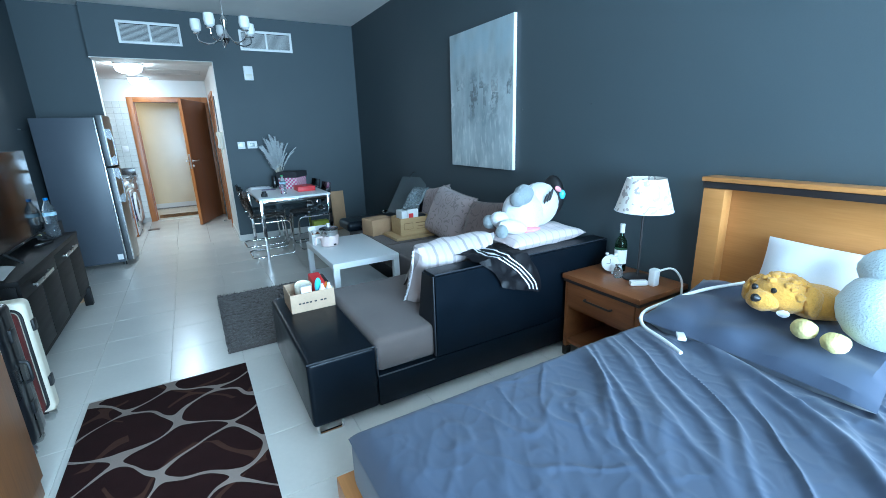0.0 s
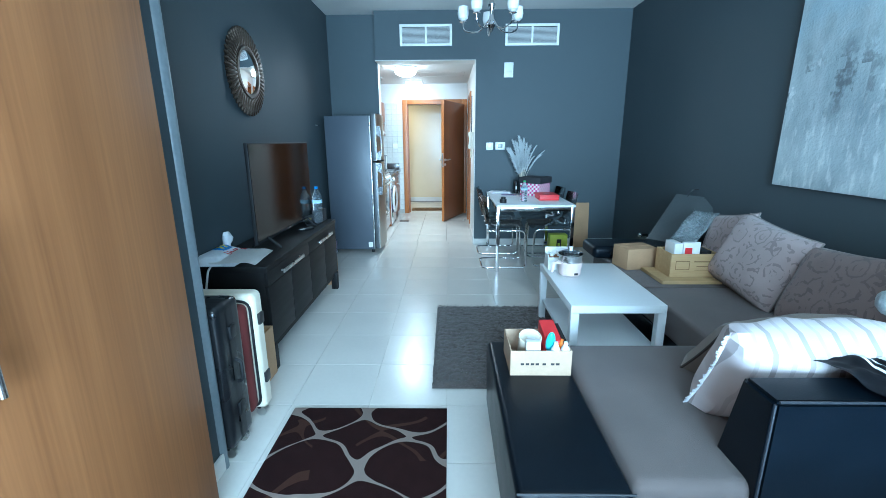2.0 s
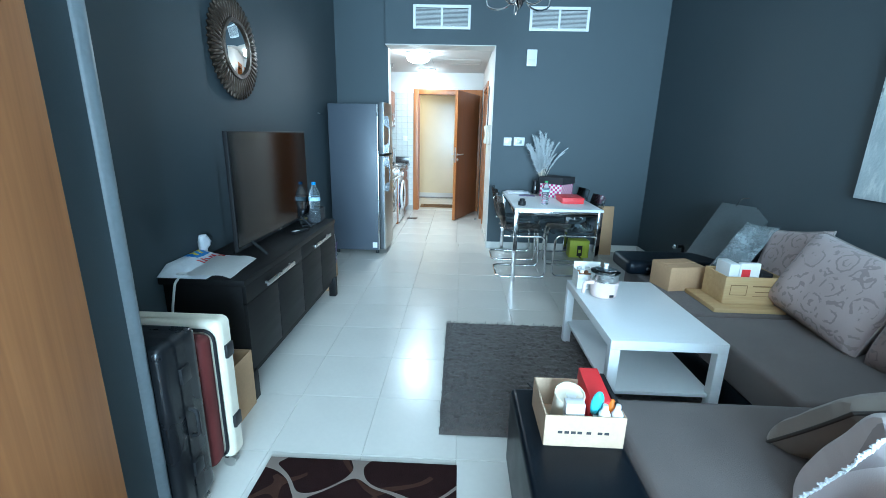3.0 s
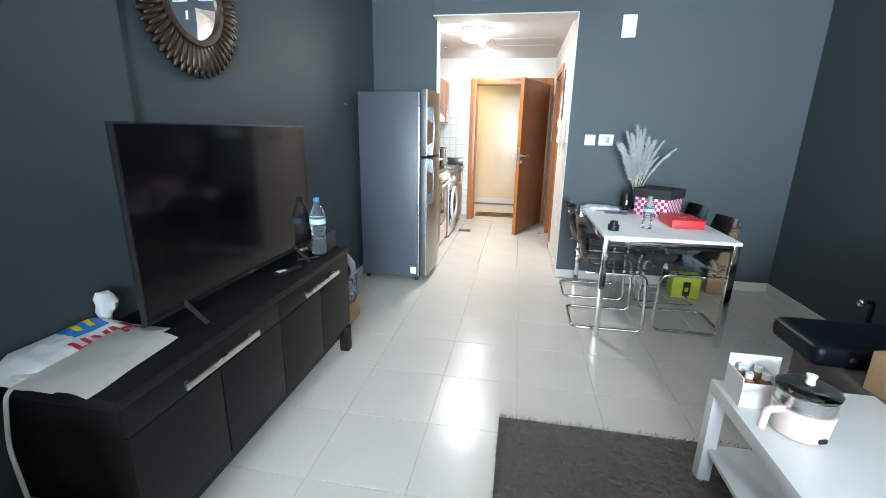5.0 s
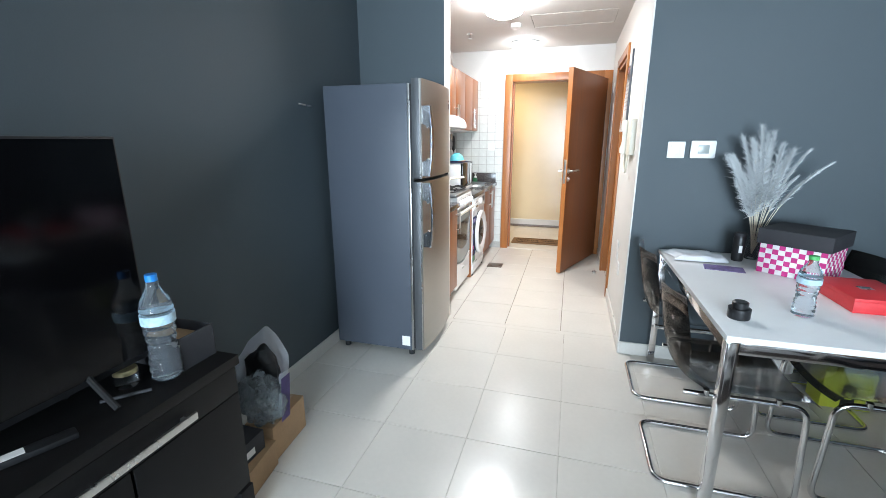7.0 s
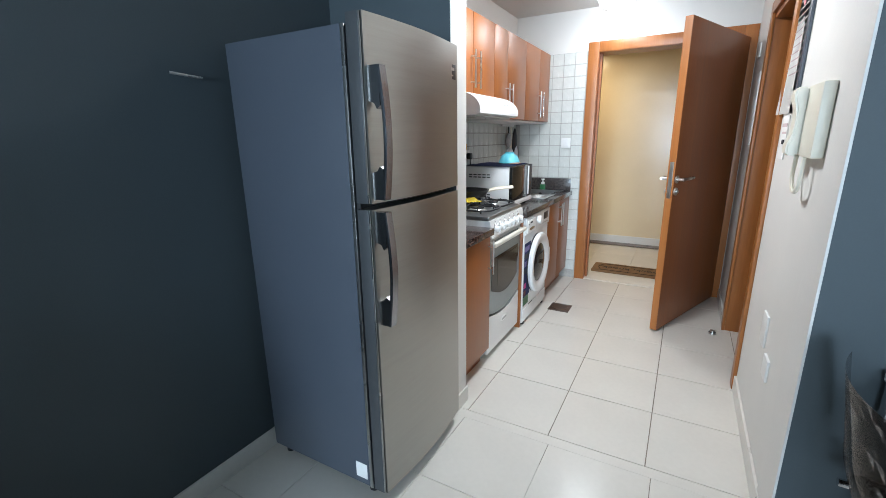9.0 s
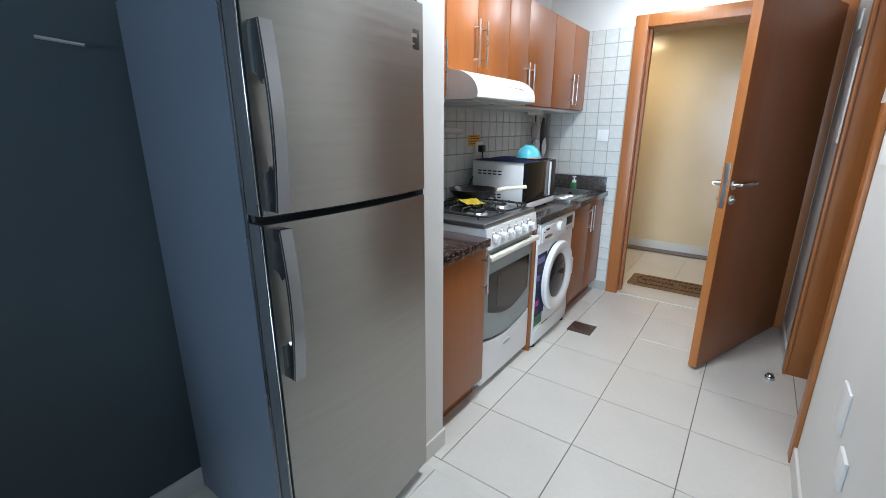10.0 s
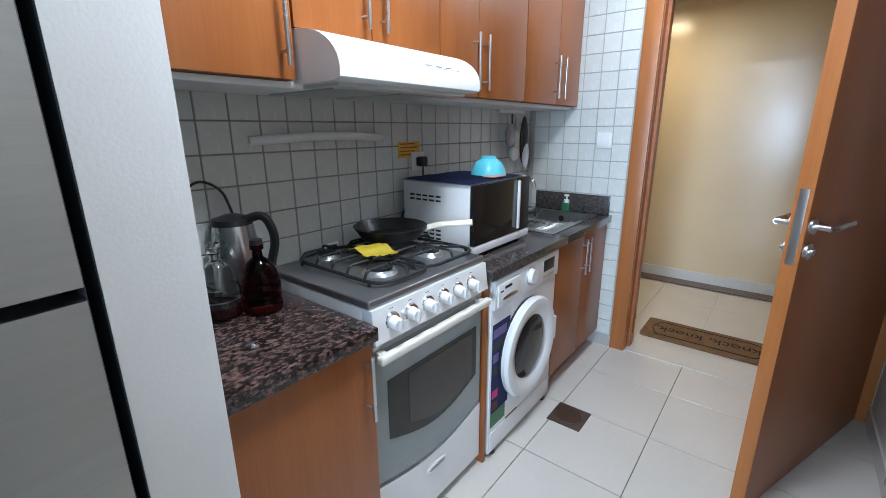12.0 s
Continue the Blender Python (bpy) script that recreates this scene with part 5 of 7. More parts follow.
part("display", box((XF + 0.0115, Y1 - 0.17, 0.745), (XF + 0.014, Y1 - 0.06, 0.80), 0.001), BLACK, w)
bm = cyl(bmesh.new(), (XF + 0.01, 7.645, 0.765), (XF + 0.034, 7.645, 0.765), 0.034, 0.030, 24)
part("dial", bm, WHITE, w)
part("dial_ring", cyl(bmesh.new(), (XF + 0.0105, 7.645, 0.765), (XF + 0.014, 7.645, 0.765), 0.042, 0.041, 24), SATIN, w)
for k in range(5):
    part("button", box((XF + 0.0115, Y1 - 0.17 + k * 0.024, 0.715), (XF + 0.0155, Y1 - 0.155 + k * 0.024, 0.726), 0.002, 1), SATIN, w)


def ring(bm, prof, c, seg=40):
    lathe(bm, prof, (0, 0, 0), seg)
    bm.transform(Matrix.Translation(c) @ Matrix.Rotation(radians(90), 4, "Y"))
    return bm


C = (XF, 7.645, 0.43)
dd = part("door_ring", ring(bmesh.new(), [(0.232, 0.012), (0.235, 0.03), (0.226, 0.044), (0.205, 0.047), (0.156, 0.034), (0.148, 0.024)], C), ENAMEL, w)
part("door_trim", ring(bmesh.new(), [(0.228, 0.0), (0.229, 0.012), (0.20, 0.0125)], C), GREYBOX, dd, "dark rear rim")
part("door_glass", ring(bmesh.new(), [(0.149, 0.026), (0.140, 0.030), (0.10, 0.040), (0.05, 0.046), (0.001, 0.048)], C), material("washer_glass", (0.022, 0.026, 0.030), 0.05, var=0.05, bump=0), dd, "dark round glass")
part("door_latch", box((XF + 0.02, 7.852, 0.38), (XF + 0.045, 7.885, 0.50), 0.006), WHITE, dd)
st = part("sticker", box((XF + 0.0002, Y0 + 0.012, 0.22), (XF + 0.0015, Y0 + 0.15, 0.63)), NAVY, w, "upright printed sticker strip")
for k in range(7):
    part("sticker_field", box((XF + 0.0015, Y0 + 0.018, 0.232 + k * 0.056), (XF + 0.0022, Y0 + 0.062 + 0.06 * (k > 4), 0.270 + k * 0.056)), (MAROON, MAGENTA, NAVY, GREYBOX, VIOLET, GREYBOX, VIOLET)[k], st)
part("sticker_field", box((XF + 0.0002, Y0 + 0.012, 0.15), (XF + 0.0017, Y0 + 0.13, 0.218)), GREEN, w, "green energy label")
part("sticker_field", box((XF + 0.0002, Y0 + 0.14, 0.10), (XF + 0.0015, Y0 + 0.24, 0.13)), GREYBOX, w)
part("kick_panel", box((XF - 0.004, Y0 + 0.01, 0.03), (XF + 0.004, Y1 - 0.01, 0.125), 0.003), ENAMEL, w)
for x in (-1.36, -0.82):
    for y in (Y0 + 0.05, Y1 - 0.05):
        part("foot", cyl(bmesh.new(), (x, y, 0), (x, y, 0.022), 0.02), BLACK, w)

# upper cabinets
UX, UZ0, UZ1 = -1.05, 1.510, 2.10


def wall_unit(y0, y1, z0, splits, handles, hz):
    u = thing("wall_cabinet", ((WX + UX) / 2, (y0 + y1) / 2, z0), "red-brown veneered wall cabinet with bar handles", "kitchen cabinet", "kitchen wall cabinets")
    part("body", box((WX, y0, z0), (UX - 0.02, y1, UZ1), 0.001), CABINET, u)
    ys = [y0, *splits, y1]
    for a, b, h in zip(ys, ys[1:], handles):
        d = part("door", box((UX - 0.019, a + 0.002, z0 + 0.001), (UX, b - 0.002, UZ1), 0.002), CABINET, u)
        bar_handle(d, UX, h, hz, hz + 0.215)
    return u


wall_unit(6.33, 6.737, UZ0, [], [6.70], 1.540)
wall_unit(6.740, 7.348, 1.640, [7.016], [6.98, 7.055], 1.668)
wall_unit(7.351, 8.006, UZ0, [7.60], [7.565, 7.635], 1.535)
wall_unit(8.009, 8.682, UZ0, [8.375], [8.335, 8.415], 1.540)
solid("cabinet_light_rail", box((WX, 6.33, 1.492), (UX - 0.03, 8.68, 1.508), 0.001), WHITE, "pale underside board below the wall cabinets", "trim")

h = thing("cooker_hood", (-1.16, 7.05, 1.49), "white curved cooker hood under the wall cabinets", "cooker hood")
pts = [(WX, 1.502), (-0.905, 1.502), (-0.880, 1.510), (-0.878, 1.528)] + [(-0.878 - 0.172 * (1 - math.cos(k / 10 * math.pi / 2)), 1.528 + 0.108 * math.sin(k / 10 * math.pi / 2)) for k in range(1, 11)] + [(-1.05, 1.638), (WX, 1.638)]
part("canopy", prism(bmesh.new(), pts, "y", 6.745, 7.356), ENAMEL, h)
part("underside", box((-1.34, 6.775, 1.4925), (-0.925, 7.33, 1.5015), 0.002), material("hood_grey_enamel", (0.50, 0.51, 0.50), 0.4, var=0.04), h, "grey underside plate")
for y in (6.80, 7.06):
    part("filter", box((-1.30, y, 1.4885), (-0.98, y + 0.235, 1.4924), 0.001), SILVER_TRIM, h, "metal mesh grease filter")
bm = bmesh.new()
bx(bm, (-0.004, -0.115, -0.009), (0.004, 0.115, 0.009), 0.003)
bm.transform(pose(-0.8935, 7.135, 1.571, 0, -28, 0))
part("control_strip", bm, WHITE, h)
for k in range(3):
    bm = box((-0.003, -0.016, -0.004), (0.003, 0.016, 0.004), 0.001, 1)
    bm.transform(pose(-0.8895, 7.09 + 0.05 * k, 1.572, 0, -28, 0))
    part("switch", bm, SILVER_TRIM, h)

# things on the worktops
m = thing("microwave", (-1.21, 7.82, 0.87), "white microwave oven with a dark door on the worktop", "microwave")
A, B, C0, D0 = -1.30, -0.945, 7.395, 7.865
part("case", box((A, C0, 0.885), (B, D0, 1.172), 0.006), ENAMEL, m)
part("door", box((B, C0 + 0.004, 0.925), (B + 0.022, D0 - 0.11, 1.169), 0.004), OVEN_DARK, m, "dark glass door")
part("control_panel", box((B, D0 - 0.107, 0.925), (B + 0.020, D0 - 0.004, 1.169), 0.004), BLACK, m)
part("lower_strip", box((B, C0 + 0.004, 0.888), (B + 0.022, D0 - 0.004, 0.922), 0.003), ENAMEL, m)
part("door_handle", box((B + 0.022, D0 - 0.125, 0.94), (B + 0.034, D0 - 0.112, 1.16), 0.004), WHITE, m)
for r in range(4):
    for k in range(5):
        for zz in (0.91, 1.09):
            if zz > 1 and r > 1:
                continue
            part("vent_slot", box((A + 0.04 + k * 0.036, C0 - 0.0012, zz + r * 0.018), (A + 0.066 + k * 0.036, C0 + 0.002, zz + 0.008 + r * 0.018)), GREYBOX, m)
for x in (A + 0.03, B - 0.03):
    for y in (C0 + 0.03, D0 - 0.03):
        part("foot", cyl(bmesh.new(), (x, y, 0.87), (x, y, 0.886), 0.014), BLACK, m)
def cloth(u, v):
    x, y = -1.31 + 0.37 * u, 7.385 + 0.45 * v
    return x, y, 1.176 + 0.003 * noise.noise((x * 20, y * 20, 0))
bm = grid(bmesh.new(), 16, 16, cloth)
bmesh.ops.solidify(bm, geom=bm.faces[:], thickness=0.003)
solid("cloth", bm, NAVY, "navy cloth spread on the microwave", "cloth")
bm = lathe(bmesh.new(), [(0.082, 0), (0.078, 0.02), (0.06, 0.055), (0.035, 0.072), (0.034, 0.082), (0.001, 0.082)], (-1.07, 7.725, 1.181))
solid("bowl", bm, CYAN, "aqua blue bowl turned upside down on the microwave", "bowl")
bm = box((-1.02, 7.60, 1.181), (-0.96, 7.70, 1.186), 0.002)
solid("packet", bm, material("orange_packet", (0.55, 0.32, 0.22), 0.5), "small flat orange and white packet", "packet")

k = thing("kettle", (-1.31, 6.635, 0.87), "brushed steel electric kettle with a black handle", "kettle")
part("base", lathe(bmesh.new(), [(0.078, 0), (0.08, 0.012), (0.072, 0.022)], (-1.31, 6.635, 0.87)), BLACK, k)
part("jug", lathe(bmesh.new(), [(0.074, 0), (0.076, 0.03), (0.068, 0.14), (0.060, 0.20), (0.058, 0.21)], (-1.31, 6.635, 0.893)), STEEL_SINK, k)
part("lid", lathe(bmesh.new(), [(0.060, 0), (0.058, 0.018), (0.02, 0.03), (0.001, 0.032)], (-1.31, 6.635, 1.103)), BLACK, k)
part("handle", tube(bmesh.new(), rounded([(-1.275, 6.655, 1.115), (-1.235, 6.70, 1.135), (-1.21, 6.72, 1.06), (-1.235, 6.70, 0.95), (-1.265, 6.665, 0.93)], 0.05), 0.017, 10, 0.8), BLACK, k)
part("cord", tube(bmesh.new(), rounded([(-1.33, 6.57, 0.885), (-1.355, 6.49, 0.95), (-1.357, 6.50, 1.18), (-1.355, 6.57, 1.245), (-1.335, 6.63, 1.21), (-1.33, 6.65, 1.13)], 0.08), 0.004, 6), BLACK, k)


def jug_bottle(x, y, mat, label):
    b = thing("glass_bottle", (x, y, 0.87), label, "bottle", "squat bottles beside the kettle")
    shape = [(0.046, 0), (0.055, 0.008), (0.056, 0.05), (0.0535, 0.055), (0.0555, 0.06), (0.055, 0.085), (0.052, 0.09), (0.053, 0.095), (0.046, 0.125), (0.030, 0.150), (0.015, 0.163), (0.013, 0.182), (0.019, 0.187), (0.019, 0.20)]
    inner = [(r - 0.002, h + 0.003) for r, h in reversed(shape)] if mat == CLEAR_GLASS else []
    part("glass", lathe(bmesh.new(), shape + inner, (x, y, 0.8705)), mat, b)
    part("cap", cyl(bmesh.new(), (x, y, 1.0705), (x, y, 1.0855), 0.019, 0.017), mat if mat == CLEAR_GLASS else BLACK, b)
    return b


b = jug_bottle(-1.185, 6.515, CLEAR_GLASS, "clear squat glass bottle with a little red liquid")
part("liquid", lathe(bmesh.new(), [(0.043, 0), (0.051, 0.006), (0.051, 0.035)], (-1.185, 6.515, 0.874)), WINE, b, "red liquid")
jug_bottle(-1.135, 6.612, WINE, "dark red squat glass bottle with a black cap")

p = thing("frying_pan", (-1.15, 7.16, 0.975), "dark nonstick frying pan with a cream handle on the cooker", "frying pan")
part("body", lathe(bmesh.new(), [(0.095, 0), (0.112, 0.007), (0.142, 0.052), (0.139, 0.053), (0.108, 0.012), (0.001, 0.008)], (-1.15, 7.16, 0.9765), 40), PAN_MAT, p)
part("handle", tube(bmesh.new(), rounded([(-1.045, 7.245, 1.015), (-1.0, 7.275, 1.03), (-0.895, 7.345, 1.04)], 0.05), 0.014, 10, 0.6), CREAM, p)
def rag(u, v):
    x, y = -1.14 + 0.12 * u + 0.03 * v, 6.93 + 0.11 * v
    return x, y, 0.984 + 0.012 * noise.noise((x * 30, y * 30, 2)) + 0.01 * math.sin(u * 5)
bm = grid(bmesh.new(), 12, 12, rag)
bmesh.ops.solidify(bm, geom=bm.faces[:], thickness=0.003)
solid("cleaning_cloth", bm, YELLOW, "crumpled yellow cleaning cloth on the cooker", "cloth")
s = thing("soap_bottle", (-1.06, 8.645, 0.87), "clear soap bottle with green liquid and a white pump", "soap bottle")
part("liquid", box((-1.085, 8.630, 0.8705), (-1.035, 8.658, 0.925), 0.006), GREEN, s)
part("pump", lathe(bmesh.new(), [(0.018, 0), (0.018, 0.02), (0.006, 0.022), (0.006, 0.04), (0.016, 0.042), (0.016, 0.052)], (-1.06, 8.645, 0.9255), 14), WHITE, s)

# on the tiled walls
r = thing("towel_rail", (KX + 0.03, 7.05, 1.35), "white curved plastic rail fixed on the tiles", "rail")
part("bar", tube(bmesh.new(), [(KX + 0.018 + 0.035 * math.sin(math.pi * k / 12) ** 0.6, 6.752 + 0.59 * k / 12, 1.348 + 0.012 * math.sin(math.pi * k / 12)) for k in range(13)], 0.018, 10, 0.7), WHITE, r)
s = thing("warning_sign", (KX + 0.017, 7.56, 1.29), "small yellow warning sticker with fine print", "sign")
part("sheet", box((KX + 0.0165, 7.440, 1.257), (KX + 0.0185, 7.580, 1.328)), material("amber_sticker", (0.72, 0.40, 0.02), 0.45), s)
for k in range(4):
    part("text_line", box((KX + 0.0185, 7.452, 1.268 + k * 0.016), (KX + 0.0192, 7.568 - 0.02 * (k % 2), 1.273 + k * 0.016)), material("sign_ink", (0.16, 0.06, 0.01), 0.6), s)
s = thing("power_socket", (KX + 0.016, 7.565, 1.20), "white wall socket with a black plug", "socket")
part("plate", box((KX + 0.0162, 7.52, 1.195), (KX + 0.026, 7.61, 1.28), 0.003), WHITE, s)
part("plug", box((KX + 0.026, 7.545, 1.215), (KX + 0.062, 7.595, 1.26), 0.010, 3), BLACK, s)
part("cord", tube(bmesh.new(), rounded([(KX + 0.05, 7.57, 1.22), (KX + 0.06, 7.56, 1.12), (KX + 0.03, 7.46, 1.05), (KX + 0.025, 7.42, 0.93), (KX + 0.03, 7.56, 0.88)], 0.08), 0.004, 6), BLACK, s)
s = thing("light_switch", (-0.865, FY - 0.016, 1.28), "white square switch on the tiled wall", "light switch")
part("plate", box((-0.910, FY - 0.028, 1.268), (-0.822, FY - 0.0162, 1.360), 0.004), WHITE, s)
part("rocker", box((-0.893, FY - 0.031, 1.285), (-0.839, FY - 0.027, 1.343), 0.002), ENAMEL, s)
s = thing("small_hook_tag", (KX + 0.02, 6.98, 0.90), "small white card holder on the tiles above the hob", "card")
part("card", box((KX + 0.0165, 6.995, 0.922), (KX + 0.03, 7.07, 0.948), 0.003), WHITE, s)
hk = thing("utensil_rack", (KX + 0.03, 8.42, 1.44), "white hook rail hung with kitchen utensils", "utensil rack")
part("rail", box((KX + 0.0165, 8.27, 1.472), (KX + 0.04, 8.58, 1.506), 0.008), WHITE, hk)
for k in range(4):
    part("hook", tube(bmesh.new(), rounded([(KX + 0.035, 8.335 + k * 0.06, 1.488), (KX + 0.037, 8.335 + k * 0.06, 1.465), (KX + 0.052, 8.335 + k * 0.06, 1.468)], 0.01), 0.003, 6), WHITE, hk)
u = thing("strainer", (KX + 0.06, 8.335, 1.24), "round grey mesh strainer hanging from a hook", "strainer")
bm = sph(bmesh.new(), (KX + 0.075, 8.335, 1.345), (0.022, 0.055, 0.07), 16)
part("bowl", bm, material("wire_mesh", (0.30, 0.30, 0.30), 0.45, 0.6, scale=60, bump=0.4), u)
part("handle", tube(bmesh.new(), [(KX + 0.05, 8.335, 1.47), (KX + 0.06, 8.335, 1.41)], 0.005, 6), SATIN, u)
u = thing("ladle", (KX + 0.05, 8.40, 1.2), "white plastic ladle hanging from a hook", "ladle")
bm = tube(bmesh.new(), [(KX + 0.05, 8.395, 1.47), (KX + 0.055, 8.395, 1.28)], 0.006, 8)
part("handle", bm, BLACK, u)
part("scoop", sph(bmesh.new(), (KX + 0.07, 8.395, 1.235), (0.028, 0.034, 0.045), 14), WHITE, u)
u = thing("spatula", (KX + 0.05, 8.455, 1.2), "cream slotted spatula hanging from a hook", "spatula")
part("handle", tube(bmesh.new(), [(KX + 0.05, 8.455, 1.47), (KX + 0.055, 8.455, 1.36)], 0.007, 8), CREAM, u)
part("blade", box((KX + 0.045, 8.425, 1.20), (KX + 0.056, 8.485, 1.37), 0.005), CREAM, u)
u = thing("oven_glove", (KX + 0.06, 8.53, 1.1), "black and white oven glove hanging from a hook", "oven glove")
bm = bmesh.new()
sph(bm, (KX + 0.065, 8.525, 1.31), (0.02, 0.04, 0.15), 16)
part("glove", bm, BLACK, u)
part("patch", sph(bmesh.new(), (KX + 0.078, 8.53, 1.22), (0.016, 0.036, 0.08), 14), PILLOW_WHITE, u)

# floor drain, door stop, mat
d = thing("floor_drain", (-0.637, 7.844, 0), "square brown floor drain with a round steel cover", "floor drain")
part("plate", box((-0.72, 7.76, 0.0), (-0.555, 7.925, 0.0045), 0.001), material("drain_brown", (0.075, 0.05, 0.038), 0.3), d)
part("cover", lathe(bmesh.new(), [(0.062, 0.0046), (0.06, 0.0075), (0.001, 0.0075)], (-0.637, 7.843, 0)), material("drain_bronze", (0.16, 0.12, 0.09), 0.3, 0.8), d)
s = thing("door_stop", (0.441, 7.844, 0), "small steel floor door stop", "door stop")
part("body", lathe(bmesh.new(), [(0.022, 0), (0.022, 0.012), (0.014, 0.03), (0.001, 0.033)], (0.441, 7.844, 0.0)), SATIN, s)
part("bumper", lathe(bmesh.new(), [(0.016, 0), (0.023, 0.004), (0.016, 0.010)], (0.441, 7.844, 0.012)), BLACK, s)

mat = thing("doormat", (-0.23, 9.15, 0), "brown coir doormat with black lettering outside the door", "doormat")
pts = []
for cx, cy, a0 in ((0.37, 0.14, 0), (-0.37, 0.14, 90), (-0.37, -0.14, 180), (0.37, -0.14, 270)):
    sx, sy = (1 if cx > 0 else -1), (1 if cy > 0 else -1)
    for k in range(5):
        a = radians(a0 + 22.5 * k)
        pts.append((-0.23 + cx - sx * 0.02 + 0.03 * math.cos(a), 9.15 + cy - sy * 0.0 + 0.02 * math.sin(a)))
part("mat_body", prism(bmesh.new(), pts, "z", 0.001, 0.016), COIR, mat)
INK = material("mat_ink", (0.02, 0.014, 0.01), 0.95, bump=0.4)
bm = tube(bmesh.new(), rounded([(-0.52, 9.04, 0.0165), (0.06, 9.04, 0.0165), (0.10, 9.15, 0.0165), (0.06, 9.26, 0.0165), (-0.52, 9.26, 0.0165), (-0.56, 9.15, 0.0165), (-0.52, 9.04, 0.0165)], 0.03), 0.005, 6, 0.4)
part("border_line", bm, INK, mat)


def lettering(text, size, m, mat_, parent, name="lettering"):
    cu = bpy.data.curves.new(name, "FONT")
    cu.body, cu.size, cu.align_x, cu.align_y, cu.extrude = text, size, "CENTER", "CENTER", 0.0006
    tmp = new("tmp", cu)
    me = bpy.data.meshes.new_from_object(tmp)
    bpy.data.objects.remove(tmp)
    me.materials.append(mat_)
    ob = new(name, me)
    me.transform(Matrix.Translation(-ORIGIN[parent.name]) @ m)
    ob.parent = parent
    return ob


lettering("knock, knock.", 0.11, pose(-0.23, 9.15, 0.0172, 0, 0, 180), INK, mat)

# ---------- soft things ----------
def placed(bm, m):
    bm.transform(m)
    return bm


def pad(name, w, h, t, m, mat, label, category="cushion", group="", ruff=0.01, seed=1.0, cord=None):
    o = thing(name, m.translation, label, category, group)
    part("cover", placed(cushion(bmesh.new(), w, h, t, 20, ruff, seed), m), mat, o)
    if cord:
        n = 60
        pts = []
        for k in range(n + 1):
            s = 4 * k / n
            i, f = int(s) % 4, s - int(s)
            a, b = ((2 * f - 1, -1), (1, 2 * f - 1), (1 - 2 * f, 1), (-1, 1 - 2 * f))[i]
            pts.append(m @ Vector((a * w / 2 * (1 - 0.06 * (1 - b * b)), b * h / 2 * (1 - 0.06 * (1 - a * a)), 0)))
        part("edge_cord", tube(bmesh.new(), pts, 0.006, 6), cord, o, "corded edge")
    return o


# sofa cushions: local x runs along the back, local y up the back
def lean(x, y, z, turn, tilt, roll=0):
    return Matrix.Translation((x, y, z)) @ Matrix.Rotation(radians(turn), 4, "Z") @ Matrix.Rotation(radians(tilt), 4, "X") @ Matrix.Rotation(radians(roll), 4, "Z")


SEAMS = material("cushion_cord", (0.30, 0.26, 0.24), 0.85)
pad("back_cushion", 0.66, 0.50, 0.24, lean(2.17, 2.84, 0.655, -90, 66, -6), FLORAL, "taupe back cushion printed with roses", "cushion", "sofa back cushions", cord=SEAMS)
pad("back_cushion", 0.62, 0.48, 0.23, lean(2.19, 2.22, 0.64, -90, 64, 6), FLORAL_DARK, "brown back cushion printed with roses", "cushion", "sofa back cushions", seed=4)
pad("back_cushion", 0.46, 0.44, 0.16, lean(2.30, 3.36, 0.66, -90, 72, 12), FLORAL, "taupe rose-print cushion behind the crate", "cushion", "sofa back cushions", seed=7, cord=SEAMS)
# striped cushion with fringed ends, tipped against the backrest
M = lean(1.375, 1.535, 0.622, 180, 63, -2)
o = pad("striped_cushion", 0.56, 0.45, 0.24, M, STRIPED, "plump cream and grey striped cushion against the sofa back", ruff=0.03, seed=2)
bm = bmesh.new()
for e in (-1, 1):
    for k in range(80):
        q = -0.205 + 0.41 * k / 79
        w = 0.28 * (1 - 0.06 * (1 - (q / 0.21) ** 2))
        d = Vector((e * random.uniform(0.006, 0.016), random.uniform(-0.004, 0.004), random.uniform(-0.008, 0.004)))
        tube(bm, [M @ Vector((e * w, q, 0)), M @ (Vector((e * w, q, 0)) + d)], 0.003, 4)
tagged(part("fringe", bm, PILLOW_WHITE, o, "short white fringe"), kind="stuff")
pad("brown_cushion", 0.58, 0.42, 0.16, lean(1.50, 1.80, 0.575, 186, 50, -4), BROWN_CUSHION, "brown corded cushion leaning on the striped one", "cushion", cord=material("dark_cord", (0.05, 0.04, 0.035), 0.85), seed=9)
pad("lined_cushion", 0.66, 0.30, 0.10, pose(1.99, 1.42, 0.765, 2, 0, 3), PALE_STRIPE, "pale pink-lined flat cushion lying on the sofa back", "cushion", seed=12)

# plush toy on the lined cushion: one mesh
def plush(name, blobs, mats, label, at, size=1.0):
    bm = bmesh.new()
    for c, r, rot, mi in blobs:
        n0 = len(bm.faces)
        sph(bm, c, r, 22 if max(r) > 0.022 else 8, Euler([radians(a) for a in rot]).to_matrix().to_4x4())
        bm.faces.ensure_lookup_table()
        for f in bm.faces[n0:]:
            f.material_index = mi
    for v in bm.verts:
        v.co += v.normal * 0.004 * noise.noise(v.co * 40)
        v.co = Vector(at) + (v.co - Vector(at)) * size
    return solid(name, bm, mats, label, "plush toy", at=at)


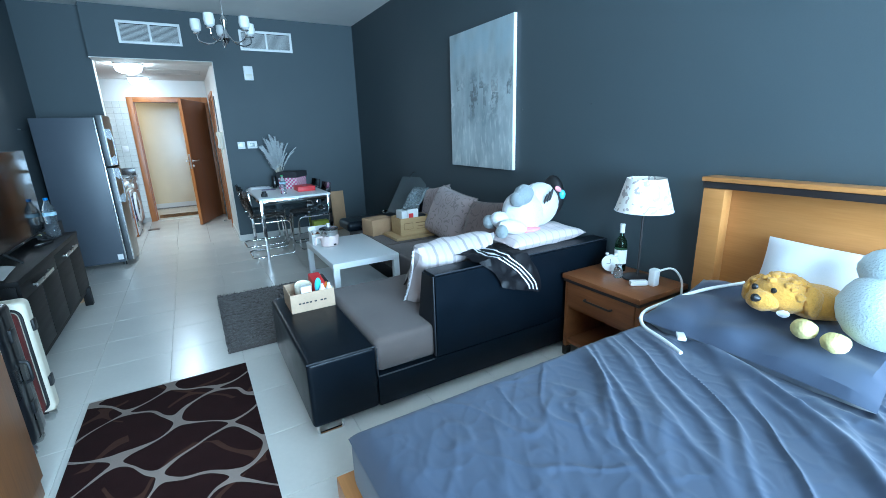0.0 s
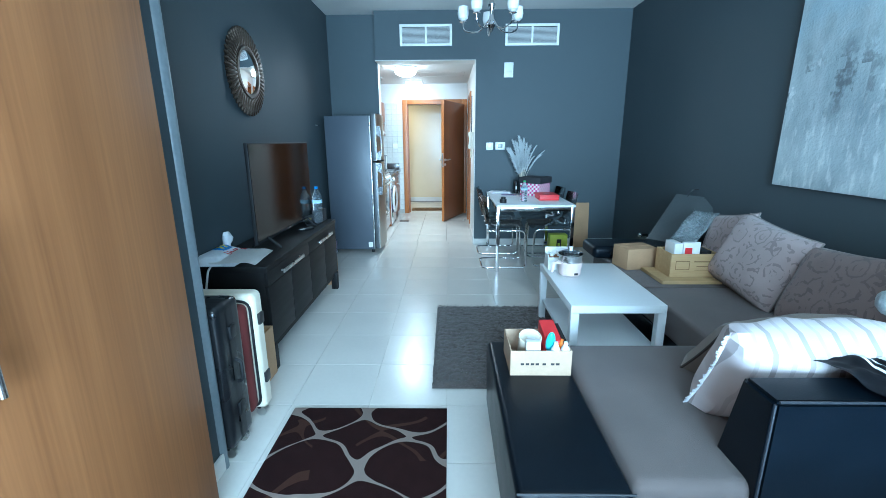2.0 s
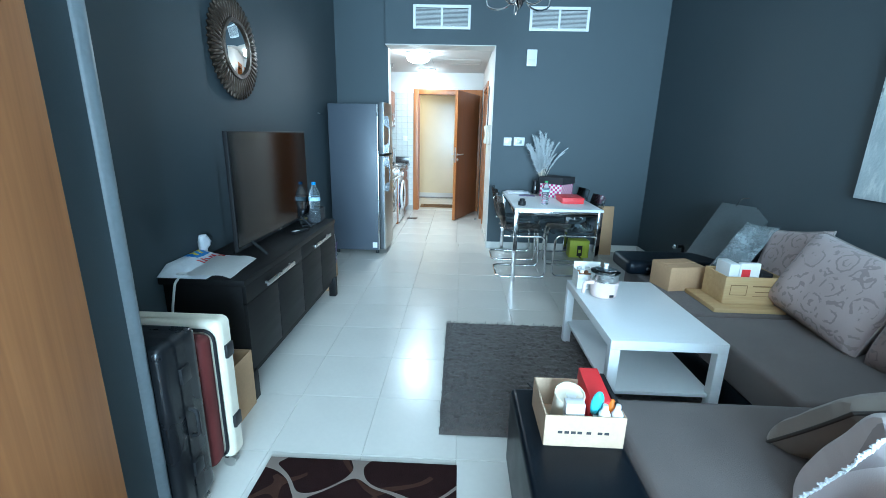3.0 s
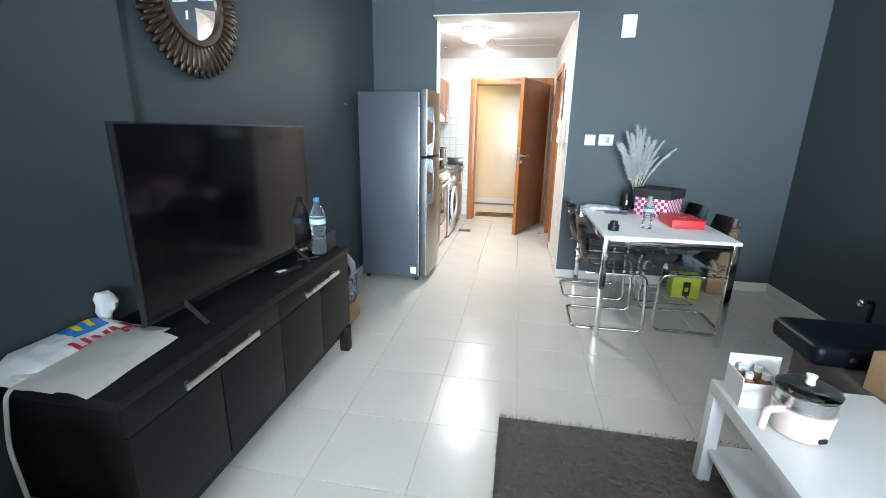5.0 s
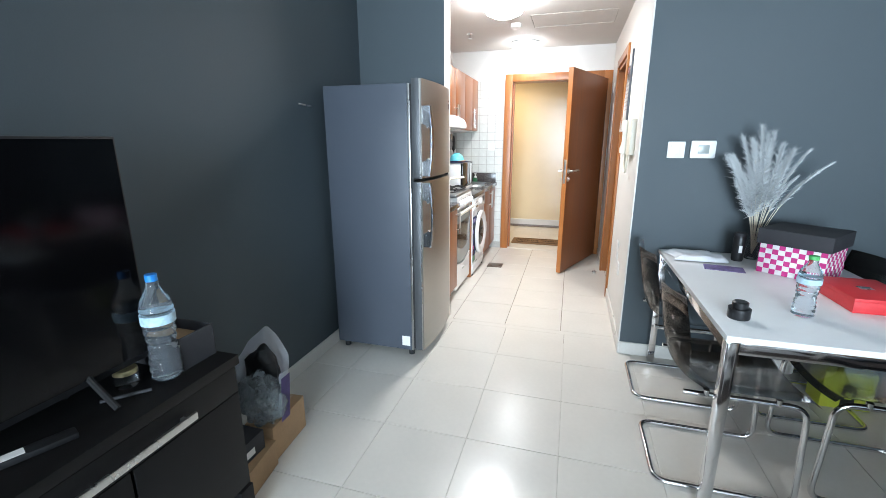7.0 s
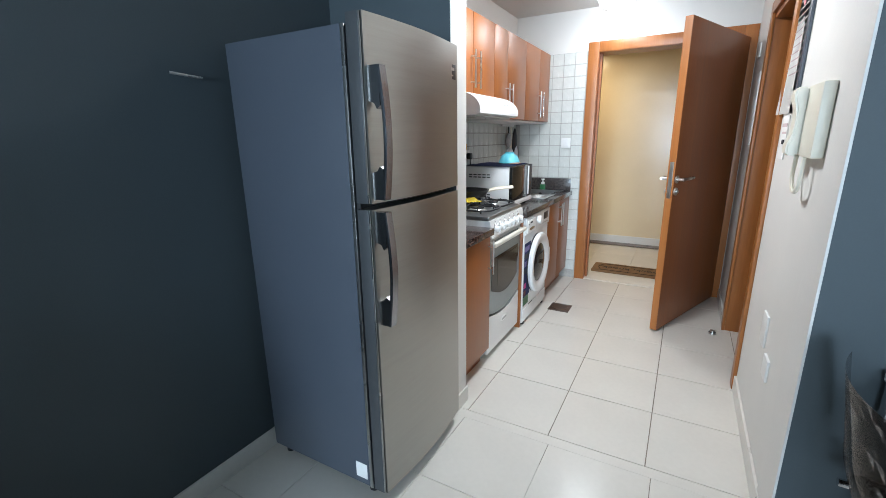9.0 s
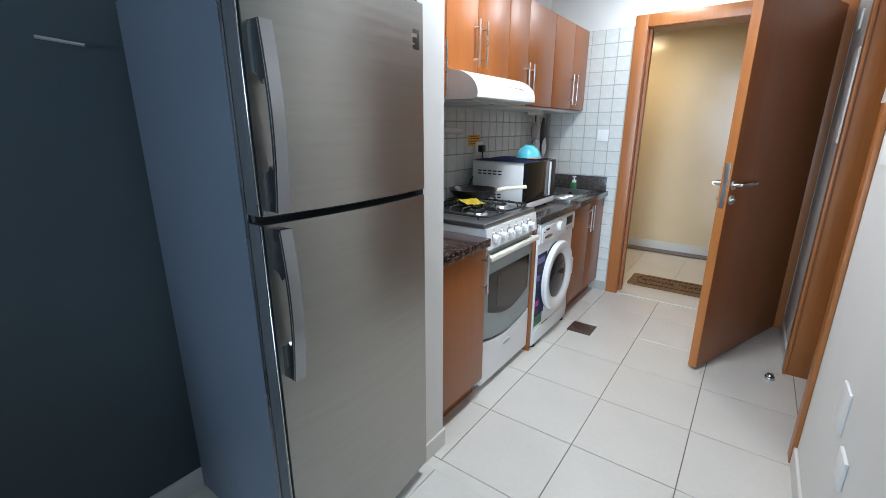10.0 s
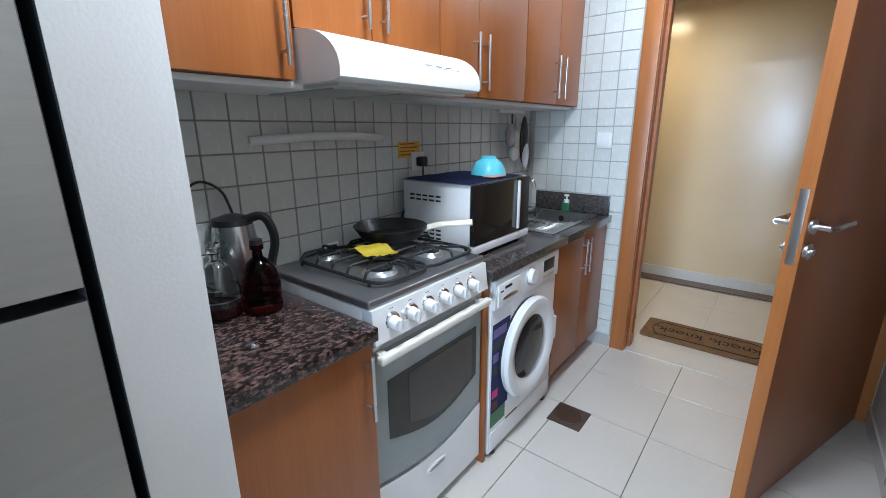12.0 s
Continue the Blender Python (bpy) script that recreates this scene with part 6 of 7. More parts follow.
plush("plush_toy", [((1.93, 1.48, 0.945), (0.20, 0.14, 0.165), (0, 20, 8), 0), ((2.10, 1.50, 0.985), (0.18, 0.14, 0.175), (0, -20, 0), 0), ((2.275, 1.52, 1.035), (0.075, 0.115, 0.17), (0, 0, 0), 1),
                     ((1.72, 1.50, 0.90), (0.10, 0.075, 0.065), (0, 25, 20), 0), ((1.66, 1.56, 0.885), (0.055, 0.06, 0.055), (0, 0, 0), 2), ((1.74, 1.38, 0.865), (0.12, 0.055, 0.055), (0, 12, -15), 0),
                     ((1.63, 1.37, 0.845), (0.045, 0.055, 0.05), (0, 0, 0), 2), ((1.84, 1.38, 1.10), (0.085, 0.07, 0.075), (0, -30, 0), 2), ((1.78, 1.38, 1.07), (0.055, 0.06, 0.06), (0, 0, 0), 2),
                     ((2.10, 1.356, 1.08), (0.010, 0.012, 0.05), (0, 20, 0), 1), ((2.07, 1.352, 1.065), (0.009, 0.012, 0.045), (0, 20, 0), 1), ((2.04, 1.350, 1.05), (0.009, 0.012, 0.04), (0, 20, 0), 1),
                     ((2.20, 1.385, 1.11), (0.035, 0.02, 0.02), (0, 30, 0), 3), ((2.255, 1.39, 1.06), (0.025, 0.02, 0.04), (0, 0, 0), 4), ((1.90, 1.37, 0.825), (0.10, 0.05, 0.02), (0, 0, 0), 3)],
      [PLUSH_WHITE, BLACK, PLUSH_GREY, PLUSH_PINK, CYAN], "white stuffed toy with grey paws and black back", (1.9, 1.45, 0.80), 0.84)

# jacket thrown over the sofa back
j = thing("track_jacket", (1.55, 1.22, 0.45), "black track jacket with white stripes thrown over the sofa back", "jacket")
def jacket_at(u, v):
    prof = ((1.46, 0.70), (1.40, 0.745), (1.33, 0.745), (1.25, 0.742), (1.185, 0.73), (1.165, 0.68), (1.160, 0.61), (1.158, 0.545))
    k = v * (len(prof) - 1)
    i = min(int(k), len(prof) - 2)
    t = k - i
    y, z = prof[i][0] * (1 - t) + prof[i + 1][0] * t, prof[i][1] * (1 - t) + prof[i + 1][1] * t
    x = 1.33 + 0.38 * u + 0.26 * (v - 0.35) * (1 - 0.55 * u) + 0.02 * math.sin(v * 9)
    z -= 0.06 * u * max(0, v - 0.55) / 0.45 - 0.05 * (1 - u) * max(0, v - 0.5)
    f = 0.020 * noise.noise((x * 13, v * 4, 3)) + 0.018 * abs(noise.noise((x * 20, v * 7, 8)))
    return Vector((x, y - (0.006 + f if v > 0.5 else 0), z + (0.008 + f if v <= 0.55 else 0)))
bm = grid(bmesh.new(), 34, 40, lambda u, v: jacket_at(u, v))
bmesh.ops.solidify(bm, geom=bm.faces[:], thickness=0.006)
part("cloth", bm, material("jacket_nylon", (0.012, 0.012, 0.016), 0.5, var=0.2, bump=0.05), j)
for u0 in (0.30, 0.40, 0.50):
    bm = bmesh.new()
    grid(bm, 1, 40, lambda u, v: jacket_at(u0 + 0.035 * u + 0.35 * v * v, 0.18 + 0.80 * v) + Vector((0, -0.006, 0.005)))
    part("stripe", bm, PILLOW_WHITE, j, "white stripe")

# gift bag leaning on the cushions
g = thing("gift_bag", (2.05, 3.80, 0.43), "large grey paper gift bag with cord handles leaning on cushions", "gift bag")
M = Matrix.Translation((2.02, 3.83, 0.432)) @ Matrix.Rotation(radians(-62), 4, "Z") @ Matrix.Rotation(radians(-42), 4, "X")
bm = placed(box((-0.20, -0.001, 0.0), (0.20, 0.11, 0.66), 0.006), M)
part("body", bm, BAG_SILVER, g)
for y in (0.0, 0.10):
    pts = rounded([(-0.08, y, 0.64), (-0.08, y, 0.73), (0.08, y, 0.73), (0.08, y, 0.64)], 0.06)
    part("handle", placed(tube(bmesh.new(), pts, 0.004, 6), M), BLACK, g, "black cord handle")
pl = thing("plastic_packet", (2.14, 3.52, 0.7), "clear plastic packet lying on the gift bag's side", "packet")
M2 = Matrix.Translation((2.14, 3.58, 0.70)) @ Matrix.Rotation(radians(-62), 4, "Z") @ Matrix.Rotation(radians(-50), 4, "X")
part("wrap", placed(cushion(bmesh.new(), 0.22, 0.46, 0.06, 18, 0.03, 3.0), M2 @ Matrix.Rotation(radians(90), 4, "X")), PLASTIC_WRAP, pl)

# crate on its lid, small carton
l = thing("pine_board", (1.89, 3.21, 0.425), "flat pine board lying on the sofa seat", "board")
part("board", box((1.68, 3.04, 0.426), (2.10, 3.385, 0.452), 0.002), PINE, l)


def open_box(name, x0, y0, x1, y1, z0, z1, t, mat, label, category, parts=("front_panel", "back_panel", "side_panel", "side_panel")):
    o = thing(name, ((x0 + x1) / 2, (y0 + y1) / 2, z0), label, category)
    part("bottom", box((x0 + t, y0 + t, z0), (x1 - t, y1 - t, z0 + t)), mat, o)
    part("front_panel", box((x0, y0, z0), (x1, y0 + t, z1), t * 0.2, 1), mat, o)
    part("back_panel", box((x0, y1 - t, z0), (x1, y1, z1), t * 0.2, 1), mat, o)
    part("side_panel", box((x0, y0 + t, z0), (x0 + t, y1 - t, z1), t * 0.2, 1), mat, o)
    part("side_panel", box((x1 - t, y0 + t, z0), (x1, y1 - t, z1), t * 0.2, 1), mat, o)
    return o


o = open_box("wooden_crate", 1.765, 3.12, 2.112, 3.35, 0.453, 0.625, 0.009, PINE, "open pine wine crate filled with small things", "crate")
INKB = material("branded_ink", (0.22, 0.13, 0.05), 0.7)
for a, b, c, d in ((1.80, 1.90, 0.57, 0.575), (1.80, 1.90, 0.51, 0.513), (1.80, 1.803, 0.51, 0.575), (1.897, 1.90, 0.51, 0.575), (1.93, 2.06, 0.565, 0.573), (1.95, 2.05, 0.53, 0.536), (1.94, 2.07, 0.505, 0.508)):
    part("stamp", box((a, 3.1185, c), (b, 3.1202, d)), INKB, o)
for a, b, h, mt in (((1.80, 3.16), (1.86, 3.30), 0.24, WHITE), ((1.87, 3.17), (1.99, 3.20), 0.245, PAPER), ((1.90, 3.22), (2.0, 3.32), 0.20, ENAMEL), ((2.01, 3.18), (2.08, 3.32), 0.18, BLACK)):
    q = solid("packet", box((a[0], a[1], 0.463), (b[0], b[1], 0.453 + h), 0.004), mt, "small boxed item standing in the crate", "packet")
solid("packet", box((1.88, 3.165, 0.60), (1.93, 3.169, 0.66), 0.001), RED, "small red card standing in the crate", "packet")
c = thing("carton", (1.66, 3.50, 0.425), "small closed brown cardboard carton on the sofa", "carton")
part("body", placed(box((-0.13, -0.10, 0), (0.13, 0.10, 0.165), 0.002), pose(1.67, 3.50, 0.427, 0, 0, 12)), CARD, c)
part("flap", placed(box((-0.128, -0.003, 0.165), (0.128, 0.098, 0.168)), pose(1.67, 3.50, 0.427, 0, 0, 12)), CARD, c)

# things by the far arm of the sofa
s = thing("stand", (2.30, 4.66, 0), "small black metal stand with a chrome knob by the wall", "stand")
part("foot_plate", box((2.20, 4.56, 0), (2.40, 4.76, 0.012), 0.004), BLACK, s)
part("post", tube(bmesh.new(), rounded([(2.30, 4.66, 0.012), (2.30, 4.66, 0.43), (2.20, 4.60, 0.44)], 0.03), 0.016, 8), BLACK, s)
part("knob", sph(bmesh.new(), (2.19, 4.595, 0.44), 0.024, 12), CHROME, s)

# carton of small things on the sofa's end block
o = open_box("carton", 0.445, 1.845, 0.712, 2.075, 0.414, 0.532, 0.005, CARD_PALE, "open pale carton of toiletries on the sofa's end block", "carton")
for k, (a, b) in enumerate(((0.49, 0.505), (0.512, 0.527), (0.534, 0.549), (0.555, 0.57), (0.585, 0.60), (0.622, 0.637), (0.644, 0.659))):
    part("letter_bar", box((a, 1.8435, 0.465), (b, 1.8452, 0.474)), GREYBOX, o)
M = Matrix.Translation((0.545, 1.955, 0.50)) @ Matrix.Rotation(radians(18), 4, "X")
t = thing("round_tin", (0.545, 1.955, 0.42), "round cream tin in the carton", "tin")
part("tin", placed(lathe(bmesh.new(), [(0.05, -0.075), (0.052, 0.06), (0.048, 0.062), (0.047, 0.05), (0.001, 0.05)]), M), CREAM, t)
part("label", placed(cyl(bmesh.new(), (0.005, 0, 0.0505), (0.005, 0, 0.0525), 0.018), M), PAPER, t)
solid("soap_box", box((0.515, 1.862, 0.42), (0.578, 1.90, 0.565), 0.003), WHITE, "small white box in the carton", "box")
solid("gift_box", placed(box((-0.035, -0.09, -0.09), (0.035, 0.09, 0.03), 0.003), pose(0.645, 1.995, 0.535, 8, 0, 0)), RED, "long red box in the carton", "box")
solid("dark_case", placed(box((-0.008, -0.10, -0.09), (0.008, 0.10, 0.04), 0.003), pose(0.692, 1.965, 0.52, 4, 0, 0)), BLACK, "flat black case in the carton", "case")
b = thing("brush", (0.625, 1.90, 0.42), "aqua bottle brush in the carton", "brush")
part("handle", placed(sph(bmesh.new(), (0, 0, 0), (0.022, 0.015, 0.06), 14), pose(0.628, 1.90, 0.545, 15, 0, 0)), CYAN, b)
part("stem", cyl(bmesh.new(), (0.628, 1.90, 0.42), (0.628, 1.90, 0.50), 0.008), WHITE, b)
for x, y, z, m in ((0.645, 1.868, 0.52, WHITE), (0.688, 1.87, 0.525, ENAMEL)):
    b = thing("toiletry_bottle", (x, y, 0.42), "small white toiletry bottle in the carton", "bottle", "toiletry bottles")
    part("body", lathe(bmesh.new(), [(0.018, 0), (0.02, 0.01), (0.02, 0.11), (0.01, 0.13), (0.008, 0.145)], (x, y, 0.4195), 16), m, b)
b = solid("orange_bottle", lathe(bmesh.new(), [(0.014, 0), (0.016, 0.12), (0.006, 0.14)], (0.682, 1.905, 0.4195), 16), material("orange_plastic", (0.75, 0.22, 0.02), 0.4), "slim orange bottle in the carton", "bottle")
g = thing("sunglasses", (0.52, 2.12, 0.414), "black framed glasses beside the carton", "glasses")
bm = tube(bmesh.new(), rounded([(0.44, 2.16, 0.45), (0.46, 2.10, 0.455), (0.60, 2.10, 0.455), (0.62, 2.16, 0.45)], 0.02), 0.004, 6)
tube(bm, [(0.46, 2.10, 0.455), (0.47, 2.10, 0.416)], 0.003, 6), tube(bm, [(0.60, 2.10, 0.455), (0.59, 2.10, 0.416)], 0.003, 6)
part("frame", bm, BLACK, g)

# coffee table: electric pot and bottle pack
p = thing("electric_pot", (1.06, 3.17, 0.463), "blush pink electric pot with a steel rim and glass lid", "electric pot")
part("body", lathe(bmesh.new(), [(0.070, 0), (0.078, 0.006), (0.086, 0.09), (0.087, 0.10)], (1.06, 3.17, 0.464), 36), PINKISH, p)
part("rim", lathe(bmesh.new(), [(0.080, 0), (0.082, 0.045), (0.086, 0.050)], (1.06, 3.17, 0.564), 36), STEEL_SINK, p)
part("inner", lathe(bmesh.new(), [(0.079, 0), (0.079, 0.002), (0.001, 0.003)], (1.06, 3.17, 0.6145), 36), STEEL, p)
lid = part("lid", lathe(bmesh.new(), [(0.087, 0), (0.088, 0.006), (0.058, 0.018), (0.001, 0.022)], (1.06, 3.17, 0.6185), 36), CLEAR_GLASS, p, "clear glass lid")
part("lid_knob", lathe(bmesh.new(), [(0.014, 0), (0.011, 0.012), (0.016, 0.03), (0.001, 0.034)], (1.06, 3.17, 0.6405), 18), WHITE, lid)
part("handle", tube(bmesh.new(), rounded([(0.985, 3.140, 0.558), (0.925, 3.118, 0.563), (0.918, 3.115, 0.495)], 0.02), 0.012, 10, 0.8), PINKISH, p)
part("indicator", placed(box((-0.013, -0.004, 0.014), (0.013, 0.002, 0.028)), pose(1.085, 3.092, 0.464, 0, 0, 16)), BLACK, p)
k = thing("bottle_pack", (0.99, 3.33, 0.463), "white printed carton holding small bottles", "packaging")
part("front_panel", box((0.925, 3.27, 0.464), (1.045, 3.274, 0.56)), PAPER, k)
part("back_panel", box((0.925, 3.39, 0.464), (1.10, 3.394, 0.615)), PAPER, k)
part("side_panel", box((0.925, 3.274, 0.464), (0.929, 3.39, 0.575)), PAPER, k)
part("side_panel", box((1.041, 3.274, 0.464), (1.045, 3.39, 0.575)), PAPER, k)
for x, y in ((0.957, 3.305), (1.012, 3.305), (0.957, 3.36), (1.012, 3.36)):
    bm = lathe(bmesh.new(), [(0.022, 0), (0.024, 0.01), (0.024, 0.085), (0.012, 0.10)], (x, y, 0.465), 14)
    bt = part("bottle", bm, material("amber_contents", (0.25, 0.12, 0.06), 0.25), k)
    part("cap", cyl(bmesh.new(), (x, y, 0.565), (x, y, 0.585), 0.013), WHITE, bt)

# ---------- dining table things ----------
TZ = 0.7445
b = thing("gift_basket", (1.265, 5.62, TZ), "pink and white checked basket with a charcoal lid", "basket")
M = pose(1.265, 5.62, TZ, 0, 0, 50)
part("body", placed(box((-0.135, -0.135, 0), (0.135, 0.135, 0.15), 0.004), M), PAPER, b)
sq = mesh_of("check", box((-0.0125, -0.0008, -0.0125), (0.0125, 0.0008, 0.0125)), MAGENTA, False)
for face in range(4):
    for i in range(10):
        for jj in range(6):
            if (i + jj) % 2:
                continue
            q = new("check", sq)
            q.parent = b
            q.matrix_basis = Matrix.Rotation(radians(50 + 90 * face), 4, "Z") @ pose(-0.121 + i * 0.027, -0.1355, 0.0135 + jj * 0.025)
part("lid", placed(box((-0.15, -0.15, 0.15), (0.15, 0.15, 0.225), 0.004), M), GREYBOX, b, "charcoal lid")
r = thing("red_box", (1.325, 5.215, TZ), "flat bright red box on the dining table", "box")
part("body", box((1.215, 5.065, TZ), (1.435, 5.365, TZ + 0.045), 0.002), RED, r)
part("lid", box((1.212, 5.062, TZ + 0.0455), (1.438, 5.368, TZ + 0.06), 0.002), RED, r)
part("emblem", box((1.30, 5.20, TZ + 0.06), (1.35, 5.24, TZ + 0.0608)), SATIN, r)


def bottle(x, y, z, h, cap, tint, label, group=""):
    o = thing("water_bottle", (x, y, z), label, "bottle", group)
    s = h / 0.32
    s2 = 1.15 * s ** 0.5
    prof = [(0.030, 0), (0.037, 0.008), (0.038, 0.05), (0.034, 0.075), (0.038, 0.10), (0.032, 0.135), (0.039, 0.165), (0.039, 0.215), (0.033, 0.245), (0.016, 0.28), (0.014, 0.30)]
    prof = prof[:2] + [(0.0375 - 0.004 * math.exp(-((k - 11) / 4) ** 2) - 0.0030 * (k % 3 == 0), 0.02 + 0.0078 * k) for k in range(25)] + prof[7:]
    part("bottle_body", lathe(bmesh.new(), [(a * s2, b * s) for a, b in prof], (x, y, z), 24), tint, o)
    part("cap", cyl(bmesh.new(), (x, y, z + 0.3 * s), (x, y, z + 0.32 * s), 0.016, seg=18), cap, o)
    part("label", lathe(bmesh.new(), [(0.0398 * s2, 0.176 * s), (0.0398 * s2, 0.204 * s)], (x, y, z), 24), material("bottle_label", (0.45, 0.62, 0.72), 0.4, var=0.3, scale=30), o)
    return o


bottle(1.02, 4.99, TZ, 0.235, LIME_CAP, CLEAR, "small clear water bottle with a green cap and aqua label")
bottle(-1.03, 4.03, 0.6905, 0.33, BLUE, CLEAR, "clear water bottle with a blue cap on the media cabinet")
s = thing("black_jar", (0.775, 4.89, TZ), "small black lidded jar on the table's corner", "jar")
part("body", lathe(bmesh.new(), [(0.036, 0), (0.038, 0.006), (0.038, 0.04)], (0.775, 4.89, TZ), 24), BLACK, s)
part("lid", lathe(bmesh.new(), [(0.026, 0), (0.027, 0.022), (0.022, 0.026)], (0.775, 4.89, TZ + 0.0405), 24), BLACK, s)
s = thing("drink_can", (1.05, 5.80, TZ), "black tumbler with a white mark", "tumbler")
part("body", lathe(bmesh.new(), [(0.026, 0), (0.029, 0.01), (0.031, 0.13), (0.028, 0.14)], (1.05, 5.80, TZ), 24), BLACK, s)
part("lid", lathe(bmesh.new(), [(0.030, 0), (0.030, 0.015), (0.02, 0.02)], (1.05, 5.80, TZ + 0.1405), 24), GREYBOX, s)
part("mark", box((1.042, 5.7688, TZ + 0.05), (1.058, 5.7708, TZ + 0.09)), PAPER, s)
def tea(u, v):
    x, y = 0.71 + 0.27 * u, 5.70 + 0.21 * v
    e = min(u, v, 1 - u, 1 - v)
    return x + 0.02 * math.sin(v * 5), y, TZ + 0.004 + min(1, e * 8) * (0.022 + 0.010 * noise.noise((x * 16, y * 16, 1)))
bm = grid(bmesh.new(), 24, 20, tea)
solid("folded_cloth", bm, PILLOW_WHITE, "folded white cloth on the dining table", "cloth")
solid("leaflet", placed(box((-0.09, -0.05, 0), (0.09, 0.05, 0.003)), pose(0.93, 5.60, TZ, 0, 0, -10)), material("violet_print", (0.16, 0.12, 0.28), 0.4, var=0.5, scale=25), "violet printed leaflet on the table", "leaflet")
v = thing("vase", (1.14, 5.87, TZ), "slim glass vase of dried pale feathery plumes", "vase")
part("glass", lathe(bmesh.new(), [(0.032, 0), (0.036, 0.01), (0.028, 0.08), (0.020, 0.13), (0.024, 0.155)], (1.14, 5.87, TZ), 20), CLEAR_GLASS, v)
base = Vector((1.14, 5.87, TZ + 0.03))
tips = [(0.925 + 0.024 * k, 1.30 + 0.15 * math.sin(radians(14 * k)) - 0.035 * (k % 3), 1.0) for k in range(13)]
tips += [(1.00 + 0.02 * k, 1.17 + 0.015 * k, 1.1) for k in range(6)] + [(1.285, 1.33, 0.45), (1.38, 1.27, 0.4), (1.365, 1.215, 0.35), (1.26, 1.195, 0.4)]
for x, z, fluff in tips:
    top = Vector((x, 5.87 - random.uniform(-0.02, 0.10), z))
    mid = base.lerp(top, 0.55) + Vector((0.25 * (1.14 - x), 0, 0.05 if fluff > 0.5 else 0.09))

    def along(t):
        return base * (1 - t) ** 2 + mid * 2 * t * (1 - t) + top * t * t
    st = part("stem", tube(bmesh.new(), [along(i / 10) for i in range(11)], 0.0018, 5), CREAM, v)
    bm = bmesh.new()
    for q in range(700):
        t = random.uniform(0.36, 1.0) ** 0.8
        d = (along(min(1, t + 0.05)) - along(t - 0.05)).normalized() * 0.035 + Vector((random.gauss(0, 1), random.gauss(0, 1), random.gauss(-0.2, 0.7))) * 0.017 * fluff * (1.9 - 1.3 * t)
        sd = d.orthogonal().normalized() * 0.0021
        p0 = along(t)
        bm.faces.new([bm.verts.new(w) for w in (p0 - sd, p0 + sd, p0 + d)])
    tagged(part("plume", bm, DRIED, st), kind="stuff")

# under and behind the table
s = thing("flat_carton", (1.96, 5.80, 0), "flat brown cardboard carton leaning on the wall", "carton")
part("sheet", placed(box((-0.10, -0.02, 0), (0.10, 0.02, 0.60), 0.002), pose(1.95, 5.84, 0.002, -6)), CARD, s)
s = thing("lime_box", (1.615, 5.73, 0), "lime yellow cardboard box with a black print on the floor", "box")
part("body", box((1.50, 5.66, 0), (1.73, 5.80, 0.21), 0.003), LIME, s)
part("print", box((1.59, 5.6585, 0.02), (1.65, 5.6602, 0.15)), BLACK, s)
part("print_mark", box((1.605, 5.6570, 0.06), (1.635, 5.6585, 0.10)), LIME, s)

# ---------- media cabinet things ----------
CT = 0.6905
s = thing("remote_control", (-1.03, 3.70, CT), "slim black remote control with a white sticker", "remote control")
part("body", placed(box((-0.02, -0.075, 0), (0.02, 0.075, 0.016), 0.004), pose(-1.03, 3.68, CT, 0, 0, -22)), BLACK, s)
part("sticker", placed(box((-0.014, -0.068, 0.016), (0.014, -0.02, 0.0168)), pose(-1.03, 3.68, CT, 0, 0, -22)), PAPER, s)
s = thing("glass_jar", (-1.10, 3.96, CT), "small glass jar with a gold lid", "jar")
part("glass", lathe(bmesh.new(), [(0.028, 0), (0.031, 0.006), (0.031, 0.04)], (-1.10, 3.955, CT), 20), CLEAR_GLASS, s)
part("lid", lathe(bmesh.new(), [(0.032, 0), (0.032, 0.012), (0.03, 0.014)], (-1.10, 3.955, CT + 0.0405), 20), material("gold_lid", (0.55, 0.46, 0.26), 0.3, 0.9), s)
solid("pen", tube(bmesh.new(), [(-1.08, 3.86, CT + 0.0055), (-1.0, 3.95, CT + 0.0055)], 0.005, 8), GREYBOX, "slim dark pen beside the jar", "pen")
o = open_box("shallow_box", -1.33, 4.06, -1.0, 4.195, CT, CT + 0.11, 0.006, GREYBOX, "open black box with a brown lining", "box")
part("lining", box((-1.322, 4.068, CT + 0.07), (-1.008, 4.187, CT + 0.075)), CARD, o)
part("silver_edge", box((-1.06, 4.0585, CT + 0.085), (-1.0, 4.0602, CT + 0.092)), SATIN, o)
def sheet_paper(x0, y0, w, h, turn, z, seed, curl):
    c, sn = math.cos(radians(turn)), math.sin(radians(turn))
    def f(u, v):
        a, b = (u - 0.5) * w, (v - 0.5) * h
        return x0 + a * c - b * sn, y0 + a * sn + b * c, z + 0.006 * noise.noise((u * 3 + seed, v * 3, 0)) + curl * max(0, u - 0.6) ** 2 + 0.007
    return f
bm = grid(bmesh.new(), 16, 16, sheet_paper(-1.095, 2.725, 0.22, 0.35, 5, CT + 0.030, 1, -0.10))
bmesh.ops.solidify(bm, geom=bm.faces[:], thickness=0.002)
solid("paper_sheet", bm, PAPER, "white sheets of paper on the media cabinet", "paper")
o = thing("shopping_bag", (-1.22, 2.80, CT), "crumpled white plastic bag with red and blue print", "plastic bag")
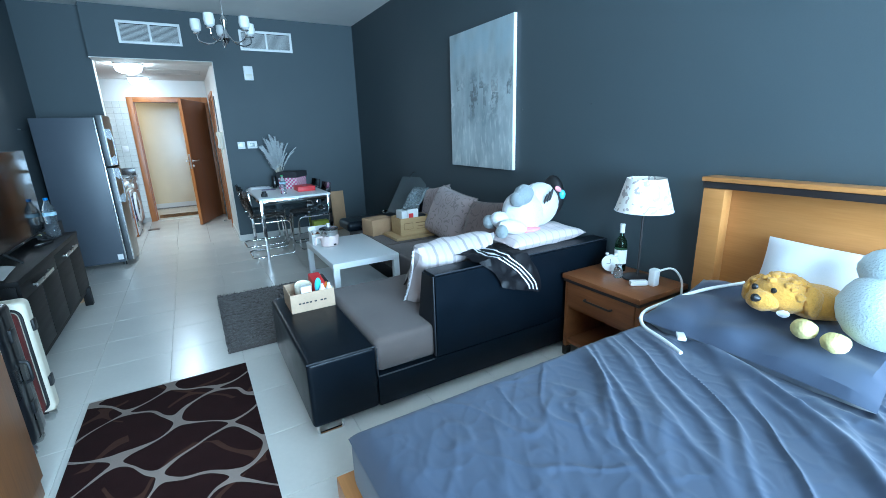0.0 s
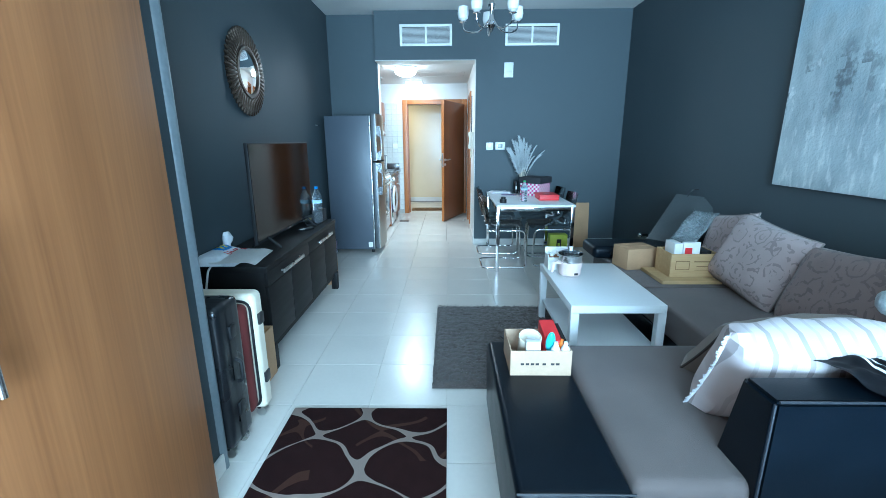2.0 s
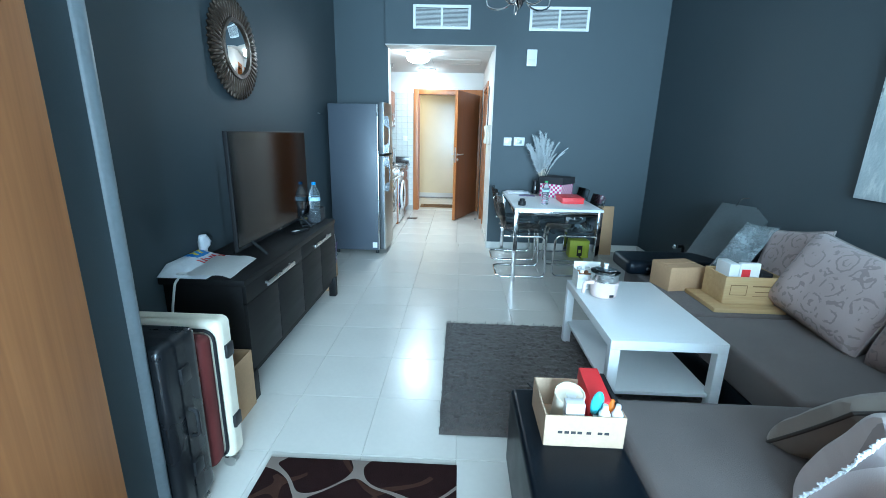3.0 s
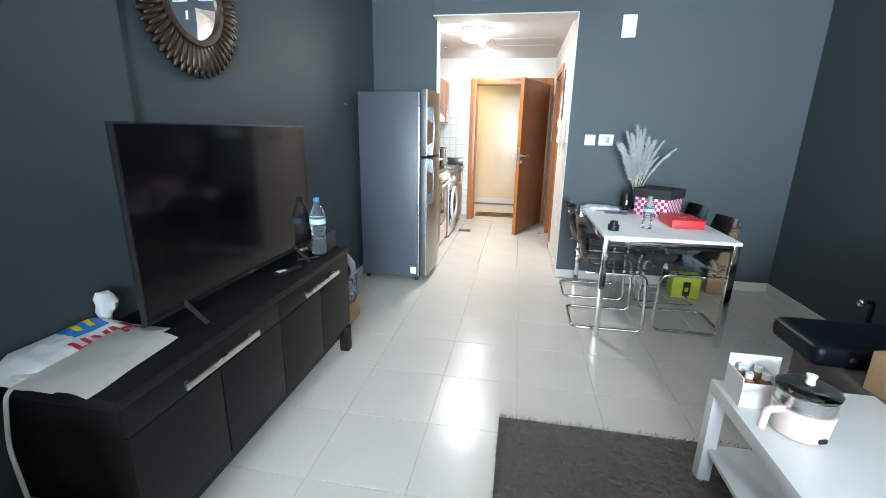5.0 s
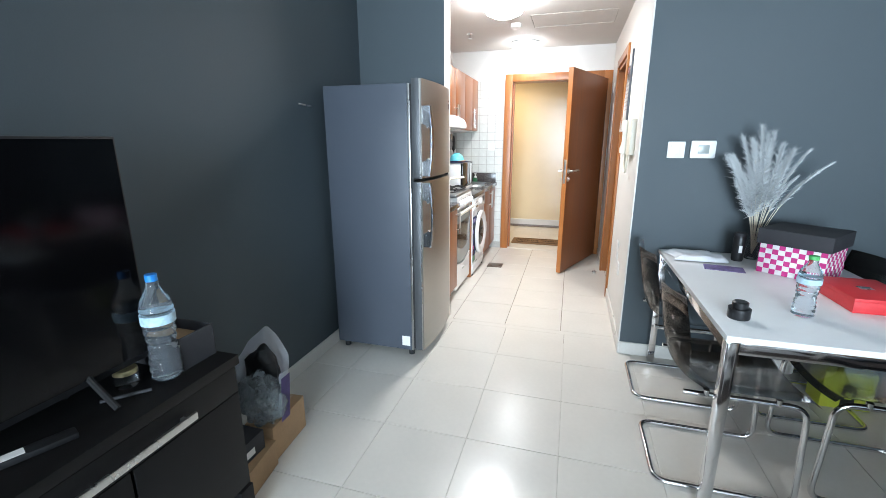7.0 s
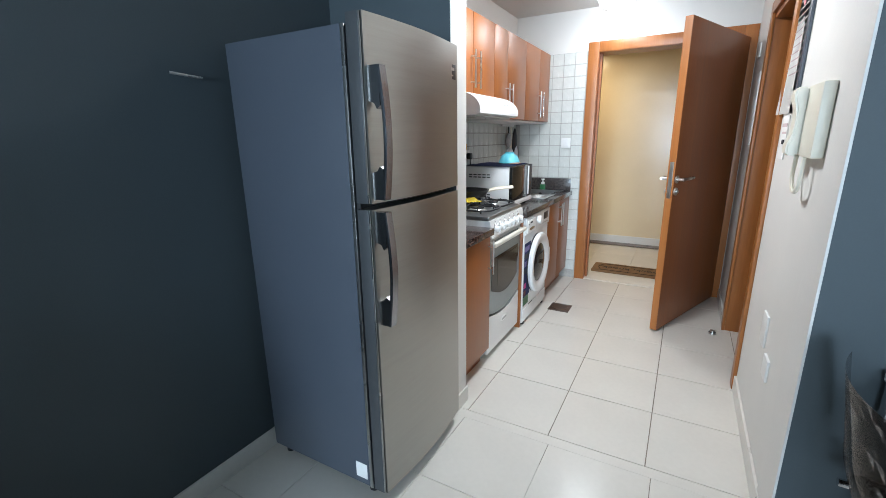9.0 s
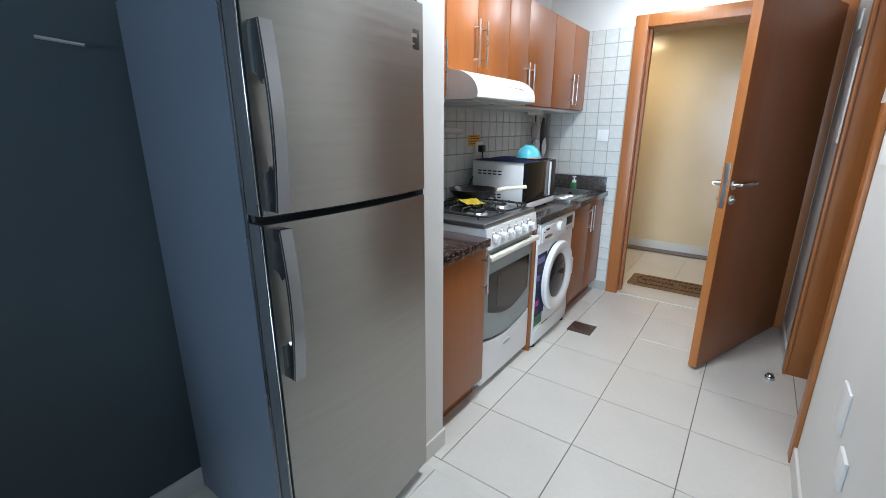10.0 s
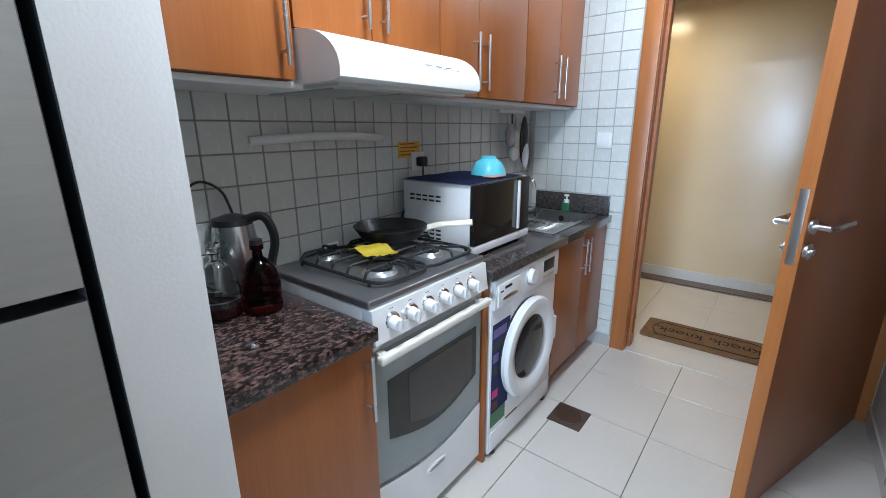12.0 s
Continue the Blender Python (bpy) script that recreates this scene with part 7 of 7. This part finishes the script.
def bag_at(u, v):
    x, y = -1.355 + 0.25 * u, 2.58 + 0.41 * v
    e = max(0.0, min(u, v, 1 - u, 1 - v))
    z = CT + 0.006 + min(1, e * 6) * (0.020 + 0.016 * noise.noise((x * 14, y * 14, 4)) + 0.006 * abs(noise.noise((x * 40, y * 32, 6)))) + 0.075 * max(0.0, 0.6 - u) * min(1, v * 5) * min(1, (1 - v) * 6)
    return Vector((x, y, z))
part("body", grid(bmesh.new(), 36, 44, lambda u, v: bag_at(u, v)), material("white_bag_film", (0.78, 0.80, 0.82), 0.35, var=0.06, bump=0.15), o)
def printed(u0, v0, u1, v1, w, mt, lift=0.0025):
    """A broad printed stroke across the bag."""
    du, dv = u1 - u0, v1 - v0
    k = w / math.hypot(du, dv)
    part("print", grid(bmesh.new(), 10, 4, lambda u, v: bag_at(u0 + du * u - dv * k * (v - 0.5), v0 + dv * u + du * k * (v - 0.5)) + Vector((0, 0, lift))), mt, o)
printed(0.02, 0.66, 0.34, 0.66, 0.30, BLUE)
for a in (0.60, 0.70):
    printed(0.08, a, 0.28, a, 0.05, YELLOW, 0.004)
for v0, lean_ in ((0.44, 0.0), (0.62, 0.06), (0.78, -0.03)):
    printed(0.40, v0, 0.74, v0 + lean_, 0.045, RED)
    printed(0.40, v0 + 0.10, 0.74, v0 + 0.10 - lean_, 0.045, RED)
    printed(0.57, v0, 0.57, v0 + 0.11, 0.05, RED, 0.003)
bm = sph(bmesh.new(), (-1.325, 2.955, CT + 0.085), (0.030, 0.035, 0.050), 14)
for w in bm.verts:
    w.co += w.normal * 0.02 * noise.noise(w.co * 30)
part("twisted_top", bm, PILLOW_WHITE, o)
s = thing("charger_cable", (-1.28, 2.585, 0.1), "white charger cable hanging from the media cabinet", "cable")
part("cord", tube(bmesh.new(), rounded([(-1.22, 2.66, CT + 0.006), (-1.26, 2.578, CT + 0.004), (-1.30, 2.572, 0.50), (-1.26, 2.56, 0.30), (-1.24, 2.52, 0.03), (-1.28, 2.48, 0.008)], 0.06), 0.006, 8), WHITE, s)
part("plug", box((-1.27, 2.60, CT), (-1.20, 2.64, CT + 0.025), 0.005), WHITE, s)

# beside the far end of the media cabinet
for a, b, h, rz in (((-1.10, 4.36), (0.16, 0.20), 0.12, 8), ((-1.13, 4.60), (0.14, 0.26), 0.17, 4)):
    s = thing("carton", (a[0], a[1], 0), "small brown cardboard carton on the floor", "carton", "cartons by the cabinet")
    m = pose(a[0], a[1], 0.001, 0, 0, rz)
    part("body", placed(box((-b[0] / 2, -b[1] / 2, 0), (b[0] / 2, b[1] / 2, h), 0.002), m), CARD, s)
    part("tape", placed(box((-0.02, -b[1] / 2 + 0.005, h), (0.02, b[1] / 2 - 0.005, h + 0.0012)), m), CARD_PALE, s)
s = thing("black_box", (-1.12, 4.345, 0.122), "small black box on a carton", "box")
part("body", box((-1.18, 4.29, 0.122), (-1.05, 4.42, 0.21), 0.002), GREYBOX, s)
part("label", box((-1.0495, 4.30, 0.14), (-1.0485, 4.36, 0.17)), PAPER, s)
o = thing("carrier_bag", (-1.17, 4.60, 0.172), "upright carrier bag with clear plastic packing inside", "bag")
def bag_wall(u, v):
    a = (u - 0.5) * 2
    r = 0.10 + 0.03 * v
    x, y = -1.16 + r * math.sin(a * 1.9), 4.57 + 0.75 * r * math.cos(a * 1.9)
    z = 0.175 + v * (0.23 + 0.16 * max(0.0, 1 - abs(a + 0.1) * 1.3))
    return x + 0.012 * noise.noise((u * 9, v * 5, 1)), y + 0.012 * noise.noise((u * 9, v * 5, 7)), z
bm = grid(bmesh.new(), 26, 14, bag_wall)
bmesh.ops.solidify(bm, geom=bm.faces[:], thickness=0.003)
part("bag_wall", bm, PILLOW_WHITE, o, "white open carrier bag")
bm = sph(bmesh.new(), (-1.15, 4.575, 0.39), (0.075, 0.055, 0.10), 18)
for w in bm.verts:
    w.co += w.normal * 0.03 * noise.noise(w.co * 22)
part("dark_cloth", bm, BLACK, o)
bm = sph(bmesh.new(), (-1.125, 4.515, 0.285), (0.10, 0.055, 0.11), 90)
for w in bm.verts:
    w.co += w.normal * (0.045 * abs(noise.noise(w.co * 17)) + 0.022 * abs(noise.noise(w.co * 38)))
part("packing", bm, PLASTIC_WRAP, o, "crumpled clear plastic film")
bm = grid(bmesh.new(), 4, 10, lambda u, v: (-1.035 + 0.02 * v, 4.52 + 0.06 * u, 0.175 + 0.22 * v))
bmesh.ops.solidify(bm, geom=bm.faces[:], thickness=0.003)
part("printed_side", bm, VIOLET, o, "violet printed side")
s = thing("wall_socket", (LX, 4.30, 0.12), "white wall socket behind the cabinet leg", "socket")
part("plate", box((LX, 4.26, 0.20), (LX + 0.01, 4.35, 0.29), 0.003), WHITE, s)
solid("wall_nail", tube(bmesh.new(), [(LX, 5.375, 1.603), (LX + 0.02, 5.475, 1.594)], 0.005, 6), SATIN, "thin metal nail in the wall", "nail")


# ---------- suitcases and floor box ----------
def suitcase(y0, y1, x0, x1, z1, shell, trim, face, label):
    s = thing("suitcase", ((x0 + x1) / 2, (y0 + y1) / 2, 0), label, "suitcase", "suitcases by the wardrobe")
    part("shell", box((x0, y0, 0.06), (x1, y1, z1), 0.035, 4), shell, s)
    ym = (y0 + y1) / 2
    part("seam_band", box((x0 - 0.003, ym - 0.012, 0.057), (x1 + 0.003, ym + 0.012, z1 + 0.003), 0.036, 4), trim, s)
    if face:
        part("front_panel", box((x0 + 0.02, y0 - 0.10, 0.085), (x1 - 0.022, y0 - 0.002, z1 - 0.035), 0.045, 4), face, s)
        part("face_trim", tube(bmesh.new(), rounded([(-1, y0 - 0.008, 0.083), (x1 - 0.019, y0 - 0.008, 0.083), (x1 - 0.019, y0 - 0.008, z1 - 0.032), (x0 + 0.018, y0 - 0.008, z1 - 0.032), (x0 + 0.018, y0 - 0.008, 0.083), (-1, y0 - 0.008, 0.083)], 0.05), 0.007, 6), BLACK, s)
    for z in (0.20, z1 - 0.17):
        part("latch", box((x1 - 0.004, ym - 0.025, z), (x1 + 0.012, ym + 0.025, z + 0.06), 0.006), BLACK, s)
    if not face:
        part("side_handle", tube(bmesh.new(), rounded([(x1, ym, z1 * 0.48), (x1 + 0.028, ym, z1 * 0.49), (x1 + 0.028, ym, z1 * 0.62), (x1, ym, z1 * 0.63)], 0.02), 0.008, 8), BLACK, s)
    for x in (x0 + 0.05, x1 - 0.05):
        for y in (y0 + 0.04, y1 - 0.04):
            w = part("caster", cyl(bmesh.new(), (x, y, 0.045), (x, y, 0.075), 0.016), BLACK, s)
            part("wheel", cyl(bmesh.new(), (x + 0.01, y - 0.012, 0.0265), (x + 0.01, y + 0.012, 0.0265), 0.026, seg=18), SATIN, w)
    return s


suitcase(1.785, 1.985, -1.30, -0.79, 0.745, material("black_suitcase_shell", (0.010, 0.011, 0.013), 0.28, var=0.1, bump=0.02), BLACK, None, "tall black hard-shell suitcase beside the wardrobe")
suitcase(2.105, 2.20, -1.22, -0.782, 0.695, CREAM, CREAM, MAROON, "maroon and cream suitcase behind the black one")
o = open_box("cardboard_box", -1.30, 2.32, -0.915, 2.585, 0.001, 0.315, 0.005, CARD, "open brown cardboard box on the floor", "cardboard box")
solid("packet", box((-1.25, 2.37, 0.007), (-1.0, 2.52, 0.26), 0.01), YELLOW, "yellow packet inside the cardboard box", "packet")

# ---------- bedside ----------
NZ = 0.5655
l = thing("table_lamp", (2.28, 0.84, NZ), "slim black table lamp with a printed fabric shade", "table lamp")
part("base", lathe(bmesh.new(), [(0.085, 0), (0.086, 0.01), (0.06, 0.018), (0.012, 0.024)], (2.28, 0.84, NZ), 32), DARK_TRIM, l)
part("pole", cyl(bmesh.new(), (2.28, 0.84, NZ + 0.02), (2.28, 0.84, NZ + 0.45), 0.007), DARK_TRIM, l)
part("shade", lathe(bmesh.new(), [(0.158, 0), (0.105, 0.185), (0.103, 0.185), (0.155, 0.001)], (2.28, 0.84, NZ + 0.415), 40), SHADE, l, "white shade printed with branches")
part("shade_ring", tube(bmesh.new(), [(2.28 + 0.157 * math.cos(k * math.tau / 40), 0.84 + 0.157 * math.sin(k * math.tau / 40), NZ + 0.416) for k in range(41)], 0.003, 6), PILLOW_WHITE, l)
w = thing("wine_bottle", (2.32, 1.00, NZ), "green wine bottle with a white label and cap", "wine bottle")
part("glass", lathe(bmesh.new(), [(0.034, 0), (0.037, 0.006), (0.037, 0.17), (0.03, 0.20), (0.014, 0.225), (0.013, 0.245)], (2.32, 1.00, NZ), 24), BOTTLE_GREEN, w)
part("label", lathe(bmesh.new(), [(0.0376, 0.05), (0.0376, 0.14)], (2.32, 1.00, NZ), 24), PAPER, w)
part("foil", lathe(bmesh.new(), [(0.0145, 0), (0.0155, 0.055), (0.012, 0.058)], (2.32, 1.00, NZ + 0.2455), 18), WHITE, w)
c = thing("alarm_clock", (2.235, 1.00, NZ), "round white twin-bell alarm clock", "alarm clock")
M = Matrix.Translation((2.235, 1.00, NZ + 0.065)) @ Matrix.Rotation(radians(-62), 4, "Z") @ Matrix.Rotation(radians(90), 4, "X")
part("case", placed(lathe(bmesh.new(), [(0.048, -0.02), (0.052, 0.0), (0.052, 0.02), (0.046, 0.022)]), M), WHITE, c)
part("dial", placed(lathe(bmesh.new(), [(0.045, 0.0222), (0.001, 0.0226)]), M), PAPER, c)
for a, b in ((0, 0.030), (100, 0.022)):
    part("clock_hand", placed(box((-0.0012, 0, 0.0228), (0.0012, b, 0.0234)), M @ Matrix.Rotation(radians(a), 4, "Z")), BLACK, c)
for e in (-1, 1):
    part("foot", cyl(bmesh.new(), (2.235 + e * 0.015, 1.00 + e * 0.028, NZ), (2.235 + e * 0.010, 1.00 + e * 0.018, NZ + 0.03), 0.005), WHITE, c)
    part("bell", placed(sph(bmesh.new(), (e * 0.026, 0.056, 0.0), (0.012, 0.008, 0.012), 12), M), WHITE, c)
s = thing("glass_tumbler", (2.20, 0.90, NZ), "small blue-grey glass jar", "glass")
part("glass", lathe(bmesh.new(), [(0.022, 0), (0.026, 0.006), (0.026, 0.05), (0.018, 0.065), (0.02, 0.08)], (2.20, 0.915, NZ), 18), CLEAR, s)
s = thing("power_adapter", (2.20, 0.72, NZ), "white plug adapter with its cable", "adapter")
part("body", box((2.22, 0.69, NZ), (2.27, 0.73, NZ + 0.10), 0.008), WHITE, s)
part("plug", placed(box((-0.05, -0.018, 0), (0.05, 0.018, 0.03), 0.008), pose(2.18, 0.76, NZ, 0, 0, -30)), WHITE, s)
part("cord", tube(bmesh.new(), rounded([(2.25, 0.69, NZ + 0.09), (2.30, 0.64, NZ + 0.12), (2.34, 0.60, NZ + 0.05), (2.34, 0.585, 0.30), (2.36, 0.58, 0.02)], 0.06), 0.006, 6), WHITE, s)
s = thing("charging_cable", (1.9, 0.35, 0.56), "white charging cable trailing over the bed", "cable")
part("cord", tube(bmesh.new(), rounded([(2.20, 0.23, 0.735), (2.05, 0.34, 0.70), (1.92, 0.43, 0.635), (1.80, 0.47, 0.60), (1.70, 0.40, 0.585), (1.66, 0.26, 0.585), (1.62, 0.16, 0.582)], 0.09), 0.008, 8), WHITE, s)
part("cord", tube(bmesh.new(), rounded([(1.92, 0.41, 0.63), (1.84, 0.34, 0.60), (1.80, 0.27, 0.59), (1.76, 0.24, 0.588)], 0.05), 0.006, 8), WHITE, s)
part("connector", placed(box((-0.016, -0.03, -0.006), (0.016, 0.03, 0.008), 0.003), pose(1.735, 0.232, 0.590, 0, 0, -50)), WHITE, s)

# pillows and toys on the bed
pad("pillow", 0.84, 0.54, 0.135, Matrix.Translation((2.02, 0.04, 0.625)) @ Matrix.Rotation(radians(-90), 4, "Z") @ Matrix.Rotation(radians(9), 4, "X"), SHEET, "slate-blue pillow lying flat on the bed", "pillow", "bed pillows", ruff=0.03, seed=3)
pad("pillow", 0.76, 0.46, 0.15, Matrix.Translation((2.25, -0.15, 0.735)) @ Matrix.Rotation(radians(-90), 4, "Z") @ Matrix.Rotation(radians(60), 4, "X"), PILLOW_WHITE, "white pillow propped against the headboard", "pillow", "bed pillows", ruff=0.02, seed=6)
curls = []
for k in range(70):
    az, el = random.uniform(0, math.tau), random.uniform(0.05, 1.45)
    spot = Vector((math.cos(az) * math.cos(el) * 0.092, math.sin(az) * math.cos(el) * 0.103, math.sin(el) * 0.074))
    if spot.x > -0.055 or spot.z > 0.055:
        r = random.uniform(0.012, 0.020)
        curls.append((Vector((2.02, 0.02, 0.79)) + spot, (r, r, r * 0.8), (0, 0, 0), 0))
plush("plush_toy", [((2.02, 0.02, 0.79), (0.095, 0.105, 0.075), (0, 0, 0), 0), ((1.945, 0.045, 0.772), (0.055, 0.060, 0.046), (0, 0, 0), 0), ((1.898, 0.052, 0.788), (0.016, 0.021, 0.017), (0, 0, 0), 1),
                     ((1.935, 0.078, 0.820), (0.010, 0.011, 0.012), (0, 0, 0), 1), ((1.935, 0.012, 0.822), (0.010, 0.011, 0.012), (0, 0, 0), 1), ((2.03, 0.125, 0.780), (0.055, 0.028, 0.060), (12, 0, 0), 0),
                     ((2.03, -0.085, 0.785), (0.055, 0.030, 0.062), (-12, 0, 0), 0), ((2.12, -0.06, 0.76), (0.12, 0.12, 0.065), (0, 0, 0), 0), ((1.925, -0.035, 0.745), (0.004, 0.022, 0.014), (0, 0, 20), 2)] + curls,
      [PLUSH_GOLD, BLACK, PILLOW_WHITE], "golden brown curly stuffed dog lying on the pillow", (2.0, 0.05, 0.70))
plush("plush_toy", [((2.01, -0.300, 0.825), (0.135, 0.145, 0.135), (0, 0, 0), 0), ((2.06, -0.300, 0.955), (0.105, 0.125, 0.085), (0, 0, 0), 0), ((1.885, -0.120, 0.728), (0.060, 0.040, 0.036), (0, 15, 25), 1), ((1.875, -0.215, 0.716), (0.058, 0.042, 0.036), (0, 15, 5), 1),
                     ((1.95, -0.440, 0.80), (0.09, 0.06, 0.05), (0, 0, 0), 0)],
      [material("pale_blue_plush", (0.60, 0.70, 0.73), 0.95, var=0.05, grain=120, bump=0.5, sheen=0.4), PLUSH_YELLOW], "white and pale blue stuffed toy with yellow feet", (2.0, -0.25, 0.68))

for y in (1.405, 2.104):
    solid("wall_hook", sph(bmesh.new(), (RX - 0.004, y, 1.602), (0.005, 0.004, 0.006), 10), HANDLE_DARK, "tiny steel hook on the dark wall", "hook", "wall hooks")

# ---------- pieces: floor tiles and wall tiles ----------
def tile_mesh(name, w, h, t, mat, bev):
    return mesh_of(name, box((-w / 2, -h / 2, -t), (w / 2, h / 2, 0), bev, 1), mat, False)


PX, PY = 0.4295, 0.439
me = tile_mesh("floor_tile", PX - 0.0024, PY - 0.0024, 0.010, TILE, 0.0012)
k = 0
for i in range(-3, 7):
    for j in range(-17, 12):
        x, y = -0.268 + (i + 0.5) * PX, 3.55 + (j + 0.5) * PY
        if y > 6.04:
            break
        if not (LX - 0.21 < x < RX + 0.1 and BY - 0.1 < y < FY + 0.1):
            continue
        ob = new("tile", me)
        ob.parent = floor
        ob.matrix_basis = pose(x, y, random.uniform(-0.0003, 0.0003), random.uniform(-0.03, 0.03), random.uniform(-0.03, 0.03), 0)
solid("threshold", box((LX, 6.1795, -0.010), (0.52, 6.2375, 0.0007), 0.0005, 1), TILE, "narrow cream tile strip across the kitchen opening", "floor", kind="structure", at=(0, 0, 0), smooth=False)
KP = 0.4215
ke = tile_mesh("floor_tile", KP - 0.004, KP - 0.004, 0.010, TILE, 0.0012)
for i in range(-3, 3):
    for j in range(-5, 2):
        x, y = -0.287 + (i + 0.5) * KP, 8.347 + (j + 0.5) * KP
        ob = new("tile", ke)
        ob.parent = floor_kitchen
        ob.matrix_basis = pose(x, y, random.uniform(-0.0003, 0.0003), random.uniform(-0.03, 0.03), random.uniform(-0.03, 0.03), 0)
for i in range(-6, 4):
    for j in range(3):
        ob = new("tile", me)
        ob.parent = floor_out
        ob.matrix_basis = pose(-0.268 + (i + 0.5) * PX, 8.9 + (j + 0.5) * PY + 0.03, 0)

TW = 0.101
wm = tile_mesh("wall_tile", TW - 0.005, TW - 0.005, 0.006, WTILE, 0.0015)
bx0 = setting("backsplash", box((KX, 6.31, 0.86), (KX + 0.012, FY, 1.60)), WGROUT, "small pale glazed tiles behind the cooker and sink", "tiled wall")
for i in range(25):
    for j in range(7):
        y, z = 6.192 + (i + 0.5) * TW, 0.805 + (j + 0.5) * TW
        if 6.33 < y < FY - 0.01:
            ob = new("tile", wm)
            ob.parent = bx0
            ob.matrix_basis = pose(KX + 0.016, y, z, 90 + random.uniform(-0.3, 0.3), 0, 90 + random.uniform(-0.3, 0.3))
far = setting("tiled_end_wall", box((KX + 0.016, FY - 0.012, 0), (-0.716, FY, 2.10)), WGROUT_PALE, "small pale glazed tiles beside the entrance door", "tiled wall")
for i in range(7):
    for j in range(21):
        x, z = -0.722 - (i + 0.5) * TW, 2.10 - (j + 0.5) * TW
        if x > KX + 0.03 and z > 0.04:
            ob = new("tile", wm)
            ob.parent = far
            ob.matrix_basis = pose(x, FY - 0.016, z, 90 + random.uniform(-0.3, 0.3), random.uniform(-0.3, 0.3), 0)
